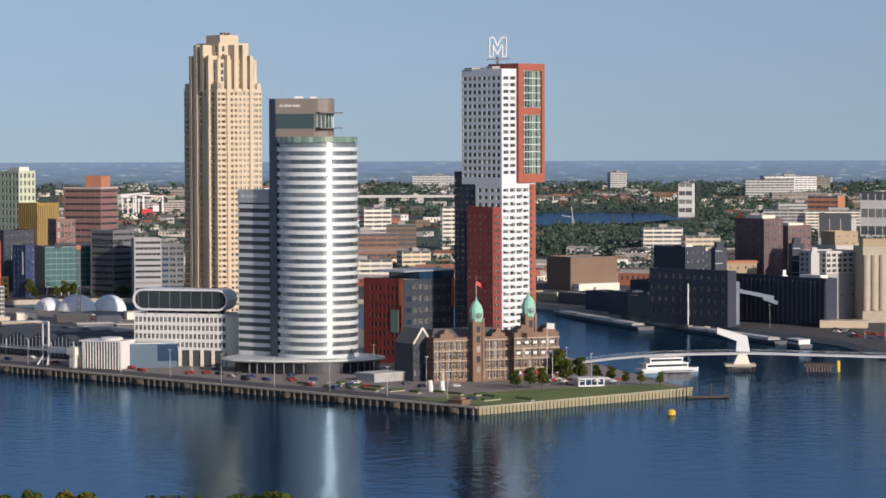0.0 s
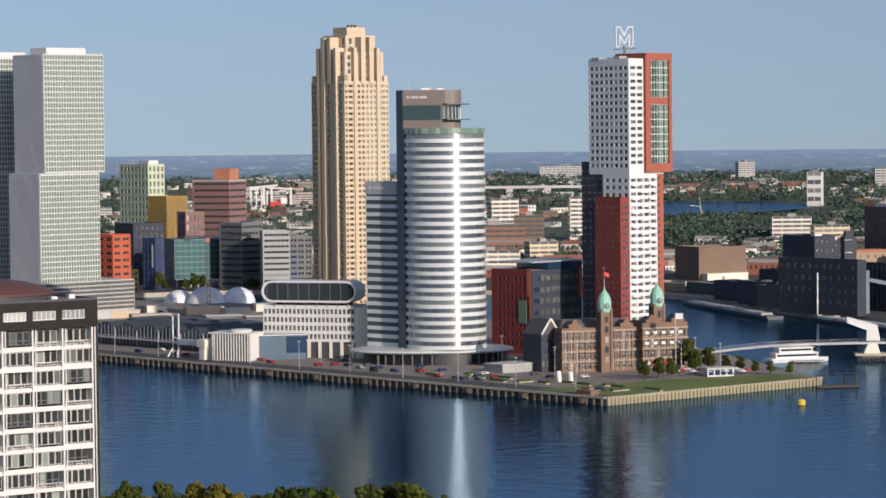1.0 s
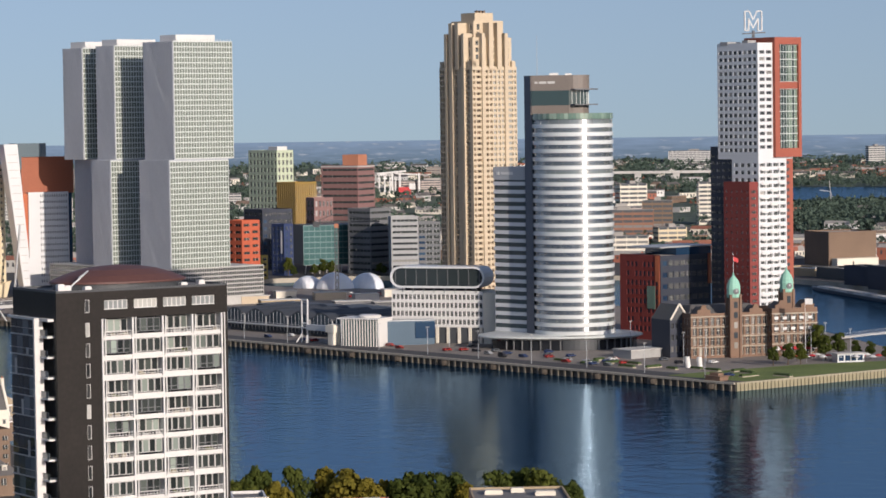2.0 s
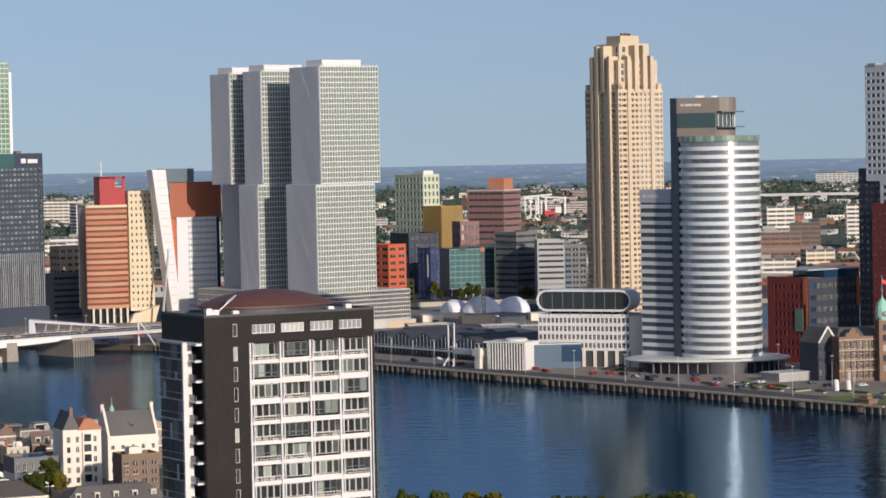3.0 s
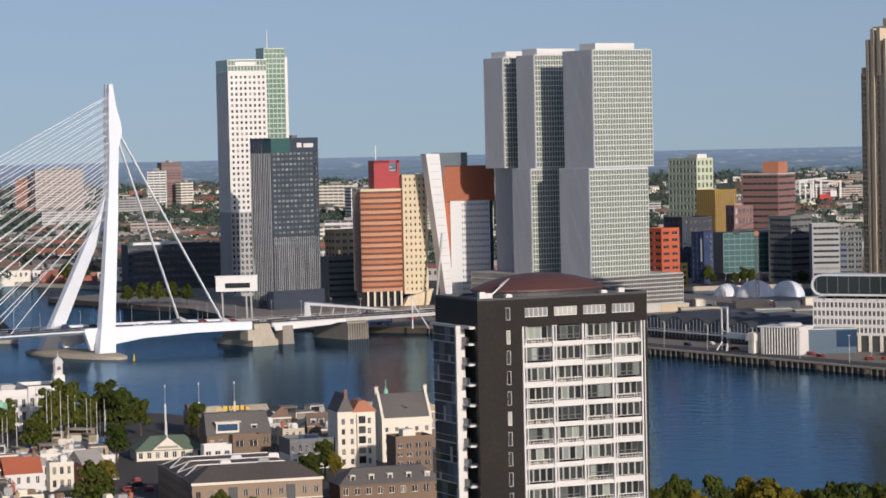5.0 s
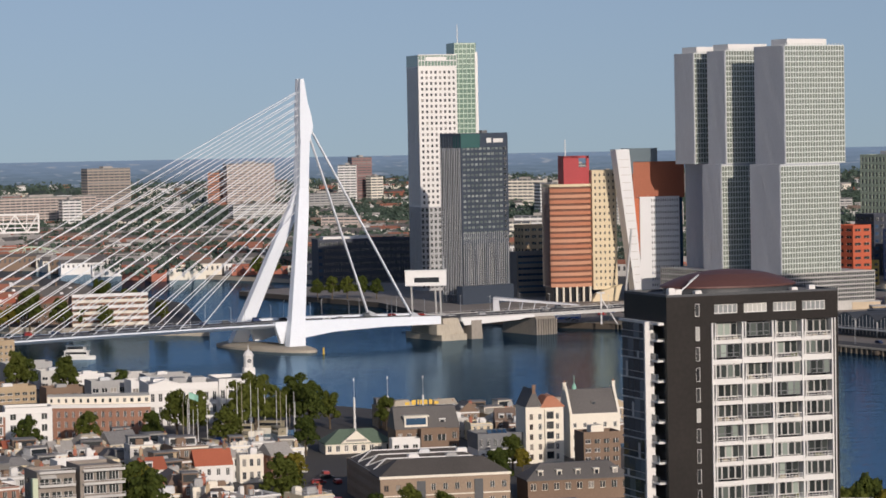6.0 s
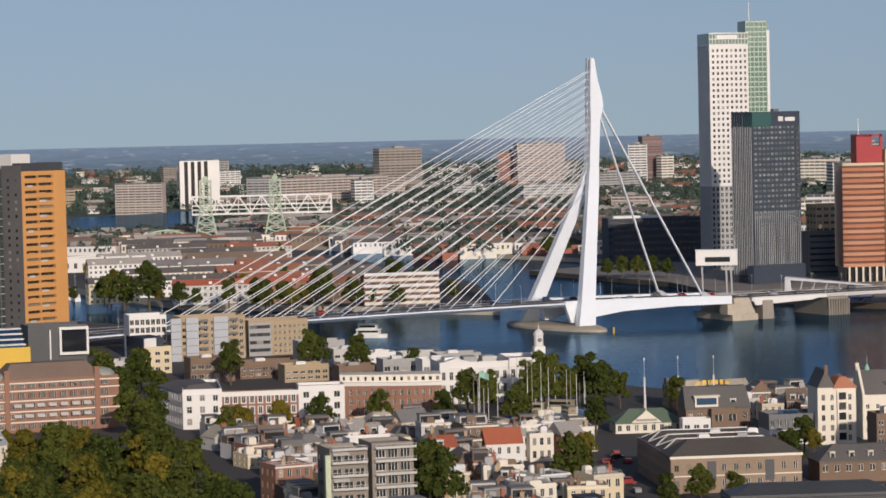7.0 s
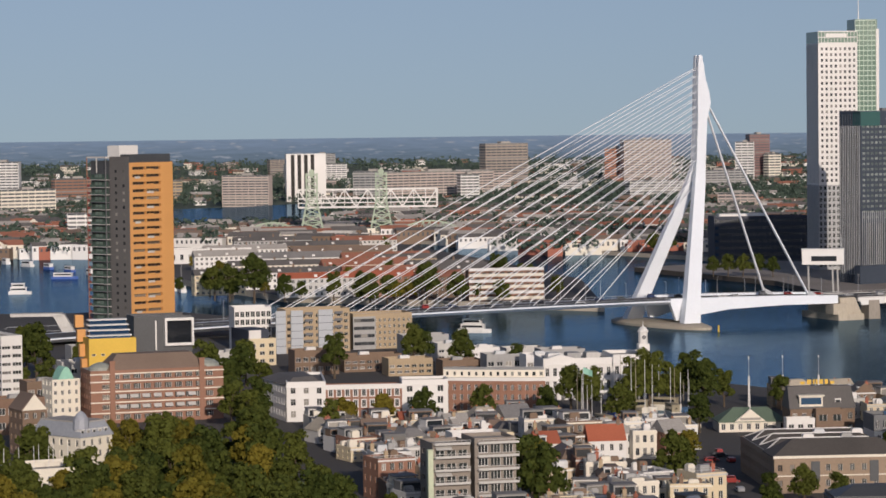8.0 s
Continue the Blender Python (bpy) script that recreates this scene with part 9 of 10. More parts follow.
block(f, 42, 14, 3.4, 20, MELLOW, face(12, 5, 0.6, 0.5, 0.3, dep=0.6), face(3, 5, 0.4, 0.5, 0.3))
for j in range(6):
    s = Shape()
    s.box(0, -1.3, 4 + j * 3.2, 42, 0, 4.3 + j * 3.2)
    s.box(0, -1.3, 4.3 + j * 3.2, 42, -1.2, 5.7 + j * 3.2)
    part("balcony", s, WHITE if j % 2 else OFFWHITE, f)
hh = corner_thing("long_white_hall", "long white flat-roofed hall on the island", "hall", 31.1, 2000, 14)
block(hh, 60, 24, 3.4, 13, WHITE, face(10, 1, 0.4, 0.4), None, roof=ROOFGREY)


# ---- blocks of the wider town ----
def far_block(az, d_true, w, dp, h, wall, rnd, floors=None, turn=None, name="apartment_building", label="", glass=None, grow=1.0):
    """A slab of flats on the plain, with a storey band for each floor."""
    d = far_at(d_true)
    k = d / d_true * grow
    b = thing(name, label or "%s apartment slab with rows of balconies" % wall.name.replace("_", " "), "apartment block", *polar(az, d), far_height(d) if d > 2500 else 3.0, az + (rnd.uniform(-25, 35) if turn is None else turn), "apartment blocks")
    w, dp, h = w * k, dp * k, h * k
    n = floors or max(3, round(h / k / 3.2))
    s = Shape()
    s.box(-w / 2, 0, -6, w / 2, dp, h)
    part("wall", s, wall, b)
    s = Shape()
    for j in range(n):
        z = h * (j + 0.12) / n
        s.box(-w / 2 - 0.15, -0.45, z, w / 2 + 0.15, -0.01, z + h / n * 0.5)
        s.box(-w / 2 - 0.45, -0.1, z, -w / 2 - 0.01, dp, z + h / n * 0.5)
    m = max(2, round(w / k / 8))
    for i in range(m + 1):
        x = -w / 2 + w * i / m
        s.box(x - 0.3, -0.5, 0, x + 0.3, -0.01, h)
    part("balcony_facade", s, wall, b, kind="stuff")
    s = Shape()
    for j in range(n):
        z = h * (j + 0.62) / n
        s.box(-w / 2 + 0.3, -0.12, z, w / 2 - 0.3, -0.05, z + h / n * 0.5)
        s.box(-w / 2 - 0.12, 0.3, z, -w / 2 - 0.05, dp - 0.3, z + h / n * 0.5)
    part("glazing", s, glass or FARGLASS, b, kind="stuff")
    s = Shape()
    s.box(-w / 2, 0, h, w / 2, dp, h + 0.5 * k)
    s.box(-w * 0.1, dp * 0.2, h, w * 0.12, dp * 0.8, h + 3 * k)
    part("roof", s, ROOFGREY, b)
    return b


ROSE = material("pale_rose_brick", (0.5, 0.42, 0.37), 0.9, vary=0.1)
DRAB = material("drab_brown_panel", (0.33, 0.28, 0.24), 0.9, vary=0.1)
FARGLASS = glazing("far_window", (0.1, 0.11, 0.12), (0.26, 0.26, 0.25), 0.4, island=True)
LANDMARKS = (  # turn to the left, true distance, width, depth, height, wall
    (29.55, 3250, 56, 14, 36, ROSE, 12), (25.6, 3350, 150, 14, 36, ROSE, 11), (27.0, 3300, 44, 16, 38, GREY, 12), (25.0, 3250, 22, 14, 34, WHITE, 10),
    (24.25, 3900, 64, 20, 62, DRAB, 16), (21.4, 4000, 70, 18, 64, ROSE, 18), (22.05, 4050, 30, 18, 52, RUST, 14), (19.45, 4100, 26, 18, 58, WHITE, 15), (19.15, 4200, 30, 20, 68, PURPLE, 18), (18.85, 4150, 20, 14, 40, OFFWHITE, 10),
    (1.33, 2700, 26, 20, 38, OFFWHITE, 9), (-0.25, 2650, 24, 16, 40, OFFWHITE, 10), (1.55, 2250, 48, 20, 28, MELLOW, 7), (0.85, 2300, 24, 16, 34, BROWN, 9), (0.55, 2150, 22, 14, 18, CREAM, 5), (1.7, 2000, 46, 16, 18, OFFWHITE, 5),
    (-4.45, 2500, 34, 16, 26, OFFWHITE, 7), (-5.25, 2450, 30, 16, 20, CREAM, 5), (-7.2, 3300, 50, 22, 28, PALEGREY, 8), (-7.65, 3000, 34, 20, 42, RUST, 8), (-7.9, 2250, 26, 20, 40, PALEGREY, 1), (-3.55, 5200, 30, 20, 40, PALEGREY, 10), (-6.6, 4700, 80, 16, 34, PALEGREY, 8), (-7.0, 5000, 100, 16, 36, WHITE, 9), (-8.7, 2750, 30, 20, 50, WHITE, 3), (-4.9, 3700, 18, 16, 44, WHITE, 4),
    (32.6, 2500, 46, 16, 22, WHITE, 6), (33.9, 3000, 60, 14, 30, OFFWHITE, 8), (34.4, 3600, 40, 16, 50, WHITE, 14), (32.9, 3500, 60, 14, 30, MELLOW, 8), (31.4, 3500, 70, 14, 26, TAN, 7),
    (14.2, 3600, 22, 18, 50, WHITE, 14), (15.2, 3400, 44, 18, 40, WHITE, 10), (15.9, 3900, 60, 18, 36, OFFWHITE, 8), (14.7, 3900, 20, 18, 56, GREY, 14), (15.6, 2700, 46, 18, 22, WHITE, 5), (16.2, 2600, 40, 16, 20, OFFWHITE, 5))
rnd = random.Random(55)
for az, d, w, dp, h, wall, fl in LANDMARKS:
    far_block(az, d, w, dp, h, wall, rnd, fl)
def afloat(az, d):
    """Whether a spot of the wider town lies in the river or is kept for other things."""
    if az > 32.3:
        return d < 2160
    if az > 27.8:
        return d < 2240 or 2620 < d < 3280
    if az > 23.9:
        return d < 2120 + (az - 23.9) * 85
    return (18 < az and d < 2100) or (-5.2 < az < -0.3 and 2900 < d < 4300) or (4 < az < 9.5 and d < 2050) or (az < -6 and d < 2100)


slab = thing("striped_tower", "white slab tower with black vertical stripes", "apartment block", *polar(28.45, far_at(3420)), far_height(far_at(3420)), 34)
q = far_at(3420) / 3420
s = Shape()
s.box(-16 * q, 0, -6, 32 * q, 18 * q, 58 * q)
part("wall", s, WHITE, slab)
for x in (-10.5, -2.5, 5.5, 13.5):
    s = Shape()
    s.box(x * q, -0.5, 0, (x + 4.4) * q, -0.02, 57 * q)
    part("dark_stripe", s, BLACK, slab)
for k in range(75):
    az = rnd.uniform(-12, 37)
    d = rnd.choice((2300, 2700, 3200, 3800, 4600, 5600, 6300)) * rnd.uniform(0.92, 1.1)
    if afloat(az, d) or (18 < az < 32.3 and d < 2650) or -6.2 < az < -0.3:
        continue
    big = rnd.random() < 0.5
    far_block(az, d, rnd.uniform(40, 110) if big else rnd.uniform(18, 40), rnd.uniform(11, 16), rnd.uniform(14, 34) * (1.0 if big else 0.7), rnd.choice((OFFWHITE, PALEGREY, PALEGREY, ROSE, ROSE, DRAB, WHITE, GREY)), rnd)


def far_houses():
    """Roofs of the low suburbs, too many to tell apart."""
    rnd = random.Random(66)
    s = Shape()
    for k in range(3300):
        az = rnd.uniform(-13, 38)
        d_t = 2000 + 5000 * rnd.random() ** 1.6
        if k > 2100:
            az, d_t = rnd.uniform(18, 35), rnd.uniform(2080, 3000)
        if afloat(az, d_t):
            continue
        d = far_at(d_t)
        q = d / d_t
        x, y = polar(az, d)
        z = far_height(d) if d > 2500 else 3
        w, dp, h = rnd.uniform(10, 46) * q, rnd.uniform(8, 11) * q, rnd.uniform(5, 9) * q
        t = radians(az + rnd.choice((8, 12, 55, -20)))
        c, e = math.cos(t), math.sin(t)
        P = lambda a, b, zz: (x + c * a - e * b, y + e * a + c * b, zz)
        wm, rm = rnd.choice((0, 0, 1, 2, 2, 3, 9)), rnd.choice((4, 5, 6, 6, 7, 7))
        for (a0, b0), (a1, b1) in (((0, 0), (w, 0)), ((w, 0), (w, dp)), ((w, dp), (0, dp)), ((0, dp), (0, 0))):
            s.poly([P(a0, b0, z - 3), P(a1, b1, z - 3), P(a1, b1, z + h), P(a0, b0, z + h)], wm)
        if rnd.random() < 0.6:
            rh = h + rnd.uniform(2, 4) * q
            s.poly([P(-0.3, -0.4, z + h), P(w + 0.3, -0.4, z + h), P(w + 0.3, dp / 2, z + rh), P(-0.3, dp / 2, z + rh)], rm)
            s.poly([P(-0.3, dp + 0.4, z + h), P(w + 0.3, dp + 0.4, z + h), P(w + 0.3, dp / 2, z + rh), P(-0.3, dp / 2, z + rh)], rm)
            s.poly([P(0, 0, z + h), P(0, dp, z + h), P(0, dp / 2, z + rh)], wm)
            s.poly([P(w, 0, z + h), P(w, dp, z + h), P(w, dp / 2, z + rh)], wm)
        else:
            s.poly([P(0, 0, z + h), P(w, 0, z + h), P(w, dp, z + h), P(0, dp, z + h)], 7)
        for i in range(int(w / q / 4)):
            a = (i + 0.3) * 4 * q
            s.poly([P(a, -0.05, z + h * 0.45), P(a + 1.6 * q, -0.05, z + h * 0.45), P(a + 1.6 * q, -0.05, z + h * 0.8), P(a, -0.05, z + h * 0.8)], 8)
    ob = part("suburb_houses", s, [OFFWHITE, RED, WHITE, BROWN, ROOFDULL, ROOFBROWN, SLATE, ROOFGREY, CHAR, PALEGREY])
    tagged(ob, "low suburban houses with red and grey roofs", "houses", kind="stuff")


far_houses()


def stadium():
    d = far_at(3700)
    b = thing("stadium", "white football stadium with a tall roof frame", "stadium", *polar(6.55, d), far_height(d) + 1, 6.5)
    k = d / 3700
    for i in range(13):
        s = Shape()
        s.beam((-58 * k + i * 7 * k, 0, 0), (-58 * k + i * 7 * k, 0, 26 * k), 1.6, 1.6)
        part("light_post", s, WHITE, b)
    for x in (22, 32, 57):
        s = Shape()
        s.beam((x * k, 0, -4), (x * k, 0, 30 * k), 2.2)
        part("mast", s, WHITE, b)
    s = Shape()
    s.beam((2 * k, 0, 30 * k), (40 * k, 0, 33 * k), 3, 2)
    s.beam((26 * k, 0, 30 * k), (58 * k, 0, 28 * k), 1.6, 1.6)
    part("roof_beam", s, WHITE, b)
    s = Shape()
    s.lathe([(26 * k, -6), (30 * k, 5 * k), (24 * k, 6 * k)], 24, 10 * k, 20)
    part("bowl", s, OFFWHITE, b)
    s = Shape()
    s.box(30 * k, -4, 2, 46 * k, -2, 12 * k)
    part("banner", s, REDSIGN, b)
    s = Shape()
    s.box(44 * k, -4.4, 9 * k, 52 * k, -4.1, 17 * k)
    part("score_board", s, WHITE, b)


stadium()


def tower_crane():
    b = thing("tower_crane", "dark lattice tower crane over the basin", "crane", *polar(7.36, 1700), 3, 7)
    s = Shape()
    for dx in (-1, 1):
        for dy in (-1, 1):
            s.beam((dx, dy, 0), (dx, dy, 42), 0.5)
    for j in range(10):
        s.beam((-1, -1, j * 4.2), (1, -1, j * 4.2 + 4.2), 0.35)
        s.beam((1, -1, j * 4.2), (-1, -1, j * 4.2 + 4.2), 0.35)
    part("mast", s, CHAR, b)
    s = Shape()
    s.beam((-14, 0, 42), (26, 0, 42), 0.8)
    s.beam((-14, 0, 42), (0, 0, 47), 0.4)
    s.beam((26, 0, 42), (0, 0, 47), 0.4)
    s.box(-14, -1, 39, -10, 1, 42)
    part("jib", s, CHAR, b)
    s = Shape()
    s.box(-1.3, -1.6, 38.5, 1.3, -0.6, 41)
    part("cab", s, RUST, b)


tower_crane()


def viaduct():
    d = far_at(4300)
    b = thing("motorway_viaduct", "pale concrete motorway viaduct across the plain", "viaduct", *polar(0.9, d), far_height(d), 1)
    k = d / 4300
    s = Shape()
    s.box(-80, 0, 11, 150, 10, 14)
    part("deck", s, PALEGREY, b)
    for i in range(5):
        s = Shape()
        s.box(-70 + i * 46, 2, -6, -62 + i * 46, 8, 11)
        part("pier", s, PALEGREY, b)


viaduct()
back = Shape()
back.poly([(*polar(a, far_at(d)), far_height(far_at(d)) + 3.5) for a, d in ((32.3, 2700), (31.0, 2690), (29.7, 2670), (28.5, 2700), (27.9, 2800), (28.4, 3230), (29.6, 3150), (30.9, 3100), (32.3, 3080))])
tagged(part("river_arm", back, WATER), "blue river arm behind the island", "water", kind="structure")
bay = Shape()
ring = [(-1.2, 3300), (-2.5, 3240), (-3.9, 3350), (-4.9, 3500), (-4.4, 3720), (-2.6, 3800), (-1.0, 3780)]
bay.poly([(*polar(a, far_at(d)), far_height(far_at(d)) + 3.5) for a, d in ring])
tagged(part("harbour_water", bay, WATER), "distant blue harbour basin", "water", kind="structure")
wt = thing("wind_turbine", "white wind turbine beside the far basin", "wind turbine", *polar(-2.62, far_at(3150)), far_height(far_at(3150)), -2.6)
s = Shape()
s.tube((0, 0, 0), (0, 0, 15), 1.0, 0.6, n=8)
part("tower", s, WHITE, wt)
for a in (95, 172, 290):
    s = Shape()
    s.beam((0, -1.2, 15), (11 * math.cos(radians(a)), -1.2, 15 + 11 * math.sin(radians(a))), 0.9, 0.5)
    part("blade", s, WHITE, wt)

# distance haze put into the colour and glow of a strip at the horizon
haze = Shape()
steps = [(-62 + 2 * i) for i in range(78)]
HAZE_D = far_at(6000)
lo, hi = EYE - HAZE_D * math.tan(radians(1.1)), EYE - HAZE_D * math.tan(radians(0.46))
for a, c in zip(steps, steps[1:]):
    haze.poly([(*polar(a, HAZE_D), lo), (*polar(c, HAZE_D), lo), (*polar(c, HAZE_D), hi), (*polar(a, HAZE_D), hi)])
HAZE = bpy.data.materials.new("distant_haze")
HAZE.use_nodes = True
hn, hl = HAZE.node_tree.nodes, HAZE.node_tree.links
hb = hn["Principled BSDF"]
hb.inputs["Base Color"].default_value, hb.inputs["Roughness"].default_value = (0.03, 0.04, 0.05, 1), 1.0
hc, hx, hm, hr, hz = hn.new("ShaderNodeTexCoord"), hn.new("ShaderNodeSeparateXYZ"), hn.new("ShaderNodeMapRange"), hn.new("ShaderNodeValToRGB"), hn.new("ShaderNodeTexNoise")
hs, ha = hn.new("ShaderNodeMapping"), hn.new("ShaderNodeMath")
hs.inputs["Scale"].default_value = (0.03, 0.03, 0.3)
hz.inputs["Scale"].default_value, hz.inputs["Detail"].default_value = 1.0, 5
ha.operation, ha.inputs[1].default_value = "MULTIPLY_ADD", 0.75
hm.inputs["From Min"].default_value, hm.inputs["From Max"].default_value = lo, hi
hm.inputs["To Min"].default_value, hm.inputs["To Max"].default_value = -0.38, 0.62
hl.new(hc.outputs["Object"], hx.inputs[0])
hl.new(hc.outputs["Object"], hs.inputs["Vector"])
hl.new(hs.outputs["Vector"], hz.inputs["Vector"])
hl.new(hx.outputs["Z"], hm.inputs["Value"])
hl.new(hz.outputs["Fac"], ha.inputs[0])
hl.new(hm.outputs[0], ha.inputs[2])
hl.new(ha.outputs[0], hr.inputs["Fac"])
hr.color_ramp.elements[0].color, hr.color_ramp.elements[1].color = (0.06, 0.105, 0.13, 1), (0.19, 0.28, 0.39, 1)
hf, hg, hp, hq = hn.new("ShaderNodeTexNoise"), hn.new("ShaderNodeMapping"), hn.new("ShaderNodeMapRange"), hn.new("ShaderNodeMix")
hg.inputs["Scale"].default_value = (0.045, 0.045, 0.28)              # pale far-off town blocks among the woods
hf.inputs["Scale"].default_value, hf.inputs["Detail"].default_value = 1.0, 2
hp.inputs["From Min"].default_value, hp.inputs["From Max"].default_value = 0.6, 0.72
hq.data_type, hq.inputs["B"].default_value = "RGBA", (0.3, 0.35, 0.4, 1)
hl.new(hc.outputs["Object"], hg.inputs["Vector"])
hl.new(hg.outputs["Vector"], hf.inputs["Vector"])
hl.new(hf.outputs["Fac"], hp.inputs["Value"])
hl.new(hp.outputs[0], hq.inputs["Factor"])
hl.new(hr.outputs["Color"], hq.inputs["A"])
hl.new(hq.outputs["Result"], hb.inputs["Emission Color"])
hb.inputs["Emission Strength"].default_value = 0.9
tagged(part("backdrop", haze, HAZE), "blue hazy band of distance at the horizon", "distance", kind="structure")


# ---- trees ----
def leaf_cloud(rng, centres, radii, count, size):
    """Small leaf quads strewn over the shells of the given clumps, as vertex and face arrays."""
    pick = rng.integers(0, len(centres), count)
    v = rng.normal(size=(count, 3))
    v /= np.linalg.norm(v, axis=1)[:, None]
    v[:, 2] = np.where(v[:, 2] < -0.35, -v[:, 2], v[:, 2])
    p = centres[pick] + v * radii[pick][:, None] * rng.uniform(0.62, 1.16, (count, 1))
    n = v + rng.normal(size=(count, 3)) * 0.4
    n /= np.linalg.norm(n, axis=1)[:, None]
    a = np.cross(n, rng.normal(size=(count, 3)))
    a /= np.linalg.norm(a, axis=1)[:, None]
    b = np.cross(n, a)
    s = size * rng.uniform(0.6, 1.25, (count, 1))
    quad = np.stack([p - a * s - b * s * 0.7, p + a * s - b * s * 0.7, p + a * s * 0.8 + b * s, p - a * s * 0.8 + b * s], 1)
    return quad.reshape(-1, 3)


def quads_mesh(name, pts, mat):
    me = bpy.data.meshes.new(name)
    n = len(pts) // 4
    me.vertices.add(len(pts))
    me.vertices.foreach_set("co", pts.astype(np.float32).ravel())
    me.loops.add(len(pts))
    me.loops.foreach_set("vertex_index", np.arange(len(pts), dtype=np.int32))
    me.polygons.add(n)
    me.polygons.foreach_set("loop_start", np.arange(0, len(pts), 4, dtype=np.int32))
    me.materials.append(mat)
    me.update(calc_edges=True)
    me.validate()
    return me


def tree_kind(seed, height, spread, leaves, size, mat, label):
    """One tree at the origin: tapered trunk, limbs and a crown of leaf clumps."""
    rng = np.random.default_rng(seed)
    t = new("tree")
    s = Shape()
    h0 = height * 0.26
    s.tube((0, 0, -0.5), (0, 0, h0), height * 0.028, height * 0.02, n=8)
    m = 38
    ang = rng.uniform(0, 2 * math.pi, m)
    rad = spread * np.sqrt(rng.uniform(0.02, 1, m)) * 0.72
    z = height * rng.uniform(0.3, 0.88, m)
    rad *= np.clip(1.35 - z / height, 0.25, 1)
    centres = np.stack([rad * np.cos(ang), rad * np.sin(ang), z], 1)
    radii = spread * rng.uniform(0.13, 0.33, m)
    for c in centres[:7]:
        s.tube((0, 0, h0 * 0.9), tuple(c * 0.9), height * 0.012, height * 0.004, n=5)
    part("trunk", s, BARK, t, "forked trunk with limbs")
    part("crown", quads_mesh("crown", leaf_cloud(rng, centres, radii, leaves, size), mat), None, t)
    return tagged(t, label, "tree", "town trees")


KINDS = [tree_kind(1, 17, 7.0, 3300, 0.38, LEAF, "broad green deciduous tree in full leaf"), tree_kind(2, 15, 6.0, 2900, 0.36, LEAF, "round green street tree in leaf"), tree_kind(3, 19, 6.6, 3300, 0.38, LEAF, "tall green park tree in full leaf"),
         tree_kind(4, 14, 6.0, 2900, 0.36, LEAF_AUTUMN, "tree turning yellow in early autumn"), tree_kind(5, 17, 6.6, 3100, 0.38, LEAF_AUTUMN, "large tree with yellowing autumn crown")]
homes = {}


def plant(kind, az, d, z, scale, turn, slim=1.0):
    x, y = polar(az, d)
    t = KINDS[kind]
    m = pose(x, y, z, 0, 0, turn)
    if kind not in homes:
        homes[kind] = True
        t.matrix_basis = m
        t.scale = (scale * slim, scale * slim, scale)
        return
    c = copy_thing(t, m)
    c.scale = (scale * slim, scale * slim, scale)


rnd = random.Random(8)
# the park below the brick hotel
for k in range(205):
    az, d = rnd.uniform(26.2, 35), rnd.uniform(560, 905)
    lim = 905 - max(0, 30.2 - az) * 52
    if d > lim or (az > 33.2 and 715 < d < 790) or (32.2 < az < 33.6 and 770 < d < 840) or (az > 33.5 and 800 < d):
        continue
    top = (EYE - d * math.tan(radians(6.3 + max(0, 28.7 - az) if az < 28.9 else 5.2 if az < 30.1 else 5.95)) - 4) / 18.5
    plant(rnd.choice((0, 1, 2, 4, 2, 3, 4)), az, d, 4, max(0.45, min(rnd.uniform(0.95, 1.35), top) * rnd.uniform(0.78, 1.06)), rnd.uniform(0, 360))
# the row along the near quay
for az, high, slim, kind in ((9.35, 21.5, 0.8, 0), (9.06, 24.0, 0.62, 0), (8.62, 20.6, 0.8, 4), (8.24, 22.2, 0.66, 1), (7.72, 22.4, 0.72, 4), (7.1, 23.8, 0.95, 3), (6.78, 21.0, 0.8, 4), (6.45, 19.8, 0.9, 3), (5.95, 22.0, 0.95, 0), (5.58, 21.8, 0.9, 1),
                            (5.1, 21.0, 0.85, 0), (4.86, 19.0, 0.8, 4), (4.12, 21.2, 0.8, 1), (3.68, 22.0, 0.85, 0), (3.2, 22.2, 0.85, 1), (2.68, 19.8, 0.7, 0)):
    s = high / (17, 15, 19, 14, 17)[kind]
    plant(kind, az, 655 + rnd.uniform(-6, 6), 3.8, s, rnd.uniform(0, 360), slim)
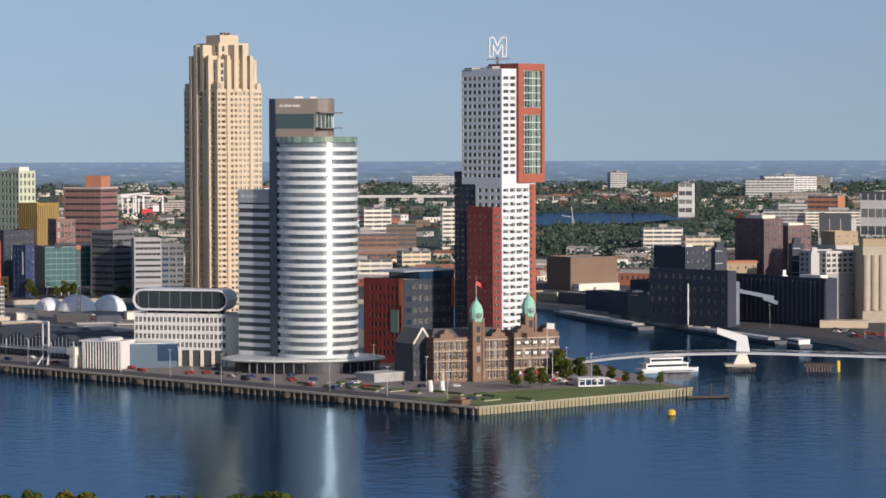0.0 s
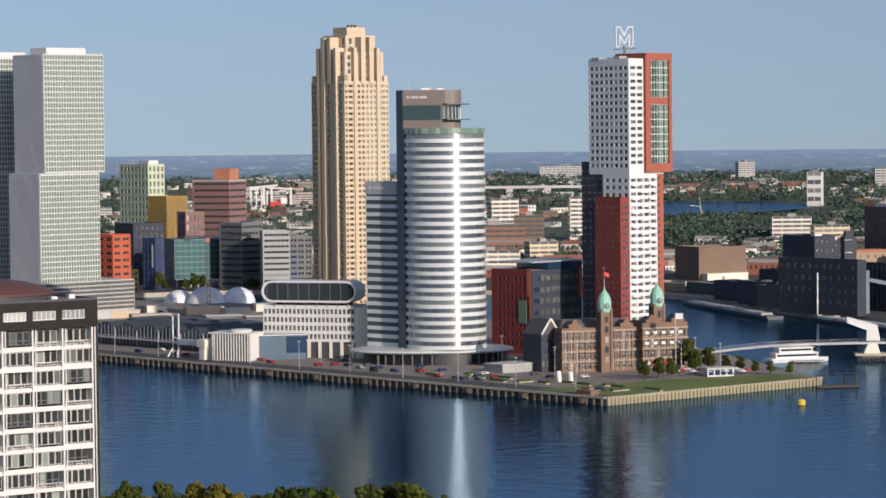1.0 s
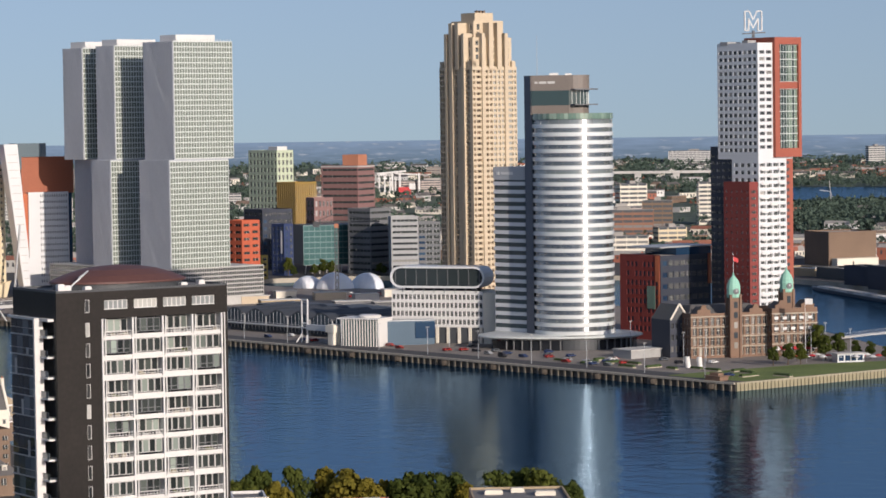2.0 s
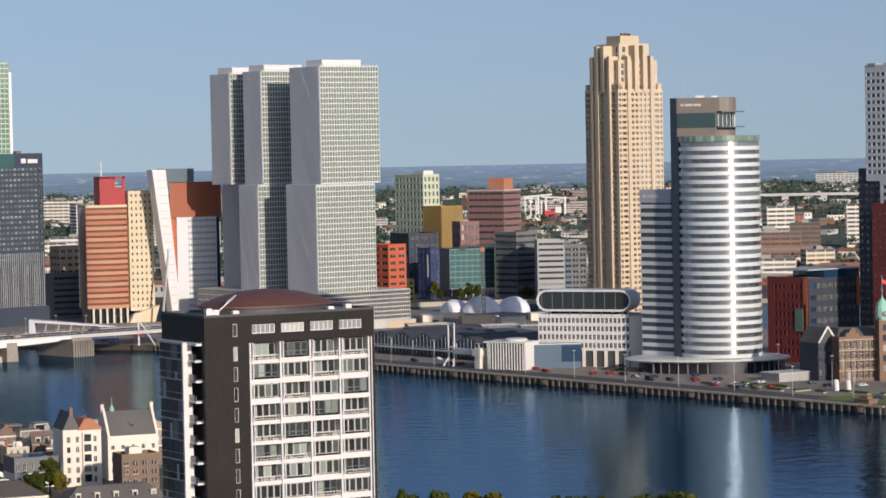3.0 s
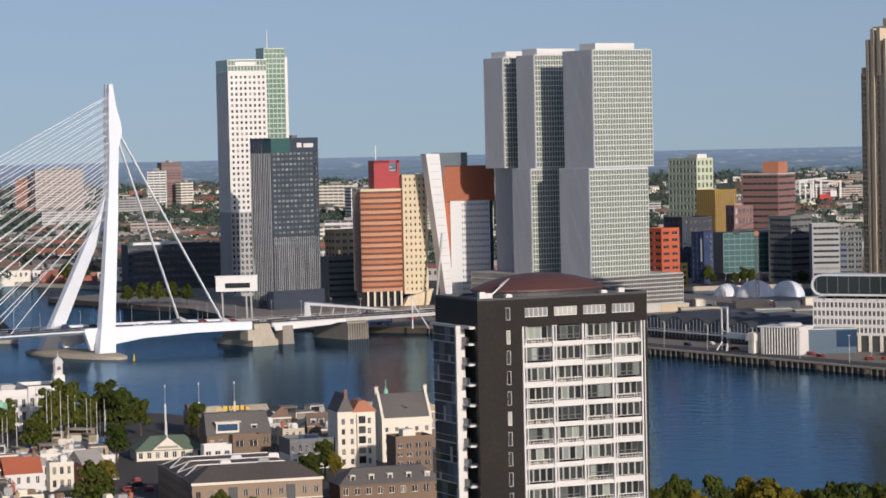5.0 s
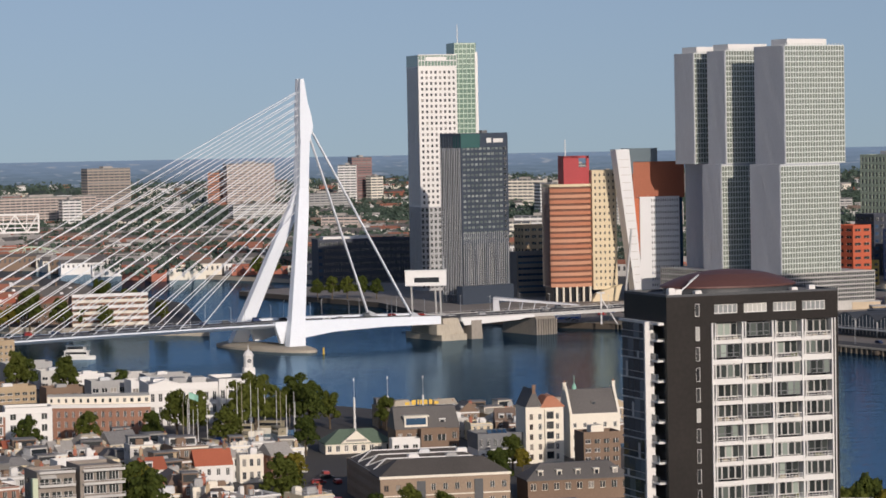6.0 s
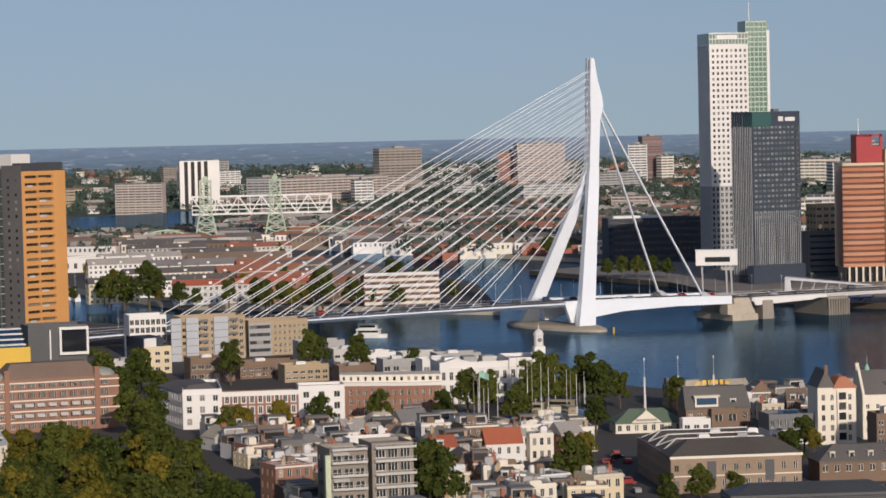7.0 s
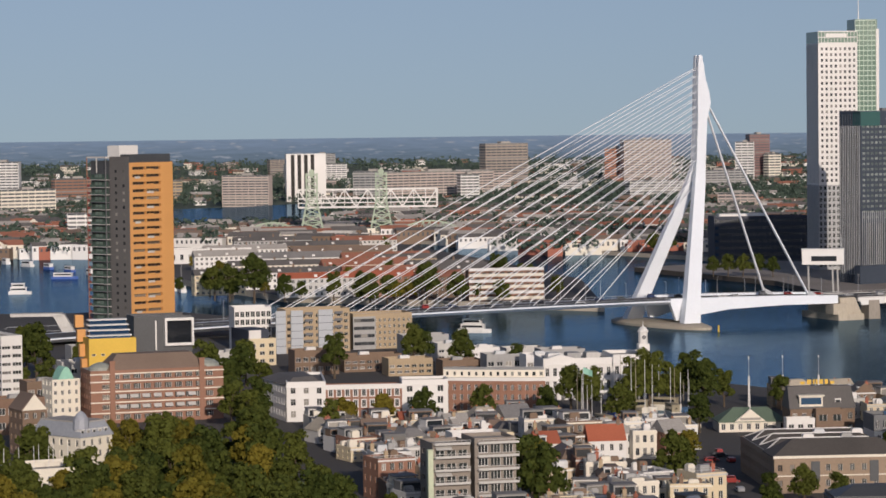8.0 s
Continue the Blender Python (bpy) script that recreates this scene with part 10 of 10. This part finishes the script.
# in front of the white palace and by the basin
for az, d, s in ((23.0, 965, 0.95), (22.6, 955, 0.95), (23.5, 950, 0.7), (21.4, 975, 1.2), (21.0, 985, 1.1), (20.6, 990, 1.08), (20.3, 975, 1.1), (19.9, 985, 0.75), (21.7, 960, 1.1), (22.0, 925, 0.9), (20.4, 905, 0.8), (18.75, 975, 0.75), (24.8, 940, 0.8), (26.8, 925, 0.9), (27.6, 915, 0.9),
                 (27.9, 900, 0.85), (29.9, 930, 1.1), (29.55, 915, 1.0), (29.35, 940, 1.1), (29.25, 1000, 1.1), (30.1, 985, 1.05), (29.7, 1060, 1.1), (30.9, 1110, 0.9), (33.4, 985, 0.9), (34.3, 1060, 1.1), (33.6, 1050, 1.0), (32.9, 1110, 0.9), (26.0, 930, 0.8), (25.2, 1120, 1.0), (24.1, 1100, 0.9), (26.2, 1150, 1.0), (26.0, 1160, 0.9), (27.8, 1105, 1.0), (29.6, 1080, 1.2), (30.4, 1010, 1.3), (30.0, 1000, 1.2), (34.0, 1140, 1.3), (33.8, 1120, 1.3), (24.0, 735, 1.3), (23.8, 760, 1.2), (23.6, 715, 1.2), (20.9, 770, 1.0), (20.7, 800, 1.0),
                 (16.5, 800, 0.8), (17.6, 728, 0.7), (18.3, 735, 0.7), (16.2, 850, 0.7), (16.0, 845, 0.6), (19.0, 726, 0.7)):
    plant(rnd.choice((0, 1, 2)) if d > 930 else rnd.choice((0, 1, 3)), az, d, 4, s, rnd.uniform(0, 360))
# on the pier
for az, d, s in ((-1.75, 1170, 0.62), (-1.45, 1166, 0.55), (-2.0, 1172, 0.6), (-2.5, 1195, 0.7), (-2.75, 1200, 0.75), (-2.35, 1215, 0.9), (-3.1, 1205, 0.5), (-3.4, 1200, 0.5), (-4.0, 1190, 0.4), (-4.4, 1185, 0.4), (-3.7, 1192, 0.4)):
    plant(1, az, d, 3, s, rnd.uniform(0, 360))
# island and south quays
for k in range(22):
    az = rnd.uniform(24, 31.4)
    plant(rnd.choice((0, 1, 2, 3)), az, 1500 + (az - 24) * 16 + rnd.uniform(0, 30) if k < 16 else rnd.uniform(1620, 2200), 3.4, rnd.uniform(0.6, 1.1), rnd.uniform(0, 360))
for az, d, s in ((29.4, 1585, 1.7), (29.9, 1600, 1.3), (30.2, 1610, 1.2), (25.9, 1560, 1.4), (19.8, 1780, 0.9), (19.5, 1775, 0.9), (19.2, 1778, 0.9), (20.1, 1782, 0.8), (18.9, 1772, 0.8), (21.0, 2060, 1.1), (21.3, 2070, 1.0)):
    plant(0, az, d, 3, s, rnd.uniform(0, 360))
for k in range(30):
    az = rnd.uniform(22.5, 31.2)
    plant(rnd.choice((0, 1, 2, 3)), az, 1545 + max(0, az - 24) * 17 + rnd.choice((0, 90, 190)) + rnd.uniform(0, 30), 3.4, rnd.uniform(0.55, 0.95), rnd.uniform(0, 360))
for k in range(20):
    az = rnd.uniform(4.2, 9.6)
    plant(rnd.choice((0, 1, 2)), az, rnd.uniform(1860, 1890), 3, rnd.uniform(0.4, 0.75), rnd.uniform(0, 360))


def woods():
    """The wooded plain and parks far off, each tree a handful of leaf clumps."""
    rng = np.random.default_rng(17)
    out = []
    for k in range(18300):
        az = rng.uniform(-13, 38)
        d_t = 2050 + 5100 * rng.random() ** 1.4
        if k > 12300:
            az, d_t = rng.uniform(18, 35), rng.uniform(2100, 3300)
        if k > 12900:                            # the closed belts south of the basin
            az, d_t = (rng.uniform(-9, -0.4), rng.uniform(2520, 3120)) if k % 2 else (rng.uniform(-9, 3), rng.uniform(3850, 6600))
        if k > 15300:
            az, d_t = rng.uniform(9, 37), rng.uniform(2250, 4200)
        belt = noise.noise(Vector((az * 0.35, d_t * 0.0022, 4.0)))
        thick = (-6 < az < -0.5 and 2500 < d_t < 3150) or (-8 < az < 3 and d_t > 3850) or (9 < az < 24 and d_t > 4300)
        if (afloat(az, d_t) and not (-5.2 < az < -0.3 and (d_t < 3200 or d_t > 3850))) or (4 < az < 9.5 and d_t < 2300):
            continue
        if 24.5 < az < 30.2 and d_t < 2470:
            continue
        if k <= 12300 and belt < (0.05 if d_t < 3200 else -0.15) and not thick and rng.random() < 0.8:
            continue
        d = far_at(d_t)
        q = d / d_t
        x, y = polar(az, d)
        z = far_height(d) if d > 2500 else 3
        h = rng.uniform(8, 13) * (q if d_t < 5000 else q * 1.3)
        m = 5
        c = np.stack([x + rng.normal(0, h * 0.55, m), y + rng.normal(0, h * 0.4, m), z + h * rng.uniform(0.3, 0.75, m)], 1)
        out.append(leaf_cloud(rng, c, h * rng.uniform(0.22, 0.4, m), 32 if d_t < 4000 else 20, h * 0.12))
    ob = part("far_woods", quads_mesh("far_woods", np.concatenate(out), LEAF_HAZE), None)
    tagged(ob, "distant woods and park trees, haze put into their green", "woods", kind="stuff")


woods()
